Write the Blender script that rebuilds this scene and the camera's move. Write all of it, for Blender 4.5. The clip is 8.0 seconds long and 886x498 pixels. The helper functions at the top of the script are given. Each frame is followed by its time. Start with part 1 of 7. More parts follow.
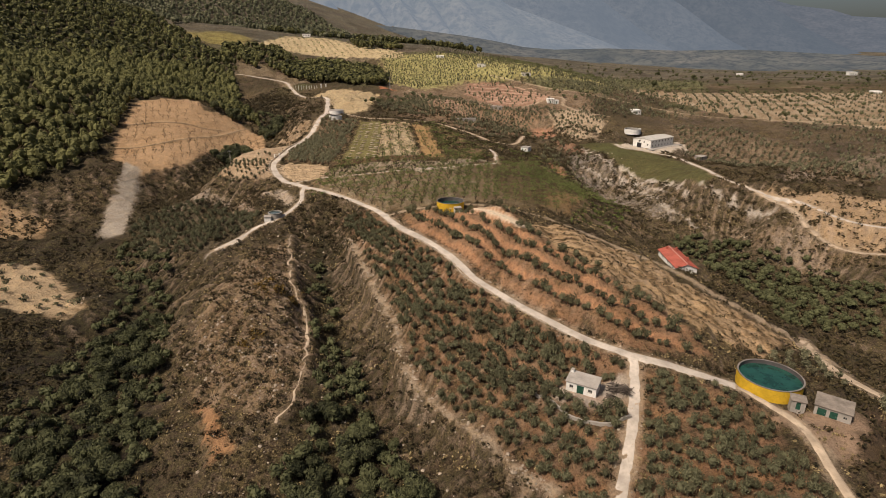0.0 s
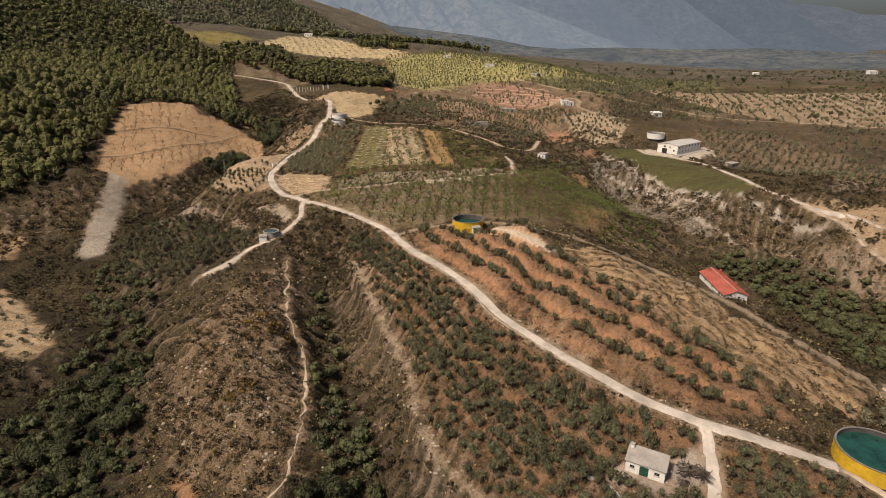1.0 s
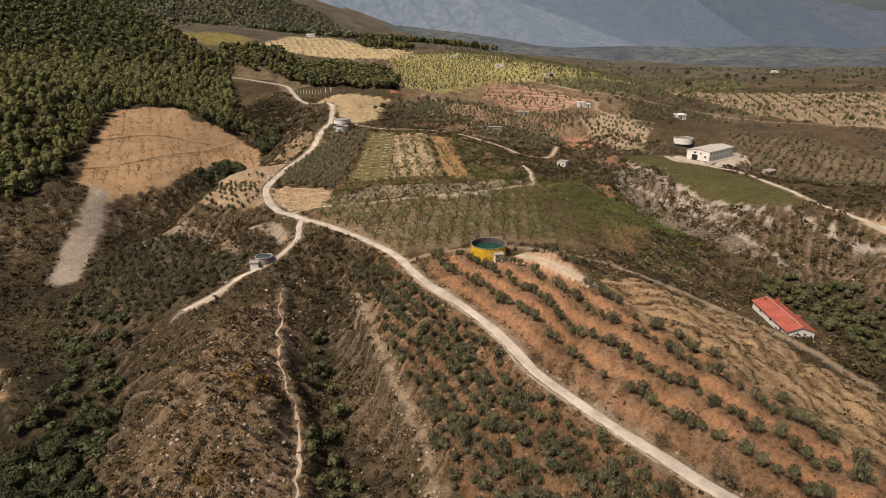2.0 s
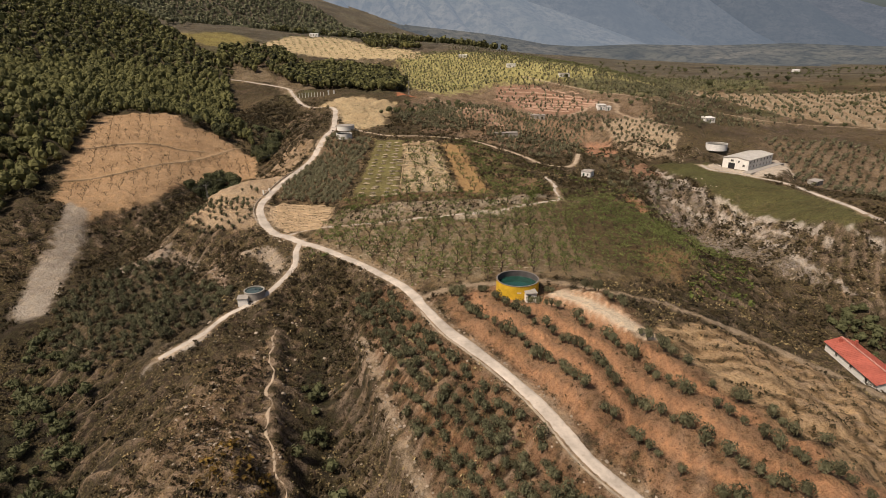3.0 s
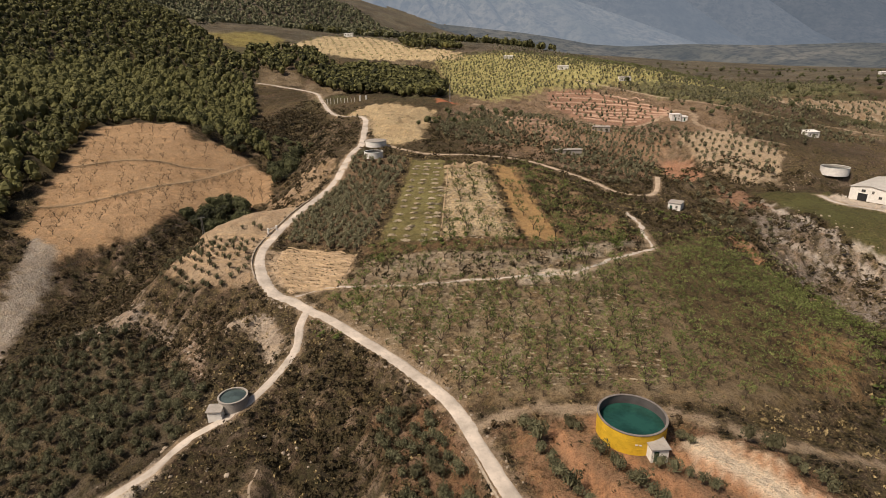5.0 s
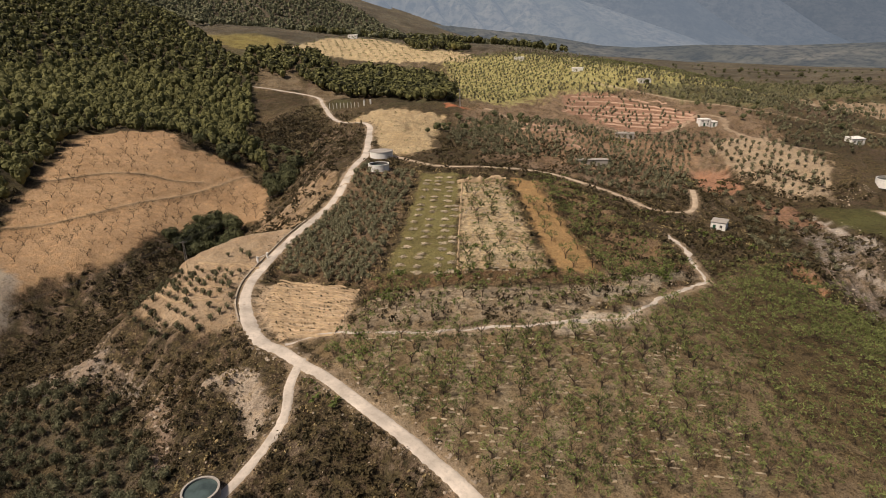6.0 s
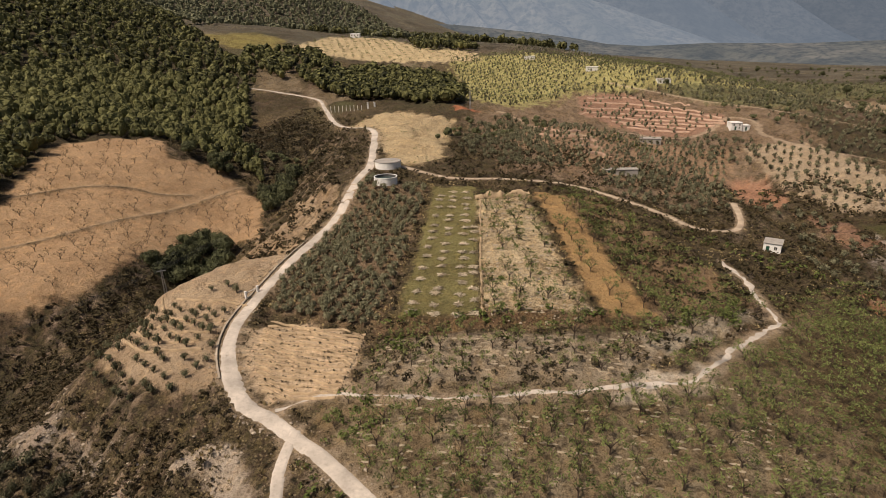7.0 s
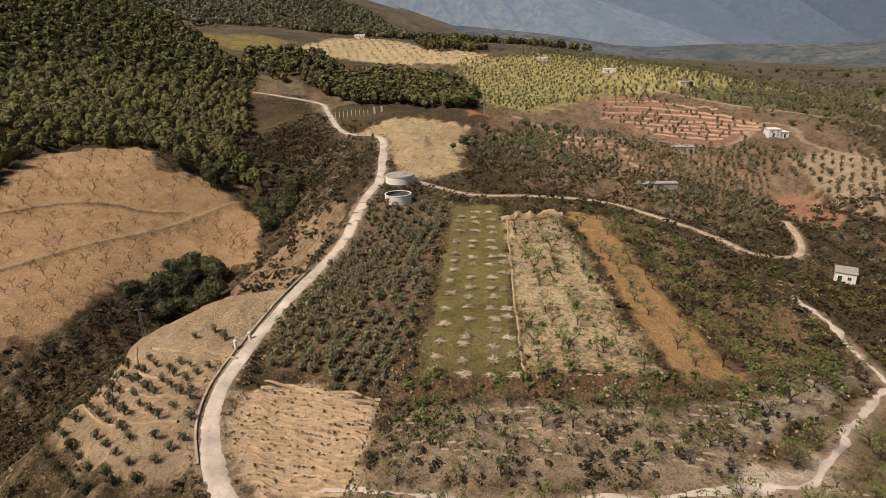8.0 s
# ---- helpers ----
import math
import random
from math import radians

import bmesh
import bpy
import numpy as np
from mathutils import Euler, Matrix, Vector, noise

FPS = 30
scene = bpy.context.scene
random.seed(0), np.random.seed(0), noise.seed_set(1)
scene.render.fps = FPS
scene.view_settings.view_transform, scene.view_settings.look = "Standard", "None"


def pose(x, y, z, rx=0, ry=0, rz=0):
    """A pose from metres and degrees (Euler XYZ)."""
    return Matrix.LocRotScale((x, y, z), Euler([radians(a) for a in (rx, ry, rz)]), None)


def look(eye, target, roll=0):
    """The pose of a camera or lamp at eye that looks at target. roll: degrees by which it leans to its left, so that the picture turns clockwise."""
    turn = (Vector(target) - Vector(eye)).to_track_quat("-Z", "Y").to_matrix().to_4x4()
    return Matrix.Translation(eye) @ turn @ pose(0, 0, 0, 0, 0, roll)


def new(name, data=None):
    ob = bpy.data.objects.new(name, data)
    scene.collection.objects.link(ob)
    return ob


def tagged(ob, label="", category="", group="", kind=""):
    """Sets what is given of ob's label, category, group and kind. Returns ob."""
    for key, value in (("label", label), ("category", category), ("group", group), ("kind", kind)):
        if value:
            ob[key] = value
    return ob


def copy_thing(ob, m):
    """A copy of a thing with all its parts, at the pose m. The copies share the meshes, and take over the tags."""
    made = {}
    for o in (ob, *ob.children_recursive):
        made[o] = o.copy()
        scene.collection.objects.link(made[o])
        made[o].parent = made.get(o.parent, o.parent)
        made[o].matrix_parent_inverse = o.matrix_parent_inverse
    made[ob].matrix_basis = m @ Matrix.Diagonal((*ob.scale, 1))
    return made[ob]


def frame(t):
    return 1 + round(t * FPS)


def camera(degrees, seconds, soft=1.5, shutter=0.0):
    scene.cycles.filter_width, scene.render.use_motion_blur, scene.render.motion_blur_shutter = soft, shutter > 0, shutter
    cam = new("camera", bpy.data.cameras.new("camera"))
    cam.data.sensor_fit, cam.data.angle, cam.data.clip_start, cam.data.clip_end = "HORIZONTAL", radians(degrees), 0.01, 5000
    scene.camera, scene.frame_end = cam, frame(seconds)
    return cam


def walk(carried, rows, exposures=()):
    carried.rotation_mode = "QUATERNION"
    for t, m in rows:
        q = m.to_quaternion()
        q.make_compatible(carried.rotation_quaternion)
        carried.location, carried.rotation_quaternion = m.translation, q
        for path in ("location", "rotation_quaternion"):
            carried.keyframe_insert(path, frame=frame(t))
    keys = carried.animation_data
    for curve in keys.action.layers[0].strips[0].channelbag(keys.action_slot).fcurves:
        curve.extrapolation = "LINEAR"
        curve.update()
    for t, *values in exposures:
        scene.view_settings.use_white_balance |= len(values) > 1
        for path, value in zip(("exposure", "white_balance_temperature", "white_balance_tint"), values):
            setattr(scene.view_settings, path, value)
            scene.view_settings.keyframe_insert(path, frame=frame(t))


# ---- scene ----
cam = camera(78.8, 8.0, 0.55)
PATH = [
    (0, (-0.309, 0.025, 79.212), (-0.306, 1.906, 78.534), 0.2),
    (0.5, (-2.711, 12.088, 79.151), (-2.713, 13.969, 78.472), 0.2),
    (1, (-4.927, 24.697, 79.211), (-4.935, 26.578, 78.532), 0.0),
    (1.5, (-6.709, 37.482, 79.201), (-6.725, 39.363, 78.522), -0.2),
    (3, (-12.858, 76.624, 79.562), (-12.902, 78.504, 78.881), -0.7),
    (3.5, (-14.974, 89.614, 79.685), (-15.036, 91.494, 79.004), -0.7),
    (4, (-16.675, 102.438, 79.702), (-16.799, 104.314, 79.022), -0.7),
    (4.5, (-18.231, 115.578, 79.913), (-18.383, 117.453, 79.233), -0.7),
    (6, (-25.191, 152.081, 79.558), (-25.375, 153.956, 78.887), -1.0),
    (6.5, (-28.258, 163.228, 79.526), (-28.445, 165.103, 78.856), -1.1),
    (7, (-31.332, 174.516, 79.63), (-31.525, 176.39, 78.957), -1.2),
    (7.5, (-34.744, 185.476, 79.71), (-34.943, 187.35, 79.041), -1.2),
    (8, (-38.365, 195.956, 79.736), (-38.569, 197.83, 79.068), -1.3),
]
walk(cam, [(t, look(eye, target, roll)) for t, eye, target, roll in PATH], [(0.0, -0.02, 6700, 13), (8.0, -0.02, 6700, 13)])

# ---- light ----
SUN_UP, SUN_TURN = 54.0, -128.0     # a veiled sun: degrees above the horizon, degrees to the right of the flight
world = bpy.data.worlds.new("sky")
scene.world = world
world.use_nodes = True
wn = world.node_tree.nodes
sky = wn.new("ShaderNodeTexSky")
sky.sky_type, sky.sun_disc = "NISHITA", False
sky.sun_elevation, sky.sun_rotation = radians(SUN_UP), radians(SUN_TURN)
sky.air_density, sky.dust_density, sky.ozone_density = 1.0, 4.0, 1.0
wn["Background"].inputs["Strength"].default_value = 0.06
world.node_tree.links.new(sky.outputs[0], wn["Background"].inputs["Color"])
sun = new("sun", bpy.data.lights.new("sun", "SUN"))
sun.data.energy, sun.data.angle, sun.data.color = 4.3, radians(8), (1.0, 0.88, 0.74)
sun_way = Vector((math.sin(radians(SUN_TURN)) * math.cos(radians(SUN_UP)), math.cos(radians(SUN_TURN)) * math.cos(radians(SUN_UP)), math.sin(radians(SUN_UP))))
sun.matrix_world = look(sun_way * 300, (0, 0, 0))


# ---- materials ----
def shade(name, rough=0.9, metal=0.0):
    m = bpy.data.materials.new(name)
    m.use_nodes = True
    b = m.node_tree.nodes["Principled BSDF"]
    b.inputs["Roughness"].default_value, b.inputs["Metallic"].default_value = rough, metal
    b.inputs["Specular IOR Level"].default_value = 0.25
    return m, m.node_tree.nodes, m.node_tree.links, b


def put(n, kind, **sockets):
    node = n.new(kind)
    for key, value in sockets.items():
        node.inputs[key.replace("_", " ")].default_value = value
    return node


def mixer(n, l, a, b, factor, mode="MIX"):
    node = n.new("ShaderNodeMix")
    node.data_type, node.blend_type = "RGBA", mode
    for socket, value in ((node.inputs[6], a), (node.inputs[7], b), (node.inputs[0], factor)):
        if isinstance(value, bpy.types.NodeSocket):
            l.new(value, socket)
        else:
            socket.default_value = value if isinstance(value, float) else (*value, 1.0)
    return node.outputs[2]


def span(n, l, value, low, high, to_low=0.0, to_high=1.0):
    node = n.new("ShaderNodeMapRange")
    node.inputs[1].default_value, node.inputs[2].default_value = low, high
    node.inputs[3].default_value, node.inputs[4].default_value = to_low, to_high
    l.new(value, node.inputs[0])
    return node.outputs[0]


def grain(n, l, scale, detail=5.0, rough=0.6, where=None):
    node = put(n, "ShaderNodeTexNoise", Scale=scale, Detail=detail, Roughness=rough)
    if where is None:
        where = n.new("ShaderNodeNewGeometry").outputs["Position"]
    l.new(where, node.inputs["Vector"])
    return node.outputs["Fac"]


def bumped(n, l, b, height, strength, distance):
    node = put(n, "ShaderNodeBump", Strength=strength, Distance=distance)
    l.new(height, node.inputs["Height"])
    l.new(node.outputs[0], b.inputs["Normal"])


def plain(name, colour, rough=0.85, spread=0.25, scale=0.6, fine=5.0, metal=0.0, bump=0.15, tint=None):
    """A surface of one base colour with stains at two scales and a fine relief."""
    m, n, l, b = shade(name, rough, metal)
    large, small = grain(n, l, scale), grain(n, l, fine)
    dark = [c * (1 - spread) for c in colour]
    light = tint or [min(1, c * (1 + spread * 0.7)) for c in colour]
    c = mixer(n, l, dark, light, span(n, l, large, 0.3, 0.7))
    c = mixer(n, l, c, mixer(n, l, c, [x * 0.55 for x in colour], span(n, l, small, 0.5, 0.75)), 0.5)
    l.new(c, b.inputs["Base Color"])
    bumped(n, l, b, small, 0.5, bump)
    return m


def leafy(name, dark, light, dry=None):
    """Foliage: varied from plant to plant and from clump to clump."""
    m, n, l, b = shade(name, 0.75)
    island = n.new("ShaderNodeNewGeometry").outputs["Random Per Island"]
    each = n.new("ShaderNodeObjectInfo").outputs["Random"]
    c = mixer(n, l, [x * 0.55 for x in dark], [x * 1.3 for x in light], span(n, l, island, 0.1, 1.0))
    c = mixer(n, l, c, dry or [x * 0.6 for x in dark], span(n, l, grain(n, l, 0.12, 2.0), 0.5, 0.72))
    c = mixer(n, l, c, [x * 1.35 for x in light], span(n, l, each, 0.4, 1.0, 0.0, 0.5))
    c = mixer(n, l, c, [x * 1.5 for x in light], span(n, l, grain(n, l, 0.28, 1.0), 0.5, 0.8, 0.0, 0.6))
    l.new(c, b.inputs["Base Color"])
    thin, blend = n.new("ShaderNodeBsdfTranslucent"), n.new("ShaderNodeMixShader")
    l.new(c, thin.inputs["Color"])
    blend.inputs[0].default_value = 0.22
    l.new(b.outputs[0], blend.inputs[1])
    l.new(thin.outputs[0], blend.inputs[2])
    l.new(blend.outputs[0], n["Material Output"].inputs["Surface"])
    return m


def ground_material():
    """Soil whose colour follows the land use, with stones, furrows of grain, tufts and bare spots."""
    m, n, l, b = shade("ground", 0.95)
    cover = n.new("ShaderNodeVertexColor")
    cover.layer_name = "cover"
    huge, large, mid, small, tiny = (grain(n, l, s, d, r) for s, d, r in ((0.025, 5, 0.6), (0.10, 7, 0.68), (0.45, 6, 0.72), (1.5, 5, 0.75), (4.5, 3, 0.75)))
    c = cover.outputs["Color"]
    wild = span(n, l, cover.outputs["Alpha"], 0.0, 0.5, 0.3, 1.0)      # tilled soil is more even than wild soil

    def share(value):
        node = n.new("ShaderNodeMath")
        node.operation = "MULTIPLY"
        l.new(value, node.inputs[0])
        l.new(wild, node.inputs[1])
        return node.outputs[0]
    c = mixer(n, l, c, mixer(n, l, c, (0.66, 0.61, 0.56), 1.0, "MULTIPLY"), share(span(n, l, large, 0.44, 0.58)))
    c = mixer(n, l, c, mixer(n, l, c, (1.65, 1.55, 1.42), 1.0, "MULTIPLY"), share(span(n, l, mid, 0.51, 0.58)))
    c = mixer(n, l, c, mixer(n, l, c, (0.42, 0.39, 0.34), 1.0, "MULTIPLY"), share(span(n, l, small, 0.52, 0.59)))
    scrub = n.new("ShaderNodeMath")
    scrub.operation = "MULTIPLY"
    l.new(cover.outputs["Alpha"], scrub.inputs[0])
    l.new(span(n, l, mid, 0.44, 0.56), scrub.inputs[1])
    tuft = mixer(n, l, (0.045, 0.045, 0.018), (0.16, 0.125, 0.05), span(n, l, huge, 0.4, 0.6))
    tuft = mixer(n, l, tuft, (0.05, 0.04, 0.02), span(n, l, small, 0.45, 0.6))
    c = mixer(n, l, c, tuft, scrub.outputs[0])
    place = n.new("ShaderNodeNewGeometry").outputs["Position"]
    for scale, low, high, dark, pale, where, strong in ((0.62, 0.30, 0.46, (0.030, 0.028, 0.013), (0.115, 0.085, 0.038), large, 0.95), (1.7, 0.26, 0.44, (0.075, 0.055, 0.028), (0.36, 0.28, 0.16), huge, 0.75)):
        cell = put(n, "ShaderNodeTexVoronoi", Scale=scale)     # tussocks and low bushes, each with its own tone
        l.new(place, cell.inputs["Vector"])
        tone = n.new("ShaderNodeSeparateColor")
        l.new(cell.outputs["Color"], tone.inputs[0])
        keep = n.new("ShaderNodeMath")
        keep.operation = "MULTIPLY"
        l.new(span(n, l, cell.outputs["Distance"], low, high, strong, 0.0), keep.inputs[0])
        l.new(span(n, l, where, 0.40, 0.56), keep.inputs[1])
        shown = n.new("ShaderNodeMath")
        shown.operation = "MULTIPLY"
        l.new(keep.outputs[0], shown.inputs[0])
        l.new(span(n, l, cover.outputs["Alpha"], 0.08, 0.5), shown.inputs[1])
        c = mixer(n, l, c, mixer(n, l, dark, pale, tone.outputs[0]), shown.outputs[0])
    c = mixer(n, l, c, mixer(n, l, c, (0.40, 0.37, 0.34), 1.0, "MULTIPLY"), share(span(n, l, tiny, 0.51, 0.60)))
    l.new(c, b.inputs["Base Color"])
    add = n.new("ShaderNodeMath")
    l.new(mid, add.inputs[0])
    l.new(small, add.inputs[1])
    bumped(n, l, b, add.outputs[0], 1.0, 0.9)
    return m


GROUND = ground_material()
ROAD = plain("road_dust", (0.53, 0.465, 0.39), 0.95, 0.34, 0.22, 1.6, bump=0.1)
TRACK = plain("track_dust", (0.47, 0.37, 0.265), 0.95, 0.35, 0.3, 2.5, bump=0.08)
OLIVE = leafy("olive_leaves", (0.042, 0.045, 0.022), (0.160, 0.156, 0.088), (0.060, 0.052, 0.027))
# grey-green leaves, lightened further for the aerial haze on distant groves
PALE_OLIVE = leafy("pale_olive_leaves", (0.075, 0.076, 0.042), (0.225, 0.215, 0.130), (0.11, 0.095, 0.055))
ALMOND = leafy("almond_leaves", (0.055, 0.070, 0.020), (0.180, 0.200, 0.068))
PINE = leafy("pine_needles", (0.033, 0.039, 0.015), (0.170, 0.165, 0.060))
# paler than the pines: haze over the far woods painted into the leaves
HAZED_WOOD = leafy("hazed_far_trees", (0.085, 0.095, 0.060), (0.215, 0.215, 0.125))
BROAD = leafy("broad_leaves", (0.020, 0.025, 0.011), (0.105, 0.110, 0.050))
SHRUB = leafy("shrub_leaves", (0.016, 0.014, 0.007), (0.068, 0.053, 0.024), (0.070, 0.045, 0.020))
GREEN = leafy("bright_leaves", (0.050, 0.068, 0.016), (0.125, 0.150, 0.040))
STRAW = leafy("dry_grass", (0.22, 0.16, 0.07), (0.42, 0.33, 0.17))
BARK = plain("bark", (0.085, 0.062, 0.044), 0.95, 0.4, 2.0, 9.0, bump=0.05)
WHITE = plain("whitewash", (0.78, 0.76, 0.71), 0.9, 0.12, 0.8, 4.0, bump=0.02)
CONCRETE = plain("concrete", (0.36, 0.33, 0.29), 0.9, 0.22, 0.5, 3.0, bump=0.03)
YELLOW = plain("yellow_paint", (0.66, 0.42, 0.035), 0.55, 0.2, 0.35, 2.0, bump=0.02)
LINER = plain("dark_liner", (0.10, 0.092, 0.09), 0.6, 0.3, 0.5, 2.0, bump=0.02)
TILE = plain("red_sheet_roof", (0.42, 0.12, 0.085), 0.75, 0.25, 0.3, 2.0, bump=0.02)
DOOR = plain("green_paint", (0.02, 0.075, 0.05), 0.6, 0.3, 2.0, 6.0, bump=0.01)
DARK = plain("dark_opening", (0.03, 0.03, 0.032), 0.4, 0.3, 2.0, 6.0, bump=0.01)
STEEL = plain("galvanised_steel", (0.38, 0.37, 0.35), 0.55, 0.2, 2.0, 8.0, 0.6, 0.01)
OLD_ROOF = plain("weathered_roof", (0.24, 0.205, 0.17), 0.95, 0.35, 0.7, 3.0, bump=0.04)
ROCK = plain("pale_rock", (0.40, 0.33, 0.25), 0.95, 0.4, 0.4, 2.0, bump=0.2)


def water_material(name, colour):
    m, n, l, b = shade(name, 0.08)
    c = mixer(n, l, colour, [x * 0.55 for x in colour], span(n, l, grain(n, l, 0.35, 3.0), 0.4, 0.65))
    l.new(c, b.inputs["Base Color"])
    b.inputs["Specular IOR Level"].default_value = 0.5
    bumped(n, l, b, grain(n, l, 3.0), 0.08, 0.03)
    return m


WATER = water_material("green_water", (0.018, 0.075, 0.058))
POND = water_material("grey_water", (0.075, 0.105, 0.10))

# ---- relief: the landforms, each as a few lines of (x, y, height) ----
RELIEF = {
    "valley": [(-84, 105, -7), (-60, 60, -8), (-120, 60, -8), (-88, 127, -6), (-111, 134, -8), (-100, 160, -6), (-113, 155, -5), (-126, 166, -1), (-117, 160, 0),
               (-90, 164, -2), (-126, 192, -3), (-121, 205, 4), (-140, 226, 5), (-148, 235, 7), (-146, 274, 7), (-160, 262, 14)],
    "west_bank": [(-150, 166, 1), (-166, 187, 3), (-181, 229, 9), (-180, 257, 21), (-200, 100, 10), (-220, 180, 14), (-320, 200, 40), (-300, 300, 60)],
    "spur": [(-50, 154, 11), (-56, 176, 11.5), (-72, 155, 10), (-51, 140, 8), (-76, 144, 5), (-67, 133, 3.5), (-37, 125, 2), (-37, 106, -1),
             (-59, 113, -1.5), (-61, 99, -4), (-45, 89, -5), (-61, 195, 13), (-78, 195, 12)],
    "gully": [(-37, 155, -1), (-29, 140, -4), (-41, 172, 2), (-46, 189, 6.5), (-50, 207, 11), (-49, 214, 16), (-22, 112, -6), (-15, 98, -7), (-10, 80, -6)],
    "olive_slope": [(-13, 131, 7.5), (-10, 121, 4), (9, 93, 1.5), (-15, 125, 4), (-24, 163, 11), (-34, 184, 13), (-39, 192, 11), (0, 133, 11), (26, 128, 14),
                    (27, 102, 9), (32, 76, 4), (44, 107, 13), (-5, 185, 21), (-25, 220, 21), (15, 86, 1.5), (50, 60, 5)],
    "knoll": [(3, 184, 22.5), (24, 168, 22.5), (17, 155, 20), (37, 140, 19), (30, 155, 22.5), (25, 173, 24), (42, 138, 20), (20, 184, 25.5), (2, 200, 23), (-10, 209, 21)],
    "east_flank": [(82, 178, 6.5), (86, 186, 5), (69, 143, 12), (71, 133, 12), (67, 112, 11), (70, 84, 10), (80, 95, 9), (102, 151, 1.5), (110, 149, -2), (92, 213, 0), (59, 214, 11.5), (66, 245, 16), (100, 60, 4), (108, 111, 1)],
    "ravine": [(127, 166, -6), (119, 205, -5), (146, 182, -5), (149, 208, -3), (128, 232, 0), (114, 248, 5), (99, 282, 6.5), (137, 234, 3), (145, 213, -1), (89, 305, 10), (150, 100, -5), (120, 120, -5)],
    "mesa": [(42, 236, 20), (25, 245, 24.5), (55, 292, 19), (62, 311, 21.5), (54, 341, 22), (36, 264, 23), (10, 239, 26), (4, 249, 28), (3, 284, 29.5), (-34, 257, 28),
             (-43, 260, 27), (-35, 302, 33), (-14, 318, 35), (-35, 339, 38.5), (3, 385, 38), (30, 371, 31), (51, 357, 26.5), (-64, 246, 21.5), (-58, 269, 26)],
    "neck": [(-77, 239, 19), (-106, 254, 20), (-93, 255, 25), (-103, 244, 14), (-102, 219, 9.5), (-106, 199, 8), (-107, 270, 26), (-138, 273, 10), (-110, 251, 20),
             (-87, 285, 28), (-67, 267, 25), (-79, 297, 29.5), (-76, 330, 34), (-86, 347, 41), (-104, 346, 27), (-104, 334, 26), (-68, 212, 16)],
    "platform": [(-108, 264, 26), (-110, 286, 27.5), (-100, 275, 27), (-103, 300, 28.5), (-117, 280, 19), (-118, 262, 17)],
    "tan_hill": [(-151, 294, 25), (-140, 314, 25), (-131, 337, 21), (-122, 371, 24), (-155, 368, 33.5), (-171, 394, 47), (-176, 400, 47), (-207, 377, 49), (-199, 346, 42.5),
                 (-215, 413, 52), (-148, 392, 34), (-176, 304, 26), (-116, 305, 17), (-120, 330, 17), (-165, 281, 24)],
    "far_gully": [(-155, 462, 38), (-155, 503, 46), (-162, 471, 38), (-133, 457, 42), (-96, 427, 47), (-90, 394, 43), (-100, 376, 39), (-118, 415, 33)],
    "upland": [(-69, 365, 41.5), (-62, 415, 47), (-50, 466, 48.5), (-40, 448, 41.5), (-4, 437, 45), (-197, 587, 66), (-289, 513, 66), (-307, 858, 118), (2, 670, 72),
               (-32, 746, 88), (87, 610, 66), (-150, 700, 78), (-280, 400, 66), (-400, 600, 100)],
    "farm_side": [(93, 314, 20), (126, 264, 20), (146, 223, 12.5), (81, 338, 20), (76, 396, 25.5), (81, 401, 27), (118, 399, 36), (143, 345, 23), (210, 310, 21), (208, 374, 27),
                  (190, 436, 31), (193, 324, 15), (86, 399, 30), (200, 200, 18), (250, 220, 25)],
    "plain": [(273, 534, 40), (199, 578, 44), (141, 542, 49), (108, 490, 46), (78, 462, 39.5), (60, 515, 42.5), (67, 571, 51), (181, 725, 54), (255, 785, 54), (350, 300, 30), (350, 700, 48), (300, 100, 20)],
    "wooded_hill": [(-440, 1190, 188), (-330, 1230, 168), (-570, 1200, 196), (-240, 1190, 124), (-440, 1010, 122), (-300, 1040, 112), (-190, 1040, 104)],
    "distance": [(-600, 900, 190), (-900, 600, 230), (-1000, 1500, 400), (-300, 1500, 190), (0, 1500, 110), (300, 1500, 75), (700, 1200, 55), (1200, 1500, 70), (600, 2300, 75),
                 (-100, 2600, 220), (1000, 600, 60), (600, 300, 40), (1000, 100, 40), (-600, 200, 140), (-1000, 0, 200), (-500, -200, 80), (0, -300, -12), (500, -300, 10),
                 (2500, 2500, 90), (3000, 0, 60), (-3000, 0, 500), (-3000, 3000, 900), (3000, 4500, 120), (0, 4500, 500), (0, -1500, -40)],
}
SPOTS = np.array([p for line in RELIEF.values() for p in line], float)


def kernel(a, b):
    d = ((a[:, None] - b[None]) ** 2).sum(2)
    return 0.5 * d * np.log(d + 1e-9)


KNOTS, COUNT = SPOTS[:, :2] / 100, len(SPOTS)
SYSTEM = np.zeros((COUNT + 3, COUNT + 3))
SYSTEM[:COUNT, :COUNT] = kernel(KNOTS, KNOTS) + np.eye(COUNT) * 0.002
SYSTEM[:COUNT, COUNT], SYSTEM[:COUNT, COUNT + 1:] = 1, KNOTS
SYSTEM[COUNT:, :COUNT] = SYSTEM[:COUNT, COUNT:].T
WEIGHTS = np.linalg.solve(SYSTEM, np.r_[SPOTS[:, 2], 0, 0, 0])


def smooth_land(x, y):
    """The land without roads, terraces or roughness: a thin plate laid over the landforms."""
    q = np.c_[np.ravel(x), np.ravel(y)] / 100
    done = [kernel(q[i:i + 20000], KNOTS) @ WEIGHTS[:COUNT] + WEIGHTS[COUNT] + q[i:i + 20000] @ WEIGHTS[COUNT + 1:] for i in range(0, len(q), 20000)]
    return np.concatenate(done).reshape(np.shape(x))


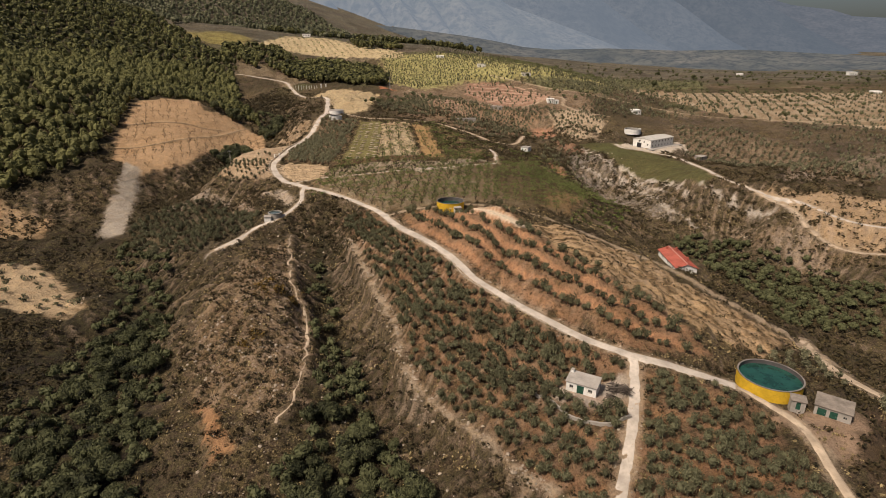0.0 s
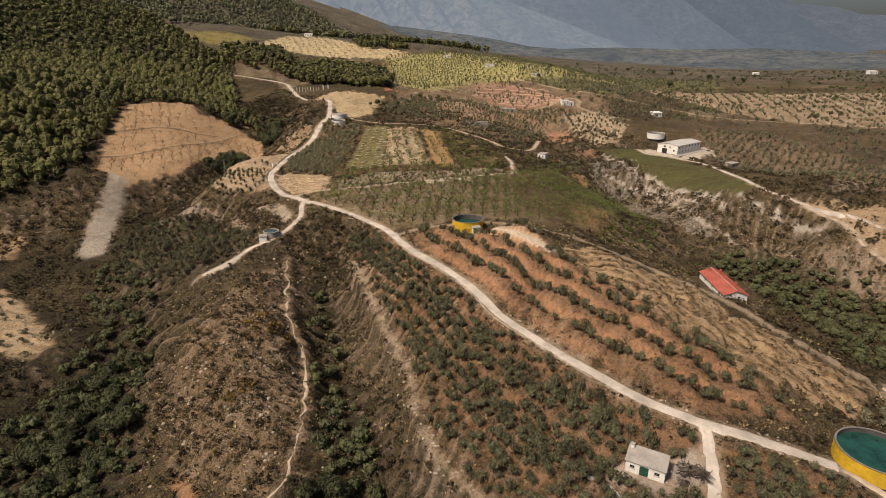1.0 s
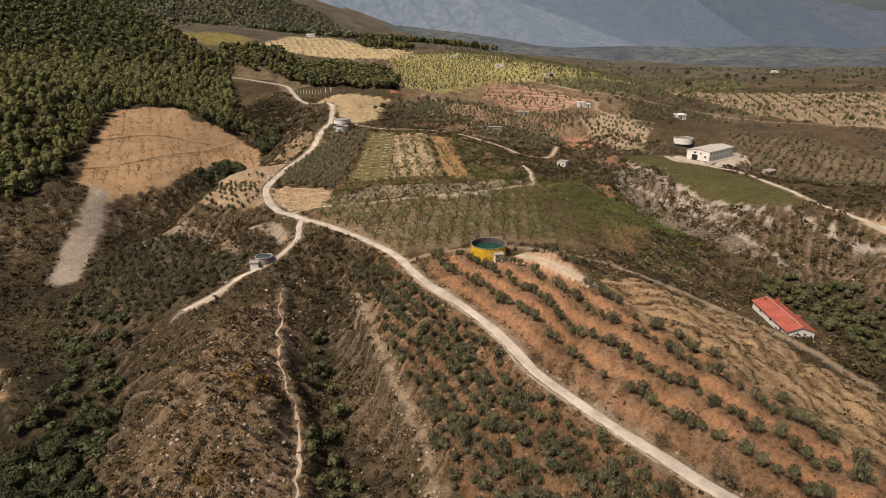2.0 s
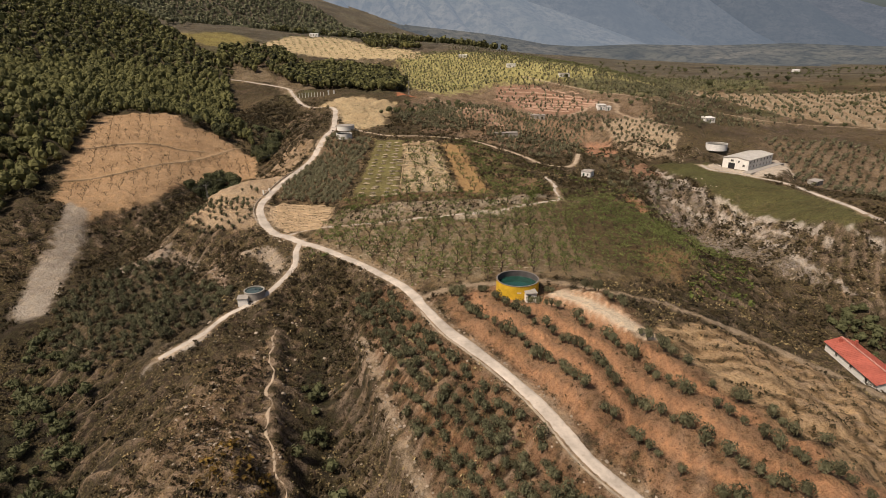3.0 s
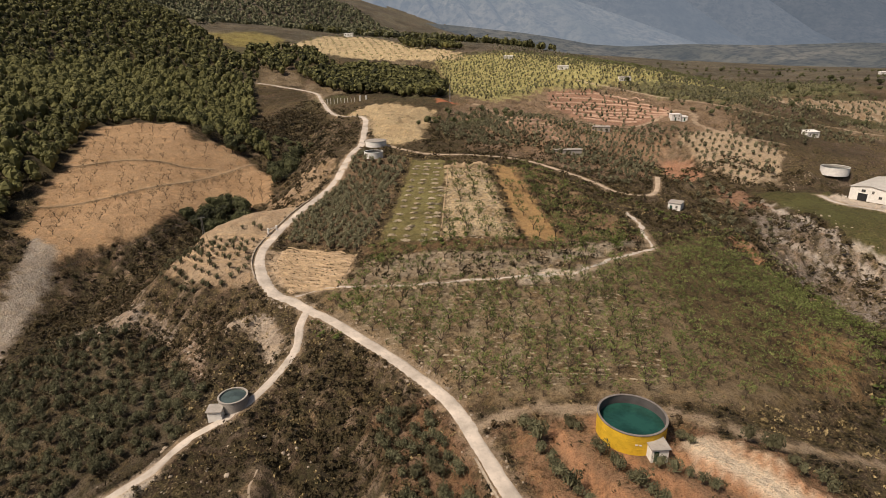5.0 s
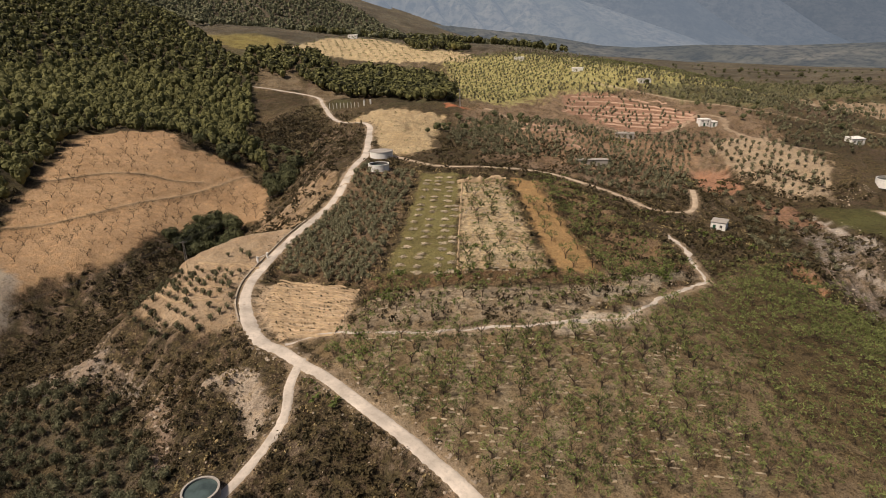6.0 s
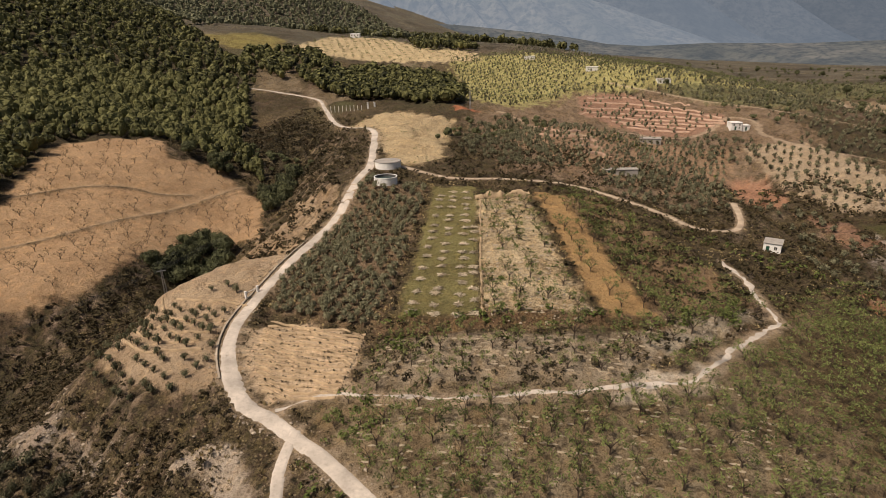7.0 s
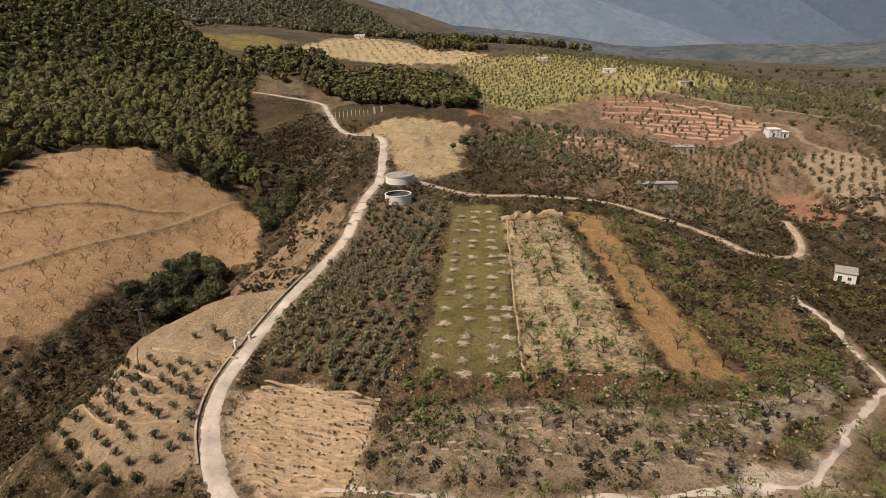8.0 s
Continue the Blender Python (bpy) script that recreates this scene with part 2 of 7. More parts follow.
# ---- the plan: roads as (x, y) lines with a width, land use as outlines ----
ROADS = {
    "shed_track": (2.0, [(69, 60), (69.5, 76), (71, 88), (68, 95), (64.5, 100.5)]),
    "main": (3.2, [(64, 101),  (53, 106), (44, 110), (35, 117), (26, 128), (17, 138), (9, 148), (3, 160), (-8, 177), (-15, 188), (-21, 202),
                   (-27, 213), (-36, 222), (-46, 230), (-54, 237), (-60, 242), (-69, 248), (-75, 251), (-80, 257), (-84, 265), (-86, 277), (-85, 294), (-83, 315), (-79, 335), (-77, 358),
                   (-78, 372), (-84, 405), (-90, 427), (-114, 458), (-140, 517), (-154, 541), (-190, 556), (-215, 560)]),
    "pool_lane": (2.1, [(-64, 246), (-64, 239), (-62, 230), (-63, 223), (-65, 217), (-69, 210), (-74, 205), (-77, 199), (-80, 196), (-86, 191)]),
    "house_drive": (2.6, [(44, 109), (41, 98), (38, 90), (35, 83), (32, 76), (29, 66)]),
    "field_path": (1.7, [(-69, 250), (-63, 253), (-54, 253), (-36, 250), (-20, 250.5), (-10, 252), (-1, 253), (5, 257.5), (11, 264.5), (18, 271.5), (25, 278.5), (28, 282), (28.5, 291), (29, 304), (27, 312)]),
    "spur_path": (0.8, [(-60, 200), (-51, 167), (-42, 148), (-37, 125), (-37, 113), (-39, 104)]),
    "upper_lane": (2.6, [(-75, 374), (-65, 368), (-47, 356), (-29, 357), (-8, 359), (3, 356), (20, 347), (28, 340), (38, 342), (48, 351), (56, 377)]),
    "tank_track": (1.6, [(-20, 207), (-13, 209), (-1, 208), (10, 206), (25, 199), (43, 200), (60, 196), (83, 180), (93, 156), (103, 140), (108, 125)]),
    "farm_lane": (3.0, [(111, 349), (114, 339), (128, 331), (140, 317), (137, 271), (149, 252), (164, 223), (190, 200)]),
    "low_lane": (3.0, [(149, 251), (153, 230), (156, 217), (173, 197), (210, 180)]),
    "east_lane": (3.0, [(108, 143), (104, 128), (105, 116), (112, 105), (130, 90)]),
    "scar_path": (0.7, [(-36, 195), (-24, 163), (-16, 145), (-11, 125), (-8, 117), (2, 103), (9, 95), (15, 86), (23, 78), (28, 68)]),
    "hill_path": (1.2, [(-190, 306), (-178, 313), (-167, 322), (-158, 338), (-149, 356), (-141, 382), (-138, 388)]),
    "hill_ledge": (1.0, [(-193, 336), (-186, 343), (-177, 352), (-167, 358), (-157, 361), (-150, 368)]),
    "valley_lane": (2.2, [(50, 597), (83, 570), (112, 530), (138, 494), (185, 470), (240, 440), (320, 390)]),
    "terrace_lane": (1.8, [(30, 462), (60, 458), (78, 470), (96, 492), (103, 476), (99, 457), (108, 432), (122, 405)]),
    "hollow_lane": (1.8, [(-30, 495), (-23, 483), (-16, 470), (-9, 446), (3, 437), (12, 436)]),
}
FIELDS = {   # outline, soil colour, share of low scrub, softness of the edge in metres
    "mid_slopes": ([(-30, 372), (28, 352), (60, 392), (84, 410), (120, 440), (130, 500), (100, 560), (20, 590), (-30, 520), (-48, 470)], (0.30, 0.215, 0.145), 0.35, 8),
    "right_slopes": ([(140, 420), (165, 330), (200, 230), (300, 230), (420, 330), (330, 400), (240, 470)], (0.16, 0.115, 0.085), 0.8, 12),
    "badlands": ([(165, 255), (190, 245), (250, 262), (330, 300), (320, 330), (240, 310), (180, 290)], (0.38, 0.30, 0.235), 0.5, 8),
    "east_corner": ([(24, 290), (49, 302), (75, 290), (66, 240), (40, 262), (28, 280)], (0.20, 0.14, 0.085), 0.5, 4),
    "orchard": ([(-64, 250), (-52, 254), (-12, 250), (28, 282), (49, 302), (75, 290), (66, 237), (47, 220), (18, 208), (9, 209), (-1, 211), (-21, 211), (-27, 215), (-51, 234)], (0.30, 0.225, 0.135), 0.22, 3),
    "orchard_east": ([(20, 262), (28, 282), (49, 302), (75, 290), (66, 237), (47, 220), (30, 214), (24, 240)], (0.185, 0.135, 0.068), 0.4, 10),
    "east_ground": ([(72, 58), (78, 88), (90, 96), (104, 112), (118, 98), (140, 66)], (0.13, 0.085, 0.052), 0.4, 3),
    "upper_orchard": ([(-57, 254), (-12, 252), (28, 284), (24, 290), (-12, 268), (-55, 271)], (0.33, 0.26, 0.175), 0.2, 2),
    "hedge_olives": ([(-78, 353), (-84, 300), (-82, 279), (-61, 274), (-55, 273), (-53, 347)], (0.27, 0.19, 0.12), 0.3, 2),
    "grass_strip": ([(-52, 347), (-38, 349), (-34, 270), (-52, 274)], (0.24, 0.215, 0.085), 0.2, 1.5),
    "stubble_strip": ([(-37, 335), (-22, 341), (-10, 270), (-33, 271)], (0.68, 0.54, 0.34), 0.3, 1.5),
    "orange_strip": ([(-20, 349), (-9, 345), (2, 274), (-9, 271)], (0.47, 0.30, 0.135), 0.1, 2),
    "dark_strip": ([(-9, 345), (2, 351), (27, 290), (15, 276), (2, 274)], (0.29, 0.195, 0.115), 0.2, 2),
    "vine_terrace": ([(-83, 270), (-71, 276), (-58, 270), (-57, 253), (-72, 252), (-79, 259)], (0.66, 0.50, 0.33), 0.03, 1.5),
    "tan_platform": ([(-110, 260), (-113, 288), (-105, 305), (-86, 307), (-87, 283), (-87, 268), (-82, 255), (-88, 251)], (0.54, 0.405, 0.265), 0.12, 1.5),
    "tan_hill": ([(-208, 380), (-179, 402), (-165, 385), (-150, 397), (-124, 378), (-113, 345), (-136, 338), (-138, 300), (-160, 278), (-175, 285), (-192, 317), (-198, 341)], (0.52, 0.345, 0.195), 0.08, 3),
    "pale_ramp": ([(-168, 284), (-160, 282), (-154, 264), (-146, 242), (-139, 224), (-150, 223), (-160, 248), (-164, 266)], (0.46, 0.40, 0.325), 0.1, 2),
    "west_field": ([(-175, 186), (-160, 198), (-146, 190), (-117, 162), (-124, 157), (-152, 163)], (0.56, 0.42, 0.26), 0.03, 2),
    "west_terrace": ([(-205, 238), (-173, 231), (-172, 218), (-190, 210)], (0.46, 0.32, 0.18), 0.1, 3),
    "left_grove": ([(-141, 237), (-125, 249), (-99, 239), (-75, 216), (-76, 206), (-85, 200), (-90, 193), (-111, 192), (-135, 215)], (0.15, 0.12, 0.08), 0.5, 4),
    "tank_yard": ([(10, 200), (16, 199), (20, 194), (22.5, 189), (25, 183), (30, 177), (29, 174), (24, 176), (19, 180), (15, 186), (10, 192)], (0.86, 0.71, 0.52), 0.0, 1.0),
    "house_yard": ([(24, 101), (32, 96), (41, 97), (42, 103), (37, 105), (26, 104)], (0.50, 0.43, 0.36), 0.0, 1.2),
    "shed_yard": ([(66, 92), (72, 94), (86, 93), (80, 84), (74, 78)], (0.40, 0.28, 0.19), 0.05, 2),
    "ridge_slope": ([(28, 182), (44, 190), (68, 192), (87, 160), (100, 138), (80, 118), (62, 126), (48, 145), (34, 165)], (0.60, 0.42, 0.24), 0.12, 5),
    "knoll_banks": ([(-18, 205), (0, 208), (24, 196), (34, 165), (48, 145), (62, 126), (66, 112), (45, 112), (24, 133), (6, 156), (-12, 186)], (0.36, 0.215, 0.125), 0.25, 4),
    "olive_slope": ([(-26, 214), (-12, 184), (4, 157), (22, 132), (44, 108), (66, 96), (66, 60), (30, 60), (10, 94), (-8, 118), (-15, 145), (-24, 165), (-34, 192), (-42, 214)], (0.27, 0.165, 0.098), 0.35, 4),
    "spur_top": ([(-60, 196), (-48, 165), (-40, 148), (-36, 125), (-40, 106), (-60, 112), (-72, 135), (-74, 158), (-68, 185)], (0.36, 0.255, 0.165), 0.4, 6),
    "grass_field": ([(90, 360), (114, 352), (136, 318), (137, 265), (128, 262), (117, 280), (102, 311)], (0.115, 0.115, 0.040), 0.25, 3),
    "farm_yard": ([(112, 347), (117, 336), (128, 330), (141, 334), (162, 352), (158, 366), (150, 360), (131, 338), (122, 352)], (0.60, 0.52, 0.42), 0.0, 2),
    "row_plain": ([(187, 600), (450, 580), (330, 369), (268, 418), (225, 478)], (0.32, 0.235, 0.145), 0.1, 8),
    "green_plain": ([(40, 640), (140, 740), (330, 720), (300, 640), (200, 600), (145, 515), (109, 530), (79, 585)], (0.20, 0.20, 0.095), 0.4, 8),
    "red_terraces": ([(24, 573), (59, 580), (77, 546), (96, 505), (92, 480), (72, 464), (43, 459), (20, 516)], (0.36, 0.215, 0.145), 0.1, 3),
    "green_strip": ([(8, 446), (31, 446), (45, 430), (58, 422), (66, 398), (60, 388), (46, 405), (21, 419)], (0.185, 0.225, 0.060), 0.15, 3),
    "pale_grove": ([(86, 446), (110, 440), (118, 396), (104, 366), (90, 370), (82, 396)], (0.48, 0.38, 0.26), 0.1, 4),
    "red_cliff": ([(66, 412), (82, 410), (80, 386), (70, 374), (64, 388)], (0.44, 0.24, 0.15), 0.15, 3),
    "lower_cliff": ([(74, 372), (86, 364), (96, 330), (88, 318), (80, 340)], (0.36, 0.21, 0.14), 0.3, 3),
    "farm_soil": ([(150, 330), (165, 300), (180, 262), (200, 240), (215, 290), (230, 340), (210, 400), (165, 400), (158, 360)], (0.27, 0.20, 0.135), 0.4, 6),
    # bright_field, far_field and meadow are lightened: sunshine put into their soil colours
    "bright_field": ([(-75, 690), (0, 720), (90, 720), (170, 650), (180, 590), (90, 585), (24, 580), (-20, 514), (-49, 528)], (0.47, 0.435, 0.18), 0.2, 12),
    "far_field": ([(-238, 724), (-217, 809), (-170, 850), (-113, 769), (-51, 712), (-49, 679), (-132, 690), (-189, 706)], (0.55, 0.44, 0.26), 0.08, 8),
    "yellow_patch": ([(-330, 722), (-299, 767), (-253, 765), (-240, 700), (-283, 690)], (0.30, 0.255, 0.085), 0.3, 10),
    "meadow": ([(-112, 450), (-93, 480), (-53, 465), (-52, 375), (-72, 374), (-82, 404), (-90, 430)], (0.54, 0.42, 0.25), 0.1, 4),
    "row_fields": ([(-10, 380), (50, 372), (80, 440), (40, 455), (0, 470), (-40, 460)], (0.38, 0.255, 0.16), 0.15, 6),
    "white_cliff": ([(83, 346), (94, 341), (96, 319), (103, 304), (114, 288), (116, 262), (112, 246), (100, 256), (93, 270), (88, 288), (79, 297), (73, 307)], (0.36, 0.31, 0.265), 0.62, 3),
    "far_cliff": ([(136, 226), (150, 222), (160, 208), (156, 200), (144, 208)], (0.46, 0.36, 0.27), 0.3, 5),
    # gully and valley floors: dark growth, with shade put into the soil colour
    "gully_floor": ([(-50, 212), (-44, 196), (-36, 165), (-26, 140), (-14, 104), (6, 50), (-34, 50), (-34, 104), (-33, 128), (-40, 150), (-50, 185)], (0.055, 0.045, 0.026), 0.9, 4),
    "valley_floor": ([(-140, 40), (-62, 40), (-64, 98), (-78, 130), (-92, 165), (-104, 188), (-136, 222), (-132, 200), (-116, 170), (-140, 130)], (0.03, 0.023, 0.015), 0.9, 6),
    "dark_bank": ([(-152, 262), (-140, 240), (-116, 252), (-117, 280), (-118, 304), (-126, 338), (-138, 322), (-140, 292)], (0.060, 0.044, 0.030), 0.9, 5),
    "gate_bank": ([(-118, 305), (-104, 308), (-88, 310), (-82, 345), (-100, 352), (-112, 335)], (0.50, 0.37, 0.235), 0.2, 4),
    "outcrop": ([(-82, 243), (-72, 243), (-66, 234), (-67, 226), (-71, 231), (-75, 237), (-82, 238)], (0.58, 0.48, 0.37), 0.15, 1.5),
    "outcrop_low": ([(-94, 239), (-89, 240), (-83, 229), (-79, 219), (-83, 219), (-88, 229)], (0.46, 0.35, 0.27), 0.3, 2),
    "pale_ridge": ([(-130, 250), (-114, 252), (-98, 245), (-99, 241), (-114, 246), (-131, 244)], (0.48, 0.41, 0.34), 0.3, 3),
    "red_bank": ([(60, 308), (66, 313), (72, 304), (67, 298)], (0.46, 0.25, 0.14), 0.1, 2),
    # soil set dark so that the gaps between crowns read as shaded
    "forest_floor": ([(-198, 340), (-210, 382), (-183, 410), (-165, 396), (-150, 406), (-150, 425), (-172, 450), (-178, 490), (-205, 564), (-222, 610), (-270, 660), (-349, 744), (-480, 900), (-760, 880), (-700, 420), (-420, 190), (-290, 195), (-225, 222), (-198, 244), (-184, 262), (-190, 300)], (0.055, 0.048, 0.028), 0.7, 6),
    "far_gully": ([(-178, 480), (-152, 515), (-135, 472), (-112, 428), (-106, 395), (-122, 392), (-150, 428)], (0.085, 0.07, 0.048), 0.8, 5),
    "bank_edge": ([(-56, 270), (-30, 270), (0, 270.5), (22, 275), (22, 279), (0, 274.5), (-30, 274), (-56, 274)], (0.25, 0.16, 0.095), 0.5, 1.5),
    "lane_end": ([(-84, 192), (-80, 199), (-77, 201), (-75, 198), (-79, 193), (-88, 188)], (0.62, 0.56, 0.47), 0.0, 1.5),
    "pale_splash": ([(-12, 249), (-8, 256), (2, 257), (8, 261), (5, 254), (-2, 251)], (0.80, 0.70, 0.56), 0.0, 4),
    "pale_stones": ([(-4, 262), (8, 268), (22, 280), (24, 287), (10, 276), (-4, 268)], (0.52, 0.45, 0.34), 0.25, 2),
    "east_terrace": ([(149, 254), (166, 240), (192, 224), (200, 205), (174, 195), (157, 216), (152, 232)], (0.46, 0.33, 0.20), 0.05, 3),
    "ochre_bank": ([(45, 222), (56, 226), (64, 244), (58, 252), (46, 238)], (0.36, 0.235, 0.115), 0.4, 7),
    "orange_scar": ([(-62, 114), (-57, 112), (-46, 97), (-50, 94)], (0.46, 0.26, 0.13), 0.05, 1.5),
    "red_cut": ([(-57, 500), (-40, 497), (-42, 488), (-55, 488)], (0.42, 0.16, 0.08), 0.0, 3),
}


for field_name in ("ridge_slope", "tank_yard", "house_yard", "shed_yard", "farm_yard", "lane_end", "pale_splash"):   # these lie over their neighbours
    FIELDS[field_name] = FIELDS.pop(field_name)


def dense(points, step=1.5):
    """A smooth curve through the points, in even steps."""
    p = np.array(points, float)
    p = np.vstack([2 * p[0] - p[1], p, 2 * p[-1] - p[-2]])
    out = []
    for a, b, c, d in zip(p[:-3], p[1:-2], p[2:-1], p[3:]):
        for u in np.arange(0, 1, min(0.5, step / max(np.linalg.norm(c - b), 0.1))):
            out.append(0.5 * (2 * b + (c - a) * u + (2 * a - 5 * b + 4 * c - d) * u * u + (3 * b - a - 3 * c + d) * u ** 3))
    return np.array(out + [p[-2]])


def nearest(x, y, curve, reach):
    """Distance to a curve (up to reach), signed by side, and the index of the nearest place on it."""
    far, at = np.full(x.shape, reach * 1.0), np.zeros(x.shape, int)
    lo, hi = curve.min(0) - reach, curve.max(0) + reach
    pick = np.flatnonzero((x > lo[0]) & (x < hi[0]) & (y > lo[1]) & (y < hi[1]))
    turn = np.gradient(curve, axis=0)
    for i in range(0, len(pick), 4000):
        k = pick[i:i + 4000]
        d = np.hypot(x[k, None] - curve[None, :, 0], y[k, None] - curve[None, :, 1])
        j = d.argmin(1)
        side = np.sign(turn[j, 0] * (y[k] - curve[j, 1]) - turn[j, 1] * (x[k] - curve[j, 0]))
        near = d[np.arange(len(k)), j]
        ok = near < reach
        far[k[ok]], at[k[ok]] = (near * np.where(side == 0, 1, side))[ok], j[ok]
    return far, at


def inside(x, y, outline):
    """Distance into an outline: positive inside, negative outside (in metres)."""
    p = np.array(outline, float)
    q = np.roll(p, -1, 0)
    lo, hi = p.min(0) - 15, p.max(0) + 15
    out = np.full(x.shape, -15.0)
    k = np.flatnonzero((x > lo[0]) & (x < hi[0]) & (y > lo[1]) & (y < hi[1]))
    px, py = x[k], y[k]
    best, odd = np.full(len(k), 1e9), np.zeros(len(k), bool)
    for a, b in zip(p, q):
        u = np.clip(((px - a[0]) * (b[0] - a[0]) + (py - a[1]) * (b[1] - a[1])) / ((b - a) ** 2).sum(), 0, 1)
        best = np.minimum(best, np.hypot(px - a[0] - u * (b[0] - a[0]), py - a[1] - u * (b[1] - a[1])))
        if a[1] != b[1]:
            odd ^= ((a[1] > py) != (b[1] > py)) & (px < (b[0] - a[0]) * (py - a[1]) / (b[1] - a[1]) + a[0])
    out[k] = np.where(odd, best, -best)
    return out


def ease(v):
    v = np.clip(v, 0, 1)
    return v * v * (3 - 2 * v)


def ripple(x, y, size, seed=0):
    """Soft random waves between -1 and 1, of about that size in metres."""
    rng = np.random.RandomState(seed + int(size * 10))
    out = np.zeros_like(x)
    for _ in range(7):
        a, f, ph = rng.uniform(0, 2 * np.pi), 2 * np.pi / (size * rng.uniform(0.6, 1.7)), rng.uniform(0, 6.3)
        out += np.sin((x * np.cos(a) + y * np.sin(a)) * f + ph + 1.5 * np.sin((y * np.cos(a) - x * np.sin(a)) * f * 0.6 + ph * 2))
    return out / 4


CURVES = {name: (width, dense(points)) for name, (width, points) in ROADS.items()}
LEVELS = {}
for name, (width, curve) in CURVES.items():
    z = smooth_land(curve[:, 0], curve[:, 1])
    for _ in range(12):
        z[1:-1] = (z[:-2] + 2 * z[1:-1] + z[2:]) / 4
    LEVELS[name] = z
PADS = [(73.4, 104.0, 8.8, 8.0), (2.8, 201.2, 23.0, 6.3), (-69, 213.4, 16.6, 3.6), (-70.2, 365, 42.2, 6.0), (-67.4, 346, 40.6, 4.6), (31.5, 101.5, 9.3, 4.5), (81, 91, 10.4, 4.5),
        (138, 353, 24.0, 16.0), (92, 199, 1.3, 11.0), (51, 335, 23.0, 4.5)]


TENDED = ("orchard", "upper_orchard", "hedge_olives", "grass_strip", "stubble_strip", "orange_strip", "tan_hill", "vine_terrace", "tan_platform", "pale_ramp", "grass_field", "tank_yard", "house_yard", "red_terraces", "bright_field", "row_fields")


def wildness(x, y):
    """1 on untended land, near 0 on the fields."""
    out = np.ones_like(x)
    for name in TENDED:
        out *= 1 - 0.8 * ease(inside(x, y, FIELDS[name][0]) / 4 + 0.5)
    return out


def washed():
    """Rain wash down the banks: streaks along the fall of the land, between -1 and 1, and how steep the land is, from 0 to 1."""
    dy, dx = np.gradient(SMOOTH, GY, GX)
    fall = np.hypot(dx, dy).ravel() + 1e-6
    dx, dy, x, y = dx.ravel() / fall, dy.ravel() / fall, MX.ravel(), MY.ravel()
    k = np.flatnonzero((np.abs(x) < 330) & (y > 40) & (y < 720) & (fall > 0.12))
    total = np.zeros(len(k))
    for step in np.linspace(-7, 7, 9):
        px, py = x[k] + dx[k] * step, y[k] + dy[k] * step
        total += ripple(px, py, 2.6, 71) + 0.8 * ripple(px, py, 5.0, 72)
    out = np.zeros(len(x))
    out[k] = np.tanh(total / 9 * 2.6)
    return out, ease((fall - 0.16) / 0.34)


def land(x, y):
    """Height of the ground at the corners of its grid, with roads cut in, terraces, levelled yards and roughness. x, y: flat arrays."""
    z = SMOOTH.ravel().copy()
    near = ease((900 - np.abs(y - 250)) / 500) * ease((700 - np.abs(x)) / 400)
    rough = 0.9 * ripple(x, y, 19) + 0.5 * ripple(x, y, 8, 3) + 0.28 * ripple(x, y, 4.2, 5)
    wild = wildness(x, y)
    z += rough * wild * near
    for size, deep in ((26, 2.6), (12, 1.5)):       # rills down the wild banks
        r = 1 - np.abs(ripple(x, y, size, 11))
        z -= deep * np.clip(r - 0.55, 0, 1) * wild * near * ease(-inside(x, y, FIELDS["olive_slope"][0]) / 5)
    z += 0.75 * STREAKS * STEEP * wild * near
    for name in ("hill_path", "hill_ledge"):         # two steps across the tan hill
        d, at = nearest(x, y, CURVES[name][1], 25)
        z += np.where(np.abs(d) < 24, 0.7 * (2 * ease((d + 0.8) / 1.6) - 1) * np.exp(-np.abs(d) / 6), 0.0)
    d = SCARP                                            # the scarp between the olive slope and the gully
    z += np.where(np.abs(d) < 29, np.where(d < 0, -2.6 * ease(-d / 2.6) * np.exp(d / 9), 0.9 * np.exp(-np.abs(d) / 5)), 0.0)
    side, at = nearest(x, y, CURVES["main"][1], 60)  # terraces step down from the ridge road
    for name, period, step in (("knoll_banks", 6.6, 1.7), ("olive_slope", 10.0, 1.3)):
        within = ease(inside(x, y, FIELDS[name][0]) / 5)
        u = (np.abs(side) - 3.5) / period + 0.03 * ripple(x, y, 30, 7)
        z += within * step * ((ease(np.mod(u, 1) / 0.3) - np.mod(u, 1)) * (1 if name == "knoll_banks" else -1)) * (np.abs(side) > 3.5)
    within = ease(inside(x, y, FIELDS["vine_terrace"][0]) / 3)
    u = (y + 0.12 * x) / 2.4
    z += within * 0.45 * (ease(np.mod(u, 1) / 0.35) - np.mod(u, 1))
    into = inside(x, y, FIELDS["tan_platform"][0])   # benches of the tan platform
    u = into / 4.6
    z += ease(into / 2) * 0.9 * (np.mod(u, 1) - ease(np.mod(u, 1) / 0.3)) * -1
    d = y - 272.5 - 0.02 * x                    # the earth bank below the upper fields
    z += 0.9 * (2 * ease((d + 0.9) / 1.8) - 1) * np.exp(-np.abs(d) / 7) * ease((x + 58) / 4) * ease((24 - x) / 6)
    for px, py, pz, pr in PADS:
        d = np.hypot(x - px, y - py)
        z += (pz - z) * ease((pr + 4 - d) / 4)
    for name, (width, curve) in CURVES.items():
        d, at = nearest(x, y, curve, width + 5)
        w = ease((width * 0.5 + 3.2 - np.abs(d)) / 2.4)
        z += (LEVELS[name][at] - z) * w
    for px, py, pz, pr in PADS[:2]:
        d = np.hypot(x - px, y - py)
        z += (pz - z) * ease((pr + 1 - d) / 1.5)
    return z


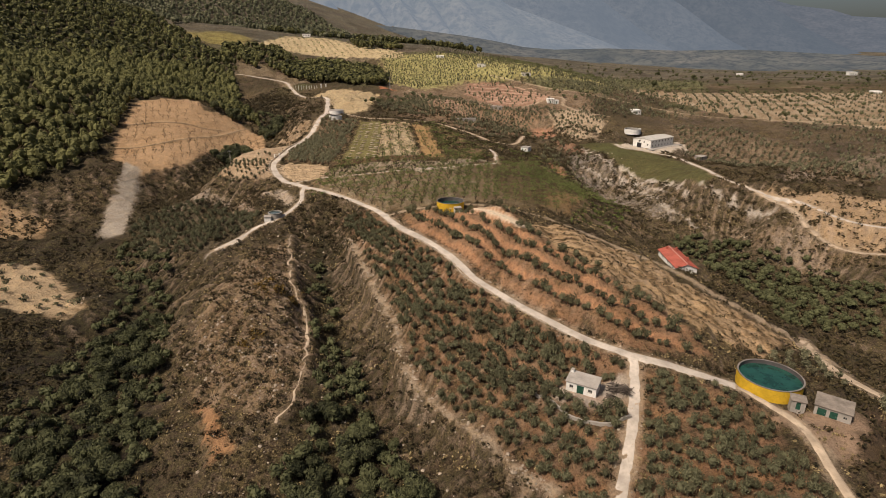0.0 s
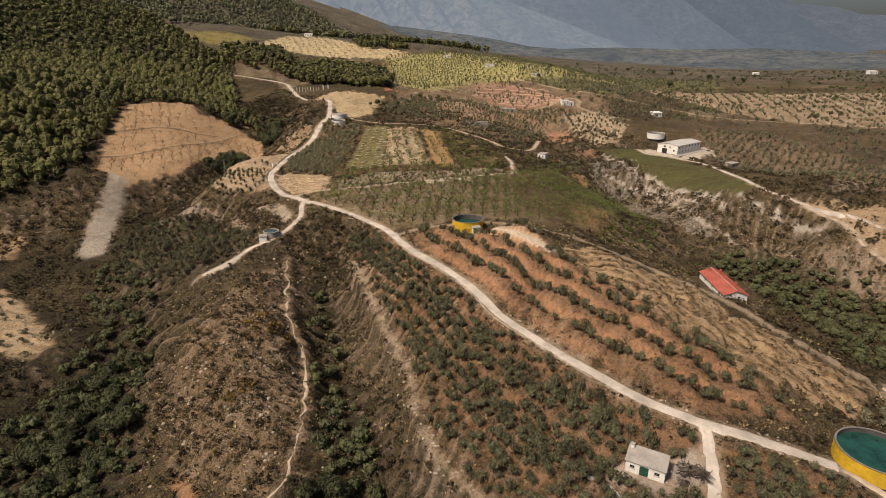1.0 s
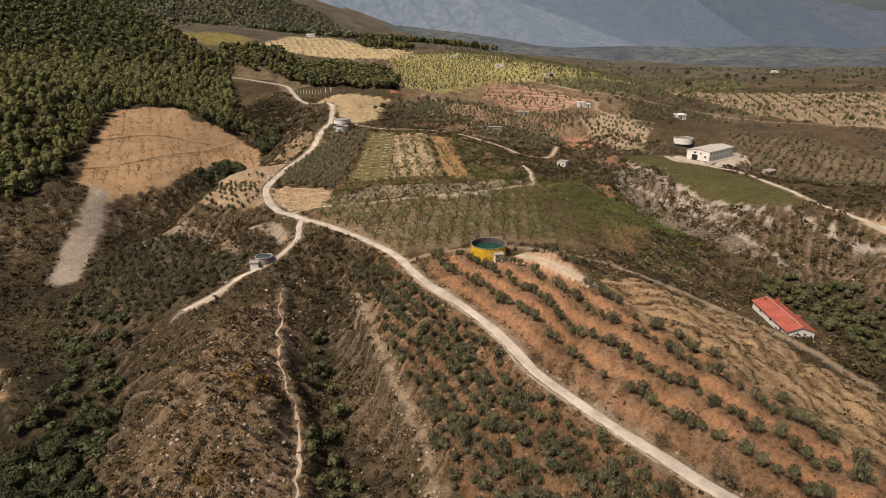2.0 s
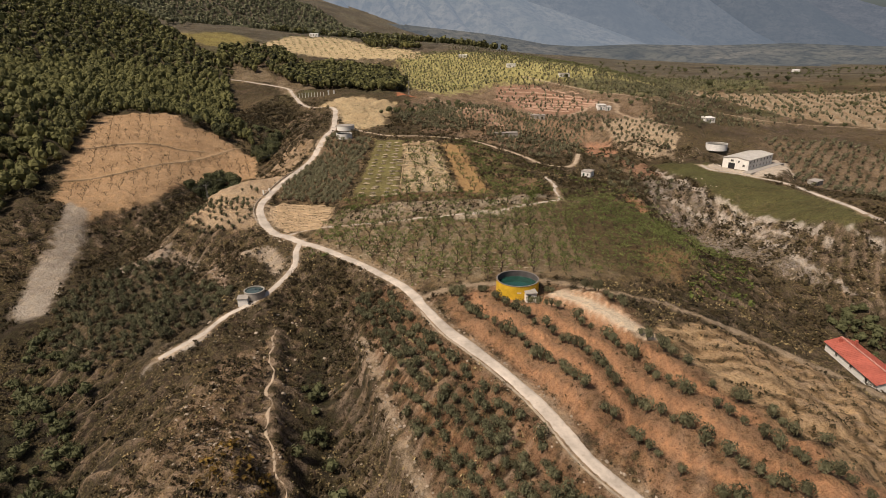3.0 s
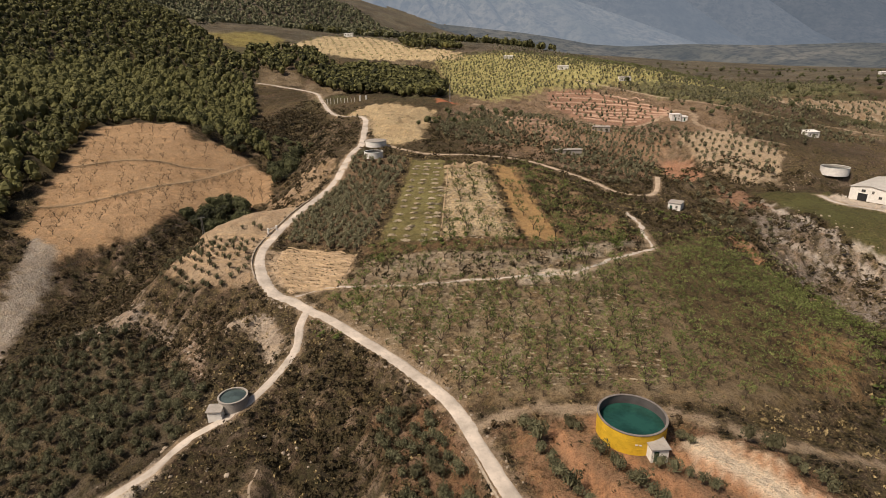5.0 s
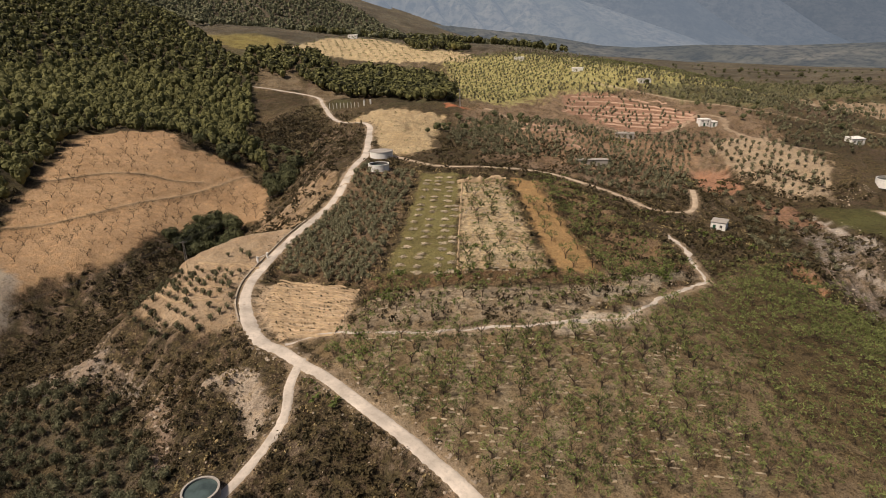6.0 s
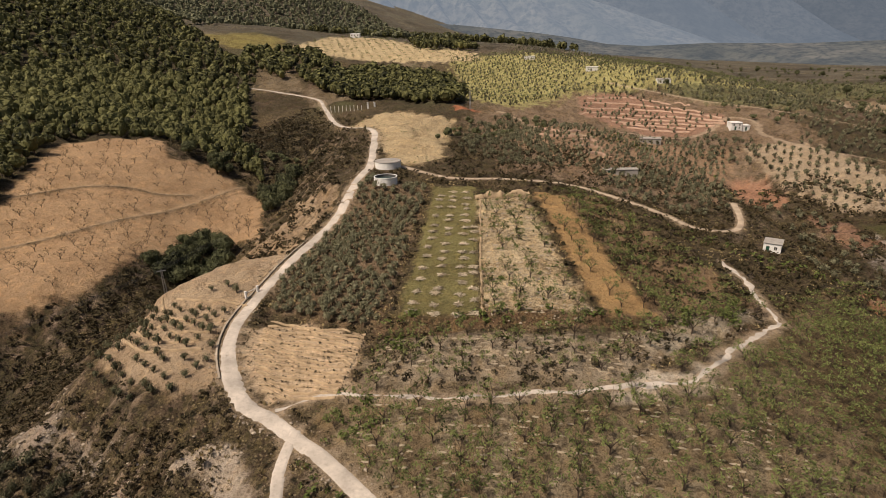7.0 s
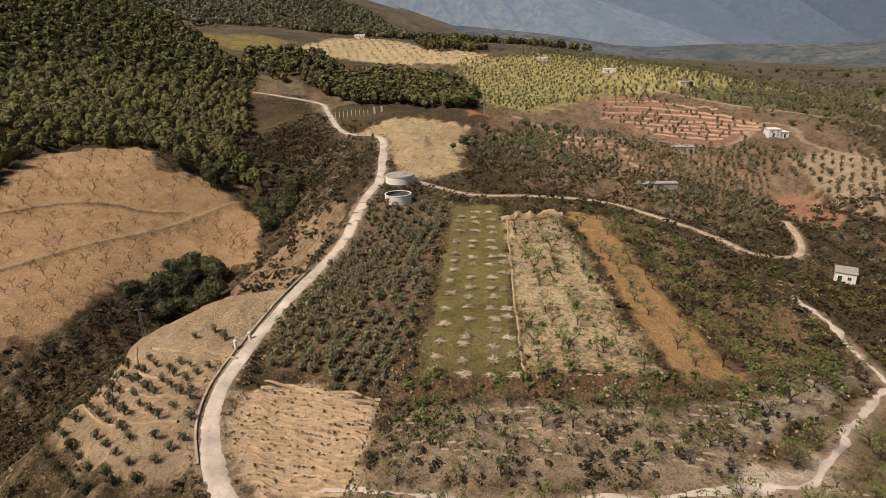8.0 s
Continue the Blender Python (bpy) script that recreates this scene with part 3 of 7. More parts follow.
def steps(parts):
    out = [parts[0][0]]
    for _, stop, step, growth in parts:
        while out[-1] < stop:
            out.append(out[-1] + step)
            step *= growth
    return np.array(out)


GX = np.r_[-steps([(230, 4200, 1.8, 1.09)])[:0:-1], np.arange(-230, -130, 1.75), np.arange(-130, 132, 1.1), np.arange(132.6, 230, 1.6), steps([(230, 4200, 1.8, 1.09)])]
GY = np.r_[-steps([(-60, 1500, 1.8, 1.12)])[:0:-1], np.arange(60, 400, 1.15), steps([(400, 720, 1.8, 1.004), (720, 4600, 4.0, 1.06)])]
MX, MY = np.meshgrid(GX, GY)
SMOOTH = smooth_land(MX, MY)
STREAKS, STEEP = washed()
SCARP = nearest(MX.ravel(), MY.ravel(), CURVES["scar_path"][1], 30)[0]
STEEP = np.maximum(STEEP, ease((8 - np.abs(SCARP)) / 4) * (SCARP < 1))
STEEP = np.maximum(STEEP, 0.75 * ease(inside(MX.ravel(), MY.ravel(), FIELDS["spur_top"][0]) / 5))
MZ = land(MX.ravel(), MY.ravel()).reshape(MX.shape)


def ground_at(x, y):
    x, y = np.atleast_1d(x).astype(float), np.atleast_1d(y).astype(float)
    i, j = np.clip(np.searchsorted(GX, x) - 1, 0, len(GX) - 2), np.clip(np.searchsorted(GY, y) - 1, 0, len(GY) - 2)
    u, v = (x - GX[i]) / (GX[i + 1] - GX[i]), (y - GY[j]) / (GY[j + 1] - GY[j])
    return MZ[j, i] * (1 - u) * (1 - v) + MZ[j, i + 1] * u * (1 - v) + MZ[j + 1, i] * (1 - u) * v + MZ[j + 1, i + 1] * u * v


def mesh_from(name, verts, faces, material, smooth=False):
    """A mesh from arrays of corners and of equal faces."""
    me = bpy.data.meshes.new(name)
    verts, faces = np.asarray(verts, np.float32), np.asarray(faces, np.int32)
    me.vertices.add(len(verts))
    me.vertices.foreach_set("co", verts.ravel())
    me.loops.add(faces.size)
    me.loops.foreach_set("vertex_index", faces.ravel())
    me.polygons.add(len(faces))
    me.polygons.foreach_set("loop_start", np.arange(0, faces.size, faces.shape[1], dtype=np.int32))
    me.polygons.foreach_set("use_smooth", np.full(len(faces), smooth))
    me.update(calc_edges=True)
    me.materials.append(material)
    return me


def grid_faces(rows, cols):
    k = (np.arange(rows - 1)[:, None] * cols + np.arange(cols - 1)[None]).ravel()
    return np.c_[k, k + 1, k + cols + 1, k + cols]


def build_ground():
    x, y = MX.ravel(), MY.ravel()
    colour = np.tile(np.array([0.115, 0.082, 0.050, 0.85]), (len(x), 1))
    slope = np.gradient(MZ, GY, axis=0) ** 2 + np.gradient(MZ, GX, axis=1) ** 2
    steep = ease((np.sqrt(slope).ravel() - 0.5) / 0.5) * 0.5 * ease((600 - y) / 200) * ease((x + 120) / 40)
    colour[:, :3] += (np.array([0.40, 0.31, 0.23]) - colour[:, :3]) * steep[:, None]
    far = ease((y - 470) / 60) + ease((x - 150) / 40) * (y > 380)     # a patchwork of small holdings on the plain
    for size, soil in ((95, (0.27, 0.21, 0.14, 0.3)), (140, (0.085, 0.08, 0.045, 0.7)), (75, (0.20, 0.14, 0.10, 0.4)), (60, (0.13, 0.13, 0.06, 0.5))):
        w = np.clip(far, 0, 1) * ease((ripple(x, y * 0.8, size, 21) - 0.35) / 0.12) * 0.85
        colour += (np.array(soil) - colour) * w[:, None]
    farther = ease((y - 620) / 160)[:, None]     # woods and holdings at the foot of the mountains
    bands = (0.55 * ripple(x, y * 2.6, 120, 31) + 0.45 * ripple(x, y * 2.0, 55, 32)) * (y > 640)
    colour += (np.array([0.135, 0.125, 0.10, 0.3]) * np.clip(1 + bands, 0.35, 2.4)[:, None] - colour) * farther * 0.85
    colour = np.clip(colour, 0.02, 1)
    colour[:, :3] *= (1 - 0.7 * ease((-x - 62) / 30) * ease((260 - y) / 60))[:, None]     # western valley soil darkened to paint in the shade that lies there
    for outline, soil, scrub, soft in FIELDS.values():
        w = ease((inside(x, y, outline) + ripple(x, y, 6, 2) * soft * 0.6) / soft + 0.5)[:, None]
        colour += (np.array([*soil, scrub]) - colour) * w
    banks = STEEP * wildness(x, y) * ease((620 - y) / 120) * ease((inside(x, y, FIELDS["forest_floor"][0]) * -1) / 4)
    w = (banks * ease((STREAKS - 0.12) / 0.5) * 0.72)[:, None]      # washed-out soil and dark brush between
    colour += (np.array([0.40, 0.30, 0.215, 0.1]) * (0.75 + 0.5 * ease(ripple(x, y, 33, 73) + 0.5))[:, None] - colour) * w
    w = (banks * ease((-STREAKS - 0.05) / 0.5) * 0.75 * ease(colour[:, 3] / 0.5))[:, None]
    colour += (np.array([0.055, 0.042, 0.025, 0.9]) - colour) * w
    d, at = nearest(x, y, CURVES["tank_track"][1], 70)    # furrows of the ridge that follow its track
    furrow = np.abs(d) + 0.9 * ripple(x, y, 12, 75) + 0.4 * ripple(x, y, 4, 76)
    w = (ease(inside(x, y, FIELDS["ridge_slope"][0]) / 4) * ease(0.15 - 0.9 * np.cos(2 * np.pi * furrow / 4.2)) * (0.8 + 0.4 * ripple(x, y, 9, 77)))[:, None]
    colour += (np.array([0.17, 0.105, 0.05, 0.4]) - colour) * np.clip(w, 0, 1) * 0.85
    side, at = nearest(x, y, CURVES["main"][1], 60)
    for name, period in (("knoll_banks", 6.6), ("olive_slope", 10.0)):   # bare terrace banks
        within = ease(inside(x, y, FIELDS[name][0]) / 5)
        u = np.mod((np.abs(side) - 3.5) / period + 0.03 * ripple(x, y, 30, 7), 1)
        w = (within * ease(1 - np.abs(u - 0.16) / 0.24) * (1.0 if name == "knoll_banks" else 0.35))[:, None]
        colour += (np.array([0.56, 0.30, 0.16, 0.05]) - colour) * w
    c, a = np.mean(FIELDS["orchard"][0], 0), radians(84)     # paler worked lanes in the almond orchard
    across = -(x - c[0]) * np.sin(a) + (y - c[1]) * np.cos(a)
    w = ease(inside(x, y, FIELDS["orchard"][0]) / 4) * ease(np.cos(2 * np.pi * across / 8.6) + 0.3) * ease((22 - x + 12 * ripple(x, y, 26, 78)) / 30) * ease(0.75 + 0.6 * ripple(x, y, 7, 79) + 0.4 * ripple(x, y, 2.6, 80))
    colour += (np.array([0.38, 0.32, 0.22, 0.15]) - colour) * np.clip(w * 0.5, 0, 1)[:, None]
    for name, period in (("upper_orchard", 4.8), ("row_plain", 9.0)):   # tilled lines between the planted rows
        c, a = np.mean(FIELDS[name][0], 0), radians(72 if name == "row_plain" else 84)
        across = -(x - c[0]) * np.sin(a) + (y - c[1]) * np.cos(a)
        w = ease(inside(x, y, FIELDS[name][0]) / 3) * 0.8 * (0.5 - 0.5 * np.cos(2 * np.pi * across / period)) * (0.6 + 0.4 * ripple(x, y, 14, 9)) * (1 if name == "row_plain" else ease((26 - x) / 34))
        colour += (np.array([0.54, 0.45, 0.33, 0.05]) - colour) * np.clip(w, 0, 1)[:, None]
    for points in ([(90, 352), (92, 337), (95, 320), (104, 309), (111, 296), (118, 276), (121, 260)], [(81, 319), (90, 309), (101, 297), (107, 284), (108, 266), (114, 252), (119, 243)], [(97, 318), (101, 304), (110, 288), (114, 272)], [(128, 262), (140, 246), (150, 230), (158, 216)]):
        d, at = nearest(x, y, dense(points), 6)       # pale beds that crop out along the eroded bank
        w = 0.85 * ease((1.7 + 1.3 * ripple(x, y, 8, 81) - np.abs(d + 0.8 * ripple(x, y, 5, 82))) / 1.2)[:, None]
        colour += (np.array([0.60, 0.535, 0.455, 0.05]) - colour) * w
    for name in ("hill_path", "hill_ledge"):              # shade under the hill's ledges, painted as a dark scrubby line
        d, at = nearest(x, y, CURVES[name][1], 6)
        w = 0.75 * ease(1.2 - np.abs(d + 1.0) / 1.3)[:, None]
        colour += (np.array([0.15, 0.10, 0.055, 0.5]) - colour) * w
    for name, (width, curve) in CURVES.items():
        d, at = nearest(x, y, curve, width + 4)
        w = (0.85 if name in ("scar_path", "tank_track") else 0.35 if width < 1.4 else 0.75) * ease((width * 0.5 + 1.6 + 0.8 * ripple(x, y, 5, 4) - np.abs(d)) / 1.6)[:, None]
        colour += (np.array([0.50, 0.39, 0.27, 0.0]) - colour) * w
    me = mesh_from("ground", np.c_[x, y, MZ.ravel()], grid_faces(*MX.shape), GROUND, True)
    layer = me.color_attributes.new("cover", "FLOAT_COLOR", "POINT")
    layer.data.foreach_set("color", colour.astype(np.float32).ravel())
    return tagged(new("ground", me), "scrubby brown hillside with orchards, terraces and gullies", "ground", kind="structure")


build_ground()


def build_road(name, width, curve, lift):
    turn = np.gradient(curve, axis=0)
    turn /= np.linalg.norm(turn, axis=1)[:, None]
    out = np.c_[-turn[:, 1], turn[:, 0]]
    rng = np.random.RandomState(len(curve))
    left, right = (width / 2 * (1 + 0.09 * np.convolve(rng.randn(len(curve)), np.ones(9) / 3, "same")) for _ in range(2))
    ragged = name in ("spur_path", "hill_path", "hill_ledge", "field_path")
    if ragged:      # worn and broken edges, lost in places
        wave = 0.9 * ripple(curve[:, 0], curve[:, 1], 9, 61) + 0.4 * ripple(curve[:, 0], curve[:, 1], 4, 62)
        left, right = (width / 2 * np.clip(0.75 + 1.1 * ripple(curve[:, 0], curve[:, 1], s, 63) + 0.4 * rng.randn(len(curve)), 0.02, 2.6) for s in (7, 11))
        curve = curve + out * wave[:, None] * (0.9 if name == "spur_path" else 0.3)
    across = np.linspace(-1, 1, 7)
    x = curve[:, 0, None] + out[:, 0, None] * np.where(across < 0, across * left[:, None], across * right[:, None])
    y = curve[:, 1, None] + out[:, 1, None] * np.where(across < 0, across * left[:, None], across * right[:, None])
    z = ground_at(x.ravel(), y.ravel()).reshape(x.shape) + (0.10 if ragged else 0.14) + lift - 0.24 * (np.abs(across) > 0.9)
    ob = new("road", mesh_from("road", np.c_[x.ravel(), y.ravel(), z.ravel()], grid_faces(*x.shape), ROAD if name in ("main", "pool_lane", "house_drive", "farm_lane", "field_path") else TRACK, True))
    return tagged(ob, "pale dusty dirt road across the hillside" if width > 2 else "narrow pale dirt footpath", "road", kind="structure")


for road_index, (road_name, (road_width, road_curve)) in enumerate(CURVES.items()):
    if road_name in ("scar_path", "tank_track"):     # worn into the soil, with no surface of their own
        continue
    build_road(road_name, road_width, road_curve, -0.012 * road_index)


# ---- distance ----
def far_material(name, low, high, haze_glow):
    """Mountainsides far behind the rest: scattered trees on paler soil, hazy air painted as emission."""
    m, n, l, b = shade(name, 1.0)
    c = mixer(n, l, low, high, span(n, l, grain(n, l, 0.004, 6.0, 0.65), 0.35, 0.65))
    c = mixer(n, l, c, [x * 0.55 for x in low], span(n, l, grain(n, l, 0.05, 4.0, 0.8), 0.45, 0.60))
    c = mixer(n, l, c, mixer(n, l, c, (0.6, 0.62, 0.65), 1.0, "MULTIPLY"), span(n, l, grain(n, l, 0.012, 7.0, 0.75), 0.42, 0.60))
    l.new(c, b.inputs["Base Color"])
    # even bluish emission stands in for the haze over the range
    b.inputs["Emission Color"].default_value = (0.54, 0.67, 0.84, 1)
    b.inputs["Emission Strength"].default_value = haze_glow
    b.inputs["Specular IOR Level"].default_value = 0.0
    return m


def build_mountain(start, end, lift, skyline, material, label, seed, spurs=(), rough=0.16):
    """A range seen from the valley: its height follows the skyline (degrees to the right, metres). spurs: crests that run down to its foot (degrees at the foot, at the top, half-width, height)."""
    az = np.radians(np.linspace(skyline[0][0], skyline[-1][0], 260))
    r = np.linspace(0, 1, 70)
    A, R = np.meshgrid(az, r)
    peak = np.interp(np.degrees(A), [s[0] for s in skyline], [s[1] for s in skyline])
    x, y = np.sin(A) * (start + (end - start) * R), np.cos(A) * (start + (end - start) * R)
    spur = np.abs(ripple(A.ravel() * 2400 + R.ravel() * 250, R.ravel() * 700, 420, seed)).reshape(A.shape)
    fine = np.abs(ripple(A.ravel() * 2400, R.ravel() * 900, 130, seed + 1)).reshape(A.shape)
    z = lift + (peak - lift) * R ** 1.15 - (peak - lift) * (rough * spur + 0.05 * fine) * np.sin(np.pi * np.clip(R, 0, 1))
    for foot, top, half, high in spurs:
        off = np.abs(np.degrees(A) - (foot + (top - foot) * R) - 0.35 * (fine - 0.4)) / half
        z += high * np.clip(1 - off, 0, 1) ** 0.8 * ease(R / 0.25 + 0.15)
    ob = new("backdrop", mesh_from("backdrop", np.c_[x.ravel(), y.ravel(), z.ravel()], grid_faces(*A.shape)[:, ::-1], material, True))
    return tagged(ob, label, "mountain", kind="structure")


def at_distance(skyline, was, now):
    """The same skyline as seen from the valley, for a range at another distance."""
    return [(turn, 79 + (high - 79) * now / was) for turn, high in skyline]


# emission steps down from spur to spur, painting the sunlit haze
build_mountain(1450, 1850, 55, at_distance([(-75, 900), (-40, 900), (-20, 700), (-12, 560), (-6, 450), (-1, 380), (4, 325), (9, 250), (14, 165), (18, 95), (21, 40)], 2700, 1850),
               far_material("bright_haze_mountain", (0.040, 0.042, 0.032), (0.095, 0.088, 0.072), 0.31), "hazy wooded mountain spurs behind the valley", 3,
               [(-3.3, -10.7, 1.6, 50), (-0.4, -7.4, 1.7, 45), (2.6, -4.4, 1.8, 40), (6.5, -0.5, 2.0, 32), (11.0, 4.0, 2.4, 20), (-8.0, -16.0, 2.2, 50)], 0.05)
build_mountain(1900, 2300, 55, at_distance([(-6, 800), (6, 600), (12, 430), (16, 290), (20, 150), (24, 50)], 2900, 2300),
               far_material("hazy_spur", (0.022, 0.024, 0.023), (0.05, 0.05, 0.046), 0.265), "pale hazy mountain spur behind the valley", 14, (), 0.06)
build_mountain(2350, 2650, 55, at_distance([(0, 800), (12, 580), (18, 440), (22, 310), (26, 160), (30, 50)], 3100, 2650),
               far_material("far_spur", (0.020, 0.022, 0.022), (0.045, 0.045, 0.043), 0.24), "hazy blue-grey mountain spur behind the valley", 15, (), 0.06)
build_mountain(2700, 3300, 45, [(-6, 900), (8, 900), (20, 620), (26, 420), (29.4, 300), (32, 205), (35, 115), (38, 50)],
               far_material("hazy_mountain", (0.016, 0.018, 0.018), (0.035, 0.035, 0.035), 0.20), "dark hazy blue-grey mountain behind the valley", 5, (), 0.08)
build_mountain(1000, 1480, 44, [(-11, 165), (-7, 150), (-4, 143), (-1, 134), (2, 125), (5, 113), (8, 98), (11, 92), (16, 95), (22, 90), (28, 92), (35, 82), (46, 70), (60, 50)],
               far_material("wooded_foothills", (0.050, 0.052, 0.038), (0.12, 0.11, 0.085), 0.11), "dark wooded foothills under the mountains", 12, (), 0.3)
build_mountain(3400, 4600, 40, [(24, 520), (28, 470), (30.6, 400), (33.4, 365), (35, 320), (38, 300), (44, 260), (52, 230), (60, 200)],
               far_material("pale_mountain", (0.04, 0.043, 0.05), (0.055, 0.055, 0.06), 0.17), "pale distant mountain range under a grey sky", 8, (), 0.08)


# ---- plants ----
def limb(a, b, r0, r1, sides=5):
    a, b = np.array(a, float), np.array(b, float)
    d = (b - a) / np.linalg.norm(b - a)
    u = np.cross(d, (0.3, 0.9, 0.2))
    u /= np.linalg.norm(u)
    w = np.cross(d, u)
    t = np.linspace(0, 2 * np.pi, sides, endpoint=False)
    ring = np.cos(t)[:, None] * u + np.sin(t)[:, None] * w
    k = np.arange(sides)
    return np.vstack([a + ring * r0, b + ring * r1]), np.c_[k, (k + 1) % sides, (k + 1) % sides + sides, k + sides]


def join(pieces):
    verts, faces, base = [], [], 0
    for v, f in pieces:
        verts.append(v)
        faces.append(f + base)
        base += len(v)
    return np.vstack(verts), np.vstack(faces)


def leaves(rng, lobes, count, size, flat=0.35, hollow=0.6, loose=0.32, slim=0.55, rise=0.0):
    """Clumps of leaves as small bent quads spread over the lobes (x, y, z, radius, height)."""
    lobes = np.array(lobes, float)
    which = rng.choice(len(lobes), count, p=lobes[:, 3] ** 2 / (lobes[:, 3] ** 2).sum())
    d = rng.randn(count, 3)
    d /= np.linalg.norm(d, axis=1)[:, None]
    d[:, 2] = np.where(d[:, 2] < -0.35, -d[:, 2], d[:, 2])
    reach = hollow + (1.06 - hollow) * np.sqrt(rng.rand(count))
    c = lobes[which, :3] + d * reach[:, None] * np.c_[lobes[which, 3], lobes[which, 3], lobes[which, 4]]
    normal = d * (1 - flat) + rng.randn(count, 3) * loose + np.array([0, 0, flat])
    normal /= np.linalg.norm(normal, axis=1)[:, None]
    u = np.cross(normal, rng.randn(count, 3))
    u = u / np.linalg.norm(u, axis=1)[:, None] + np.array([0, 0, rise])      # rise: sprays that stand up
    u /= np.linalg.norm(u, axis=1)[:, None]
    w = np.cross(normal, u)
    s = (size * rng.uniform(0.6, 1.35, count))[:, None]
    corners = np.stack([c - u * s, c - w * s * slim + normal * s * 0.18, c + u * s, c + w * s * slim + normal * s * 0.12], 1)
    return corners.reshape(-1, 3), np.arange(count * 4).reshape(-1, 4)


def cores(rng, lobes, share=0.8, rings=4, seg=6):
    """The dense inside of a crown: a lumpy body within each lobe."""
    pieces = []
    for x, y, z, r, h in lobes:
        lat = np.linspace(-1.3, 1.35, rings)
        a = np.arange(seg) * 2 * np.pi / seg + rng.uniform(0, 1)
        rr = share * rng.uniform(0.8, 1.12, (rings, seg))
        v = np.stack([x + r * rr * np.cos(lat)[:, None] * np.cos(a), y + r * rr * np.cos(lat)[:, None] * np.sin(a), z + h * rr * np.sin(lat)[:, None]], 2)
        k = (np.arange(rings - 1)[:, None] * seg + np.arange(seg)[None]).ravel()
        k2 = (np.arange(rings - 1)[:, None] * seg + (np.arange(seg)[None] + 1) % seg).ravel()
        pieces.append((v.reshape(-1, 3), np.c_[k, k2, k2 + seg, k + seg]))
    return join(pieces)


def olive(seed, count, size):
    """A small upright crown on a short forked trunk."""
    rng = np.random.RandomState(seed)
    lobes = [(0, 0, 1.1, 0.78, 0.88)] + [(rng.uniform(-0.5, 0.5), rng.uniform(-0.5, 0.5), rng.uniform(0.6, 1.7), rng.uniform(0.4, 0.62), rng.uniform(0.5, 0.8)) for _ in range(5)]
    wood = [limb((0, 0, -0.4), (0.05, 0.03, 0.5), 0.16, 0.12, 6)] + [limb((0.05, 0.03, 0.4), (l[0], l[1], l[2]), 0.11, 0.03, 4) for l in lobes[1:4]]
    return join(wood), join([cores(rng, lobes[:1], 0.72, 4, 5), leaves(rng, lobes, count, size, 0.2, 0.75, 0.4, 0.32, 0.9)])


def almond(seed, count, size):
    rng = np.random.RandomState(seed)
    wood, lobes = [limb((0, 0, -0.4), (0.04, 0.02, 0.65), 0.10, 0.08, 5)], []
    for k in range(5):
        a = k * 1.26 + rng.uniform(-0.4, 0.4)
        mid = (0.55 * np.cos(a), 0.55 * np.sin(a), 1.35 + rng.uniform(-0.15, 0.25))
        wood.append(limb((0.04, 0.02, 0.7), mid, 0.055, 0.035, 4))
        for s in (-0.5, 0.5):
            tip = (1.35 * np.cos(a + s), 1.35 * np.sin(a + s), 2.1 + rng.uniform(-0.2, 0.5))
            wood.append(limb(mid, tip, 0.03, 0.01, 3))
            lobes.append((tip[0] * 0.85, tip[1] * 0.85, tip[2] - 0.15, 0.5, 0.42))
    return join(wood), leaves(rng, lobes, count, size, hollow=0.1, slim=0.4, rise=0.4)


def pine(seed, count, size):
    """A rounded pine crown, taller than wide, on a straight trunk."""
    rng = np.random.RandomState(seed)
    tall = rng.uniform(5.0, 6.6)
    lobes = [(0, 0, tall * 0.56, 1.95, tall * 0.40)] + [(rng.uniform(-1.0, 1.0), rng.uniform(-1.0, 1.0), tall * rng.uniform(0.4, 0.8), rng.uniform(0.9, 1.3), rng.uniform(0.9, 1.3)) for _ in range(3)]
    return join([limb((0, 0, -0.5), (0.1, 0.05, tall * 0.8), 0.22, 0.07, 5)]), join([cores(rng, lobes if count > 40 else lobes[:1], 0.92, 5 if count > 40 else 4, 6 if count > 40 else 5), leaves(rng, lobes, count, size, 0.25, 0.9, 0.2)])


def broad(seed, count, size):
    """A round crown of several swelling lobes that comes down low."""
    rng = np.random.RandomState(seed)
    lobes = [(0, 0, 2.6, 2.0, 1.75)] + [(1.35 * np.cos(a), 1.35 * np.sin(a), rng.uniform(1.7, 3.6), rng.uniform(0.85, 1.3), rng.uniform(0.8, 1.2)) for a in np.arange(6) * 1.05 + rng.uniform(0, 1)]
    wood = [limb((0, 0, -0.6), (0.1, 0, 1.6), 0.28, 0.2, 6)] + [limb((0.1, 0, 1.5), l[:3], 0.15, 0.04, 4) for l in lobes[1:5]]
    return join(wood), join([cores(rng, lobes if count > 200 else lobes[:4], 0.84, 4, 6 if count > 200 else 5), leaves(rng, lobes, count, size, 0.15, 0.84, 0.35, 0.38, 0.6)])


def shrub(seed, count, size):
    rng = np.random.RandomState(seed)
    lobes = [(rng.uniform(-0.45, 0.45), rng.uniform(-0.45, 0.45), rng.uniform(0.15, 0.45), rng.uniform(0.35, 0.6), rng.uniform(0.3, 0.55)) for _ in range(3)]
    return leaves(rng, lobes, count, size, 0.3, 0.4)


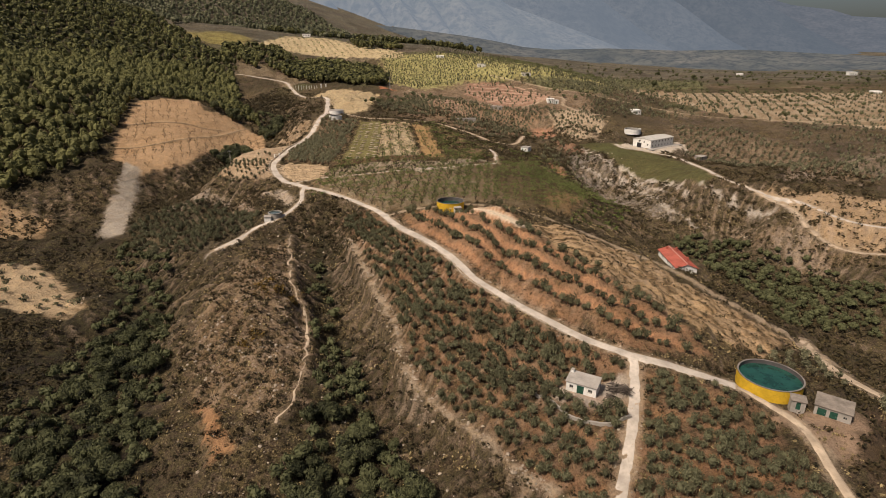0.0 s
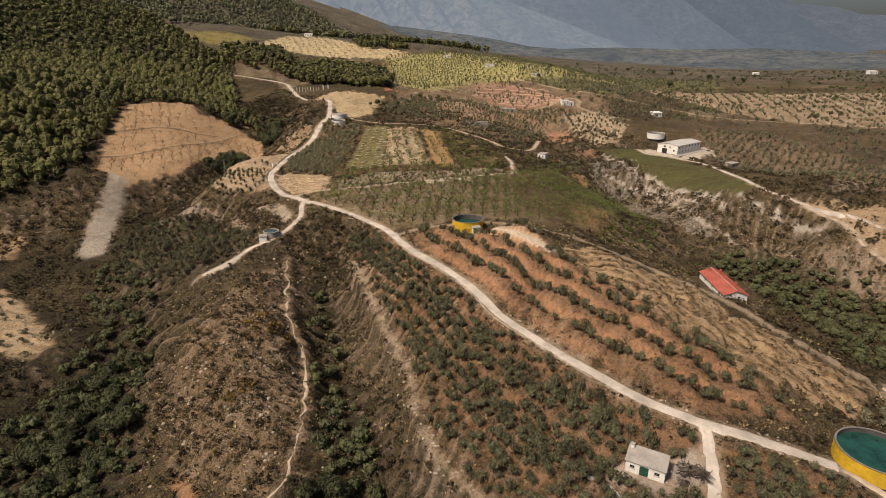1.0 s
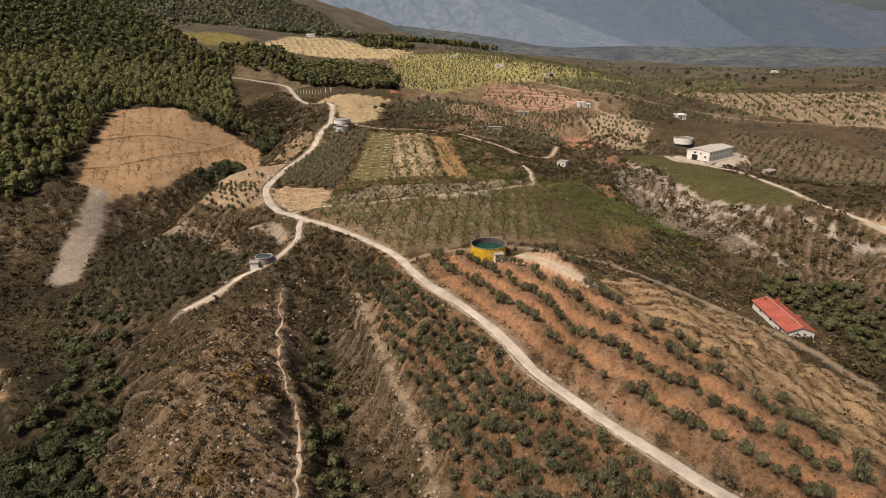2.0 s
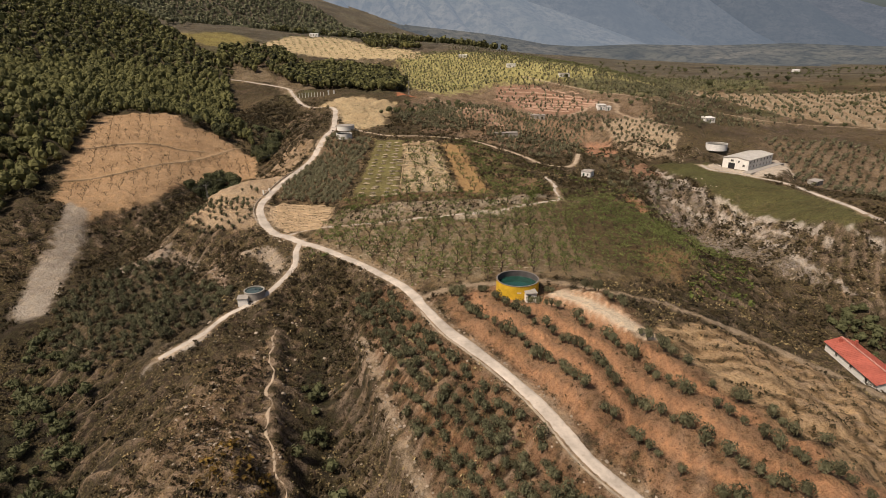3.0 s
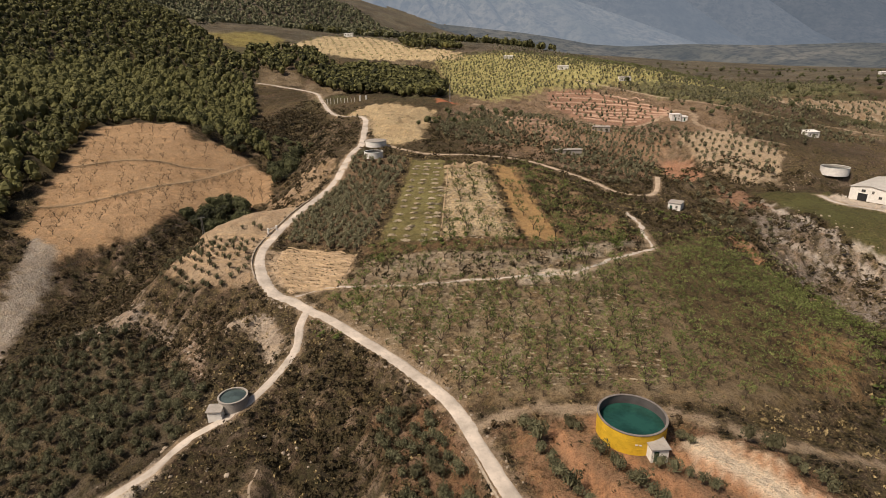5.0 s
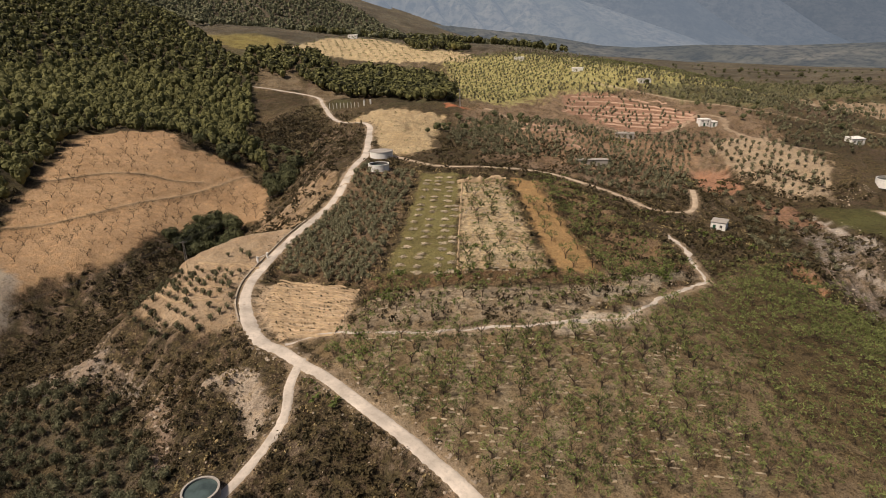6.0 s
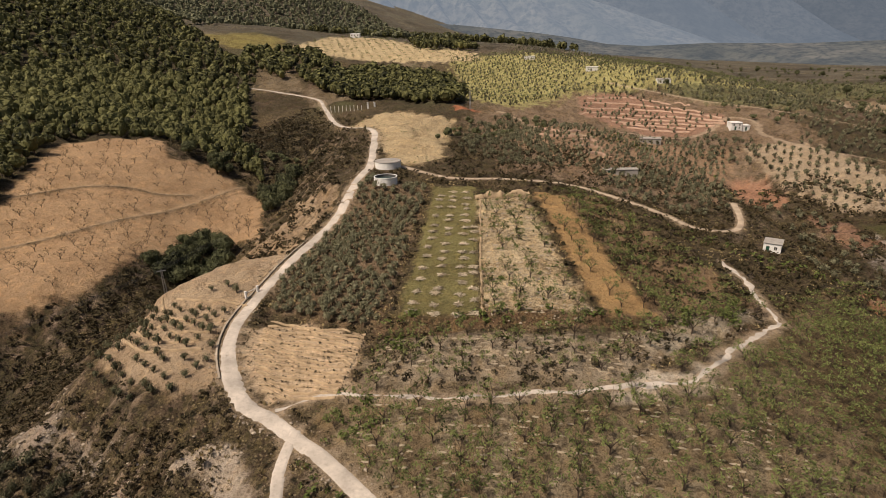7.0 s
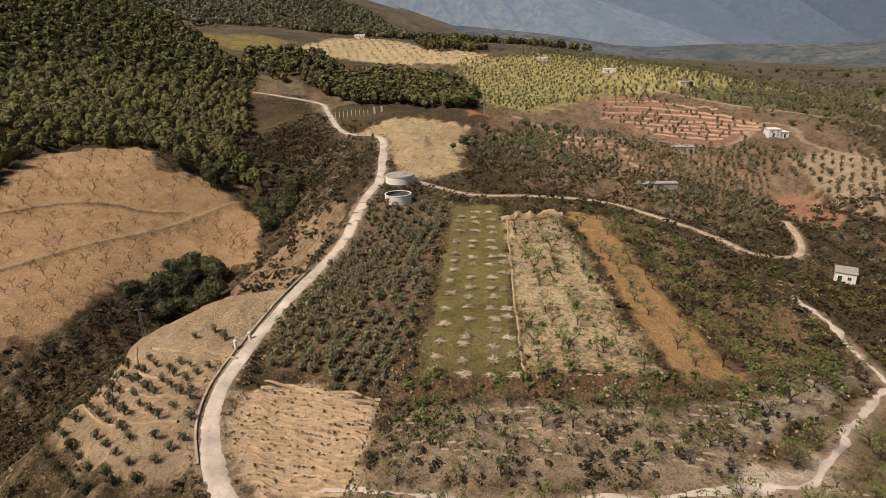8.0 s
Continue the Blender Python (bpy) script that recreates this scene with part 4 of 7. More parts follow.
def pick(v, f, spots, rng, low, high, squash=0.15):
    """Copies of one plant at the spots (x, y), each turned and sized by chance, as one set of corners and faces."""
    n = len(spots)
    z = ground_at(spots[:, 0], spots[:, 1])
    s, a = rng.uniform(low, high, n), rng.uniform(0, 2 * np.pi, n)
    h = s * rng.uniform(1 - squash, 1 + squash, n)
    x = (v[None, :, 0] * np.cos(a)[:, None] - v[None, :, 1] * np.sin(a)[:, None]) * s[:, None] + spots[:, 0, None]
    y = (v[None, :, 0] * np.sin(a)[:, None] + v[None, :, 1] * np.cos(a)[:, None]) * s[:, None] + spots[:, 1, None]
    w = v[None, :, 2] * h[:, None] + z[:, None]
    return np.stack([x, y, w], 2).reshape(-1, 3), (f[None] + (np.arange(n) * len(v))[:, None, None]).reshape(-1, 4)


def stuff(name, kinds, spots, low, high, material, label, category, seed=1, wood=None):
    """Very many plants as one object; kinds: their shapes, taken in turn."""
    rng = np.random.RandomState(seed)
    if not len(spots):
        return None
    sets = [pick(*kind, spots[k::len(kinds)], rng, low, high) for k, kind in enumerate(kinds) if len(spots[k::len(kinds)])]
    return tagged(new(name, mesh_from(name, *join(sets), material)), label, category, kind="stuff")


def clear(spots, gap=1.0):
    """Drops the spots on roads and on levelled yards."""
    ok = np.ones(len(spots), bool)
    for width, curve in CURVES.values():
        d, at = nearest(spots[:, 0], spots[:, 1], curve, width / 2 + gap)
        ok &= np.abs(d) >= width / 2 + gap
    for px, py, pz, pr in PADS:
        ok &= np.hypot(spots[:, 0] - px, spots[:, 1] - py) > pr + gap * 0.5
    for name in ("tank_yard", "house_yard", "farm_yard"):
        ok &= inside(spots[:, 0], spots[:, 1], FIELDS[name][0]) < gap
    return spots[ok]


def random_spots(outline, each, seed, edge=0.0, clump=0.0, size=20):
    """Chance places in an outline, one for that many square metres; clump thins them out in patches."""
    p = np.array(outline, float)
    rng = np.random.RandomState(seed)
    lo, hi = p.min(0), p.max(0)
    q = rng.uniform(lo, hi, (int((hi - lo).prod() / each), 2))
    keep = (inside(q[:, 0], q[:, 1], outline) > edge) & (ripple(q[:, 0], q[:, 1], size, seed) > clump - 1)
    return clear(q[keep], 0.7)


def spread_spots(outline, gap, seed, clump=0.0, size=20, loose=0.3):
    """Wild trees that keep their distance: a loose grid in an outline."""
    p, rng = np.array(outline, float), np.random.RandomState(seed)
    lo, hi = p.min(0), p.max(0)
    u, w = np.meshgrid(np.arange(lo[0], hi[0], gap), np.arange(lo[1], hi[1], gap * 0.87))
    u[1::2] += gap / 2
    q = np.c_[u.ravel(), w.ravel()] + rng.randn(u.size, 2) * gap * loose
    return clear(q[(inside(q[:, 0], q[:, 1], outline) > 0) & (ripple(q[:, 0], q[:, 1], size, seed) > clump - 1)], 1.0)


def row_spots(outline, along, across, turn, seed, jitter=0.3, edge=0.5, miss=0.05):
    """Planted rows that run turn degrees from the x axis."""
    p, rng, a = np.array(outline, float), np.random.RandomState(seed), radians(turn)
    c, r = p.mean(0), np.abs(p - p.mean(0)).max() * 1.5
    u, w = np.meshgrid(np.arange(-r, r, along), np.arange(-r, r, across))
    u, w = u.ravel() + rng.randn(u.size) * jitter, w.ravel() + rng.randn(u.size) * jitter
    q = np.c_[c[0] + u * np.cos(a) - w * np.sin(a), c[1] + u * np.sin(a) + w * np.cos(a)]
    return clear(q[(inside(q[:, 0], q[:, 1], outline) > edge) & (rng.rand(len(q)) > miss)], 1.2)


def beside(curve, offsets, along, outline, seed, jitter=0.3, miss=0.06):
    """Rows that follow a road at the given distances from it (to its left: plus)."""
    rng, out = np.random.RandomState(seed), []
    turn = np.gradient(curve, axis=0)
    turn /= np.linalg.norm(turn, axis=1)[:, None]
    side = np.c_[-turn[:, 1], turn[:, 0]]
    for off in offsets:
        line = curve + side * off
        length = np.r_[0, np.cumsum(np.linalg.norm(np.diff(line, axis=0), axis=1))]
        s = np.arange(rng.rand() * along, length[-1], along)
        out.append(np.c_[np.interp(s, length, line[:, 0]), np.interp(s, length, line[:, 1])])
    q = np.vstack(out)
    q += rng.randn(*q.shape) * jitter
    return clear(q[(inside(q[:, 0], q[:, 1], outline) > 0.5) & (rng.rand(len(q)) > miss)], 1.3)


def thing(name, verts, faces, material, parent, label=""):
    ob = new(name, mesh_from(name, verts, faces, material))
    ob.parent = parent
    return tagged(ob, label)


def plant_trees(name, shapes, spots, low, high, leaf, label, group, seed):
    """Single trees, each with its trunk and crown."""
    rng = np.random.RandomState(seed)
    models = []
    for wood, crown in shapes:
        tree = tagged(new(name), label, "tree", group)
        thing("trunk", *wood, BARK, tree)
        thing("crown", *crown, leaf, tree)
        models.append(tree)
    z = ground_at(spots[:, 0], spots[:, 1])
    for k, (x, y) in enumerate(spots):
        s = rng.uniform(low, high)
        m = pose(x, y, z[k], 0, 0, rng.uniform(0, 360)) @ Matrix.Diagonal((s, s, s * rng.uniform(0.88, 1.12), 1))
        if k < len(models):
            models[k].matrix_basis = m
        else:
            copy_thing(models[k % len(models)], m)


def grove(name, shapes, spots, low, high, leaf, label, seed):
    """Trees past counting: all crowns as one object and all trunks as another."""
    stuff(name, [c for w, c in shapes], spots, low, high, leaf, label, "trees", seed)
    if high < 2 and name != "far_rows":
        stuff(name + "_trunks", [w if "almond" in name else limb((0, 0, -0.4), (0.05, 0, 0.9), 0.14, 0.09, 3) for w, c in shapes], spots, low, high, BARK, "brown trunks of " + label, "tree trunks", seed)


MAIN = CURVES["main"][1]
OLIVES = [olive(k, 190, 0.225) for k in range(5)]
OLIVES_FAR = [olive(k + 20, 64, 0.36) for k in range(4)]
OLIVES_TINY = [olive(k + 40, 12, 0.55) for k in range(3)]
ALMONDS = [almond(k, 150, 0.17) for k in range(5)]
ALMONDS_FAR = [(join([limb((0, 0, -0.4), (0.03, 0, 0.7), 0.1, 0.08, 3)] + [limb((0.03, 0, 0.6), (np.cos(a) * 0.9, np.sin(a) * 0.9, 1.9), 0.05, 0.015, 3) for a in (k, k + 2.1, k + 4.2)]), almond(k + 20, 84, 0.23)[1]) for k in range(4)]
PINES = [pine(k, 41, 0.55) for k in range(5)]
PINES_FAR = [pine(k + 20, 20, 1.05) for k in range(4)]
BROADS = [broad(k, 460, 0.34) for k in range(4)]
SHRUBS = [shrub(k, 12, 0.25) for k in range(5)]
SHRUBS_FAR = [shrub(k + 20, 8, 0.31) for k in range(4)]

slope = beside(MAIN, [s * (2.6 + 2.7 * k) for k in range(1, 30) for s in (1, -1)], 1.85, FIELDS["olive_slope"][0], 5, 0.4, 0.1)
knoll = beside(MAIN, [s * (3.5 + 6.6 * (k + 0.66)) for k in range(9) for s in (1, -1)], 2.0, FIELDS["knoll_banks"][0], 6, 0.35, 0.12)
plot = [(46, 105), (61, 98.5), (66, 92), (67, 60), (33, 60)]      # the plot between the drive and the shed track
slope = np.vstack([slope[inside(slope[:, 0], slope[:, 1], plot) < 0], row_spots(plot, 1.9, 2.6, -35, 18, 0.35, 0.6, 0.08)])
first = slope[(slope[:, 1] < 122) & (slope[:, 0] > 4)]
plant_trees("olive_tree", OLIVES, np.vstack([first[:130], knoll[:90]]), 0.85, 1.4, OLIVE, "grey-green olive tree on a terraced red slope", "olive trees on the terraces", 3)
rest = np.vstack([first[130:], slope[~((slope[:, 1] < 122) & (slope[:, 0] > 4))], knoll[90:]])
grove("olive_grove", OLIVES, np.vstack([rest, row_spots(FIELDS["left_grove"][0], 2.6, 2.9, 35, 3, 0.5)]), 0.85, 1.45, OLIVE, "grey-green olive trees in terraced rows", 4)

east = [(78, 60), (88, 84), (96, 96), (104, 112), (118, 98), (140, 70)]
lower_east = [(80, 126), (100, 128), (106, 143), (100, 112), (86, 108), (82, 114)]
far_side = [(150, 335), (158, 300), (176, 262), (200, 245), (215, 290), (230, 340), (210, 400), (165, 400), (160, 362)]
beyond = FIELDS["pale_grove"][0]
dark_olives = [(44, 455), (77, 466), (92, 448), (84, 420), (66, 424), (56, 436)]
valley_side = [(60, 300), (90, 320), (84, 360), (74, 376), (62, 392), (54, 388), (62, 375), (66, 350), (58, 340)]
hill_side = [(3, 382), (27, 400), (54, 402), (52, 368), (37, 348), (24, 352), (9, 358)]
dark_hedge = [(-46, 456), (-25, 488), (-10, 440), (-4, 380), (-29, 374), (-47, 392)]
grove("olive_grove", OLIVES_FAR, np.vstack([
    row_spots(east, 2.6, 2.9, 30, 1), row_spots(lower_east, 3.4, 3.8, 60, 2), 
    row_spots(far_side, 4.0, 4.4, 50, 5, 0.5), row_spots(beyond, 4.4, 4.8, 110, 6, 0.4), row_spots(dark_olives, 3.8, 4.2, 20, 60, 0.8), row_spots([(118, 400), (150, 420), (190, 440), (170, 480), (110, 450)], 4.8, 5.2, 40, 61, 0.8, miss=0.2),
    row_spots(valley_side, 4.2, 5.0, 80, 7, 1.0, miss=0.2), row_spots(hill_side, 3.8, 4.4, 20, 8, 0.5), row_spots(dark_hedge, 3.2, 3.4, 60, 9, 0.8)]), 0.85, 1.3, PALE_OLIVE, "grey-green olive trees in planted rows", 6)
grove("olive_hedge", OLIVES_FAR, row_spots(FIELDS["hedge_olives"][0], 2.0, 2.7, 78, 10, 0.35, miss=0.08), 0.85, 1.3, PALE_OLIVE, "close rows of low grey-green olive bushes", 7)
plant_trees("olive_tree", [olive(60, 120, 0.24), olive(61, 120, 0.24)], np.vstack([row_spots([(-112, 262), (-113, 282), (-104, 280), (-88, 277), (-87, 268), (-84, 257), (-86, 249), (-96, 250), (-111, 257)], 2.5, 3.1, 60, 12, 0.3, 0.8, 0.1), [(-94, 286), (-91.5, 285), (-97, 284)]]), 0.7, 1.05, OLIVE, "small grey-green olive tree on tan terraced soil", "olive trees on the tan terrace", 8)
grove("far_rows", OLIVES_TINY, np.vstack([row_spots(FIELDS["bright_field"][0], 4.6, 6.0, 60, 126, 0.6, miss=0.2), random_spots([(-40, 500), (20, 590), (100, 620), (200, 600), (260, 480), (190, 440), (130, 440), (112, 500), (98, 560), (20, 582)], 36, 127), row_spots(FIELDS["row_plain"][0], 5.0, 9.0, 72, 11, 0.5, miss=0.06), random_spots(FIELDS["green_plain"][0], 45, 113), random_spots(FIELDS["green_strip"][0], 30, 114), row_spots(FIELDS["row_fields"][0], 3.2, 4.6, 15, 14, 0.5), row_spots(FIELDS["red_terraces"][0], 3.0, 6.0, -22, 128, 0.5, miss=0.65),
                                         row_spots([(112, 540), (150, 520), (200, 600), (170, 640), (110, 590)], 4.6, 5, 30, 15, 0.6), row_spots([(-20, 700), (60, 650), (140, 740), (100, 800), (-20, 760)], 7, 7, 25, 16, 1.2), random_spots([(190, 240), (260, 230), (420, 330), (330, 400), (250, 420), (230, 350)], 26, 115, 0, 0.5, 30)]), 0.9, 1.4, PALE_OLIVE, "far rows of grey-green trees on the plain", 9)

orchard = row_spots(FIELDS["orchard"][0], 3.9, 4.3, 84, 21, 0.45, 1.5, 0.06)
near_rows = orchard[(orchard[:, 0] > -52) & (orchard[:, 0] < 14)]
plant_trees("almond_tree", ALMONDS, near_rows[:170], 1.0, 1.35, ALMOND, "bare-limbed almond tree with sparse green leaves", "almond trees in the orchard", 5)
strip = np.vstack([row_spots(FIELDS["upper_orchard"][0], 4.6, 4.8, 84, 22, 0.4, 1.0), row_spots(FIELDS["stubble_strip"][0], 5.0, 5.4, 98, 23, 0.6, 1.0, 0.2), row_spots(FIELDS["orange_strip"][0], 5.4, 5.6, 100, 24, 0.4, 1.0, 0.25), np.c_[np.linspace(3.5, -7, 20), np.linspace(275, 344, 20)]])
plant_trees("almond_tree", ALMONDS, strip[:160], 0.9, 1.3, ALMOND, "small almond tree with dark limbs and green leaves", "almond trees in the upper field", 6)
grove("almond_grove", ALMONDS_FAR, np.vstack([near_rows[170:], orchard[~((orchard[:, 0] > -52) & (orchard[:, 0] < 14))], strip[160:], row_spots(FIELDS["orchard"][0], 4.2, 4.3, 84, 121, 0.5, miss=0.5), row_spots(FIELDS["dark_strip"][0], 4.2, 4.4, -68, 4, 0.5), row_spots(FIELDS["east_corner"][0], 4.0, 4.4, 70, 124, 0.6), row_spots([(49, 302), (75, 290), (66, 237), (90, 262), (84, 300), (62, 318)], 4.6, 5.0, 84, 25, 0.9),
                                              row_spots(FIELDS["bright_field"][0], 6, 7, 60, 26, 0.8), row_spots(FIELDS["far_field"][0], 8, 9, 20, 27, 0.8)]), 0.85, 1.2, ALMOND, "almond trees with sparse green leaves in rows", 8)
grove("bare_almonds", [almond(k + 50, 40, 0.2) for k in range(3)], np.vstack([row_spots(FIELDS["tan_hill"][0], 4.6, 5.6, 25, 28, 0.6, 2.5, 0.15)]), 0.75, 1.15, SHRUB, "small leafless almond trees on a tan hill", 10)

forest = [(-198, 340), (-210, 382), (-183, 410), (-165, 396), (-150, 406), (-128, 392), (-150, 425), (-172, 450), (-178, 490), (-192, 520), (-205, 564), (-222, 610), (-270, 660), (-349, 744),
          (-480, 900), (-760, 880), (-700, 420), (-420, 190), (-290, 195), (-225, 222), (-198, 244), (-184, 262), (-186, 285), (-194, 312)]
grove_pines = [(-180, 590), (-131, 640), (-70, 600), (-55, 560), (-52, 515), (-62, 500), (-115, 528), (-150, 552)]
near_edge = spread_spots([(-198, 340), (-210, 382), (-183, 410), (-165, 396), (-150, 406), (-128, 392), (-150, 425), (-200, 430), (-235, 390), (-220, 330)], 4.4, 31)
plant_trees("pine_tree", PINES, near_edge[:220], 0.8, 1.2, PINE, "dark green pine tree at the edge of the forest", "pines at the forest edge", 9)
woods = spread_spots(forest, 5.7, 32)
woods = woods[inside(woods[:, 0], woods[:, 1], [(-198, 340), (-210, 382), (-183, 410), (-165, 396), (-150, 406), (-128, 392), (-150, 425), (-200, 430), (-235, 390), (-220, 330)]) < 0]
close = woods[:, 1] < 560
woods = woods[close | (np.arange(len(woods)) % 2 == 0)]
close = woods[:, 1] < 560
grove("pine_forest", PINES, woods[close & (woods[:, 0] > -330)], 0.95, 1.55, PINE, "dense dark green pine forest on the hillside", 11)
grove("pine_forest", PINES_FAR, np.vstack([woods[~close], woods[close & (woods[:, 0] <= -330)][::2], spread_spots(grove_pines, 4.6, 33), random_spots([(-235, 610), (-192, 585), (-160, 640), (-205, 705), (-265, 690)], 40, 133, 0, 0.4), spread_spots([(-128, 800), (-57, 752), (-50, 722), (-112, 748)], 6.5, 34), random_spots([(-260, 830), (-200, 880), (-60, 840), (60, 790), (40, 850), (-100, 930), (-260, 920)], 60, 38, 0, 0.5, 60)]), 1.1, 1.75, PINE, "dark green pine woods on the slopes", 12)
grove("far_woods", [pine(k + 60, 8, 1.7) for k in range(3)], np.vstack([spread_spots([(-640, 1020), (-470, 985), (-330, 1000), (-215, 1060), (-190, 1200), (-300, 1290), (-620, 1290)], 8.5, 35), random_spots([(-330, 900), (-190, 850), (-20, 860), (60, 940), (40, 1080), (-180, 1040), (-330, 985)], 130, 36, 0, 0.6, 60), random_spots([(-760, 860), (-480, 880), (-340, 760), (-330, 960), (-640, 1010)], 110, 37)]), 1.1, 1.7, HAZED_WOOD, "wooded far hillsides of pine", 13)

valley = [(-108, 50), (-62, 50), (-64, 98), (-75, 128), (-90, 165), (-104, 190), (-122, 206), (-138, 222), (-134, 200), (-122, 185), (-110, 165), (-114, 150), (-112, 120), (-110, 60)]
gully = [(-30, 60), (6, 60), (-2, 84), (-14, 104), (-20, 120), (-28, 138), (-36, 160), (-44, 186), (-50, 190), (-44, 160), (-34, 130), (-30, 104), (-40, 86)]
citrus = [(112, 158), (150, 156), (168, 185), (150, 210), (124, 234), (108, 240), (100, 225), (112, 195)]
wet = np.vstack([spread_spots([(-96, 60), (-64, 60), (-66, 98), (-78, 128), (-96, 165), (-106, 150), (-98, 110)], 4.8, 41, 0.25), spread_spots([(-32, 60), (4, 60), (-2, 84), (-12, 104), (-22, 122), (-30, 124), (-34, 100)], 4.8, 42, 0.2)])
plant_trees("broadleaf_tree", BROADS, wet[:190], 0.75, 1.2, BROAD, "dense dark green tree on the gully floor", "trees on the gully floors", 10)
hill_edge = np.vstack([random_spots([(-128, 384), (-116, 394), (-110, 372), (-117, 358), (-121, 368)], 17, 141), random_spots([(-136, 334), (-122, 343), (-114, 322), (-126, 303), (-134, 314)], 22, 142), random_spots([(-164, 394), (-150, 404), (-140, 398), (-150, 390)], 20, 143)])
plant_trees("broadleaf_tree", BROADS, hill_edge[:60], 0.9, 1.35, BROAD, "round dark evergreen tree below the tan hill", "trees below the tan hill", 20)
grove("gully_trees", [broad(k + 20, 44, 0.62) for k in range(4)], np.vstack([wet[190:], spread_spots(valley, 4.6, 43, 0.2), spread_spots(gully, 4.6, 44, 0.4), random_spots([(100, 470), (260, 430), (700, 500), (900, 900), (200, 900), (80, 640)], 270, 50, 0, 0.7, 70), spread_spots(citrus, 3.8, 45), random_spots([(-160, 440), (-130, 430), (-112, 410), (-120, 395), (-150, 410)], 30, 48), random_spots([(-60, 400), (-30, 440), (10, 460), (-20, 480), (-50, 470)], 40, 49, 0, 0.7)]), 0.45, 0.9, BROAD, "dark green trees and bushes along the gullies", 14)

wild = [(-230, 50), (140, 50), (175, 150), (200, 260), (160, 300), (95, 400), (-60, 420), (-150, 520), (-190, 420), (-130, 330), (-230, 330)]
scrub = random_spots(wild, 5.2, 51, 0, 0.55, 16)
bare = np.zeros(len(scrub), bool)
for name in ("orchard", "hedge_olives", "grass_strip", "stubble_strip", "orange_strip", "vine_terrace", "tan_platform", "outcrop", "tan_hill", "pale_ramp", "west_field", "grass_field", "tank_yard", "meadow", "knoll_banks", "olive_slope", "ridge_slope", "tank_yard"):
    bare |= inside(scrub[:, 0], scrub[:, 1], FIELDS[name][0]) > -0.5
near_scrub = (scrub[:, 1] < 290) & (scrub[:, 0] > -125) & (scrub[:, 0] < 90)
stuff("scrub", SHRUBS_FAR, scrub[~bare & ~near_scrub], 1.0, 2.3, SHRUB, "brown and dull green scrub on the far banks", "scrub", 25)
stuff("scrub", SHRUBS, scrub[~bare & near_scrub], 0.7, 1.7, SHRUB, "brown and dull green scrub on the slopes", "scrub", 15)
stuff("bank_scrub", SHRUBS, np.vstack([random_spots(o, e, 150 + k, 0, c, 9) for k, (o, e, c) in enumerate((([(-114, 250), (-84, 247), (-73, 238), (-70, 224), (-80, 214), (-97, 232), (-112, 240)], 1.9, 0.45), ([(-64, 236), (-40, 224), (-28, 208), (-28, 188), (-44, 186), (-60, 204)], 2.0, 0.35), ([(-152, 262), (-140, 240), (-117, 252), (-116, 280), (-117, 304), (-126, 338), (-138, 322), (-140, 292)], 2.2, 0.2)))]), 0.8, 1.7, SHRUB, "dense dark low scrub on the banks", "scrub", 31)
stuff("gully_scrub", SHRUBS_FAR, random_spots(FIELDS["far_gully"][0], 4.5, 160, 0, 0.3, 14), 1.2, 2.8, SHRUB, "dark brush in the deep gully below the road", "scrub", 37)
stuff("valley_scrub", SHRUBS_FAR, random_spots([(-210, 50), (-108, 50), (-112, 120), (-114, 150), (-124, 152), (-152, 158), (-178, 182), (-210, 200)], 4.5, 156, 0, 0.3, 12), 1.0, 2.2, SHRUB, "dark brown scrub in the western valley", "scrub", 33)
stuff("strip_bushes", SHRUBS, np.vstack([random_spots(FIELDS["stubble_strip"][0], 7, 157, 0, 0.8, 8), random_spots(FIELDS["dark_strip"][0], 9, 158, 0, 0.7, 10), random_spots(FIELDS["upper_orchard"][0], 22, 159, 0, 0.6, 12)]), 0.6, 1.4, GREEN, "green bushes scattered over the field strips", "bushes", 36)
stuff("orchard_weeds", SHRUBS_FAR, np.vstack([random_spots(FIELDS[k][0], 13, 52, 0, 1.0, 9) for k in ("orchard", "meadow", "stubble_strip")]), 0.3, 0.85, ALMOND, "low green weeds between the orchard rows", "weeds", 16)
stuff("slope_weeds", SHRUBS_FAR, np.vstack([random_spots(FIELDS[k][0], 2.6, 53, 0, 0.7, 9) for k in ("hedge_olives", "left_grove")] + [random_spots(FIELDS["olive_slope"][0], 4, 153, 0, 0.8, 9), random_spots(FIELDS["knoll_banks"][0], 4, 154, 0, 0.8, 7)]), 0.25, 0.7, SHRUB, "low dry weeds on the red slopes", "weeds", 17)
stuff("ridge_brush", SHRUBS_FAR, np.vstack([beside(CURVES["tank_track"][1], [s * 4.2 * (k + 0.5) for k in range(14) for s in (1, -1)], 0.9, FIELDS["ridge_slope"][0], 54, 0.45, 0.4), random_spots(FIELDS["spur_top"][0], 2.2, 55, 0, 0.7, 10)]), 0.5, 1.0, SHRUB, "rows of dry brown brush on the ridge", "brush", 18)
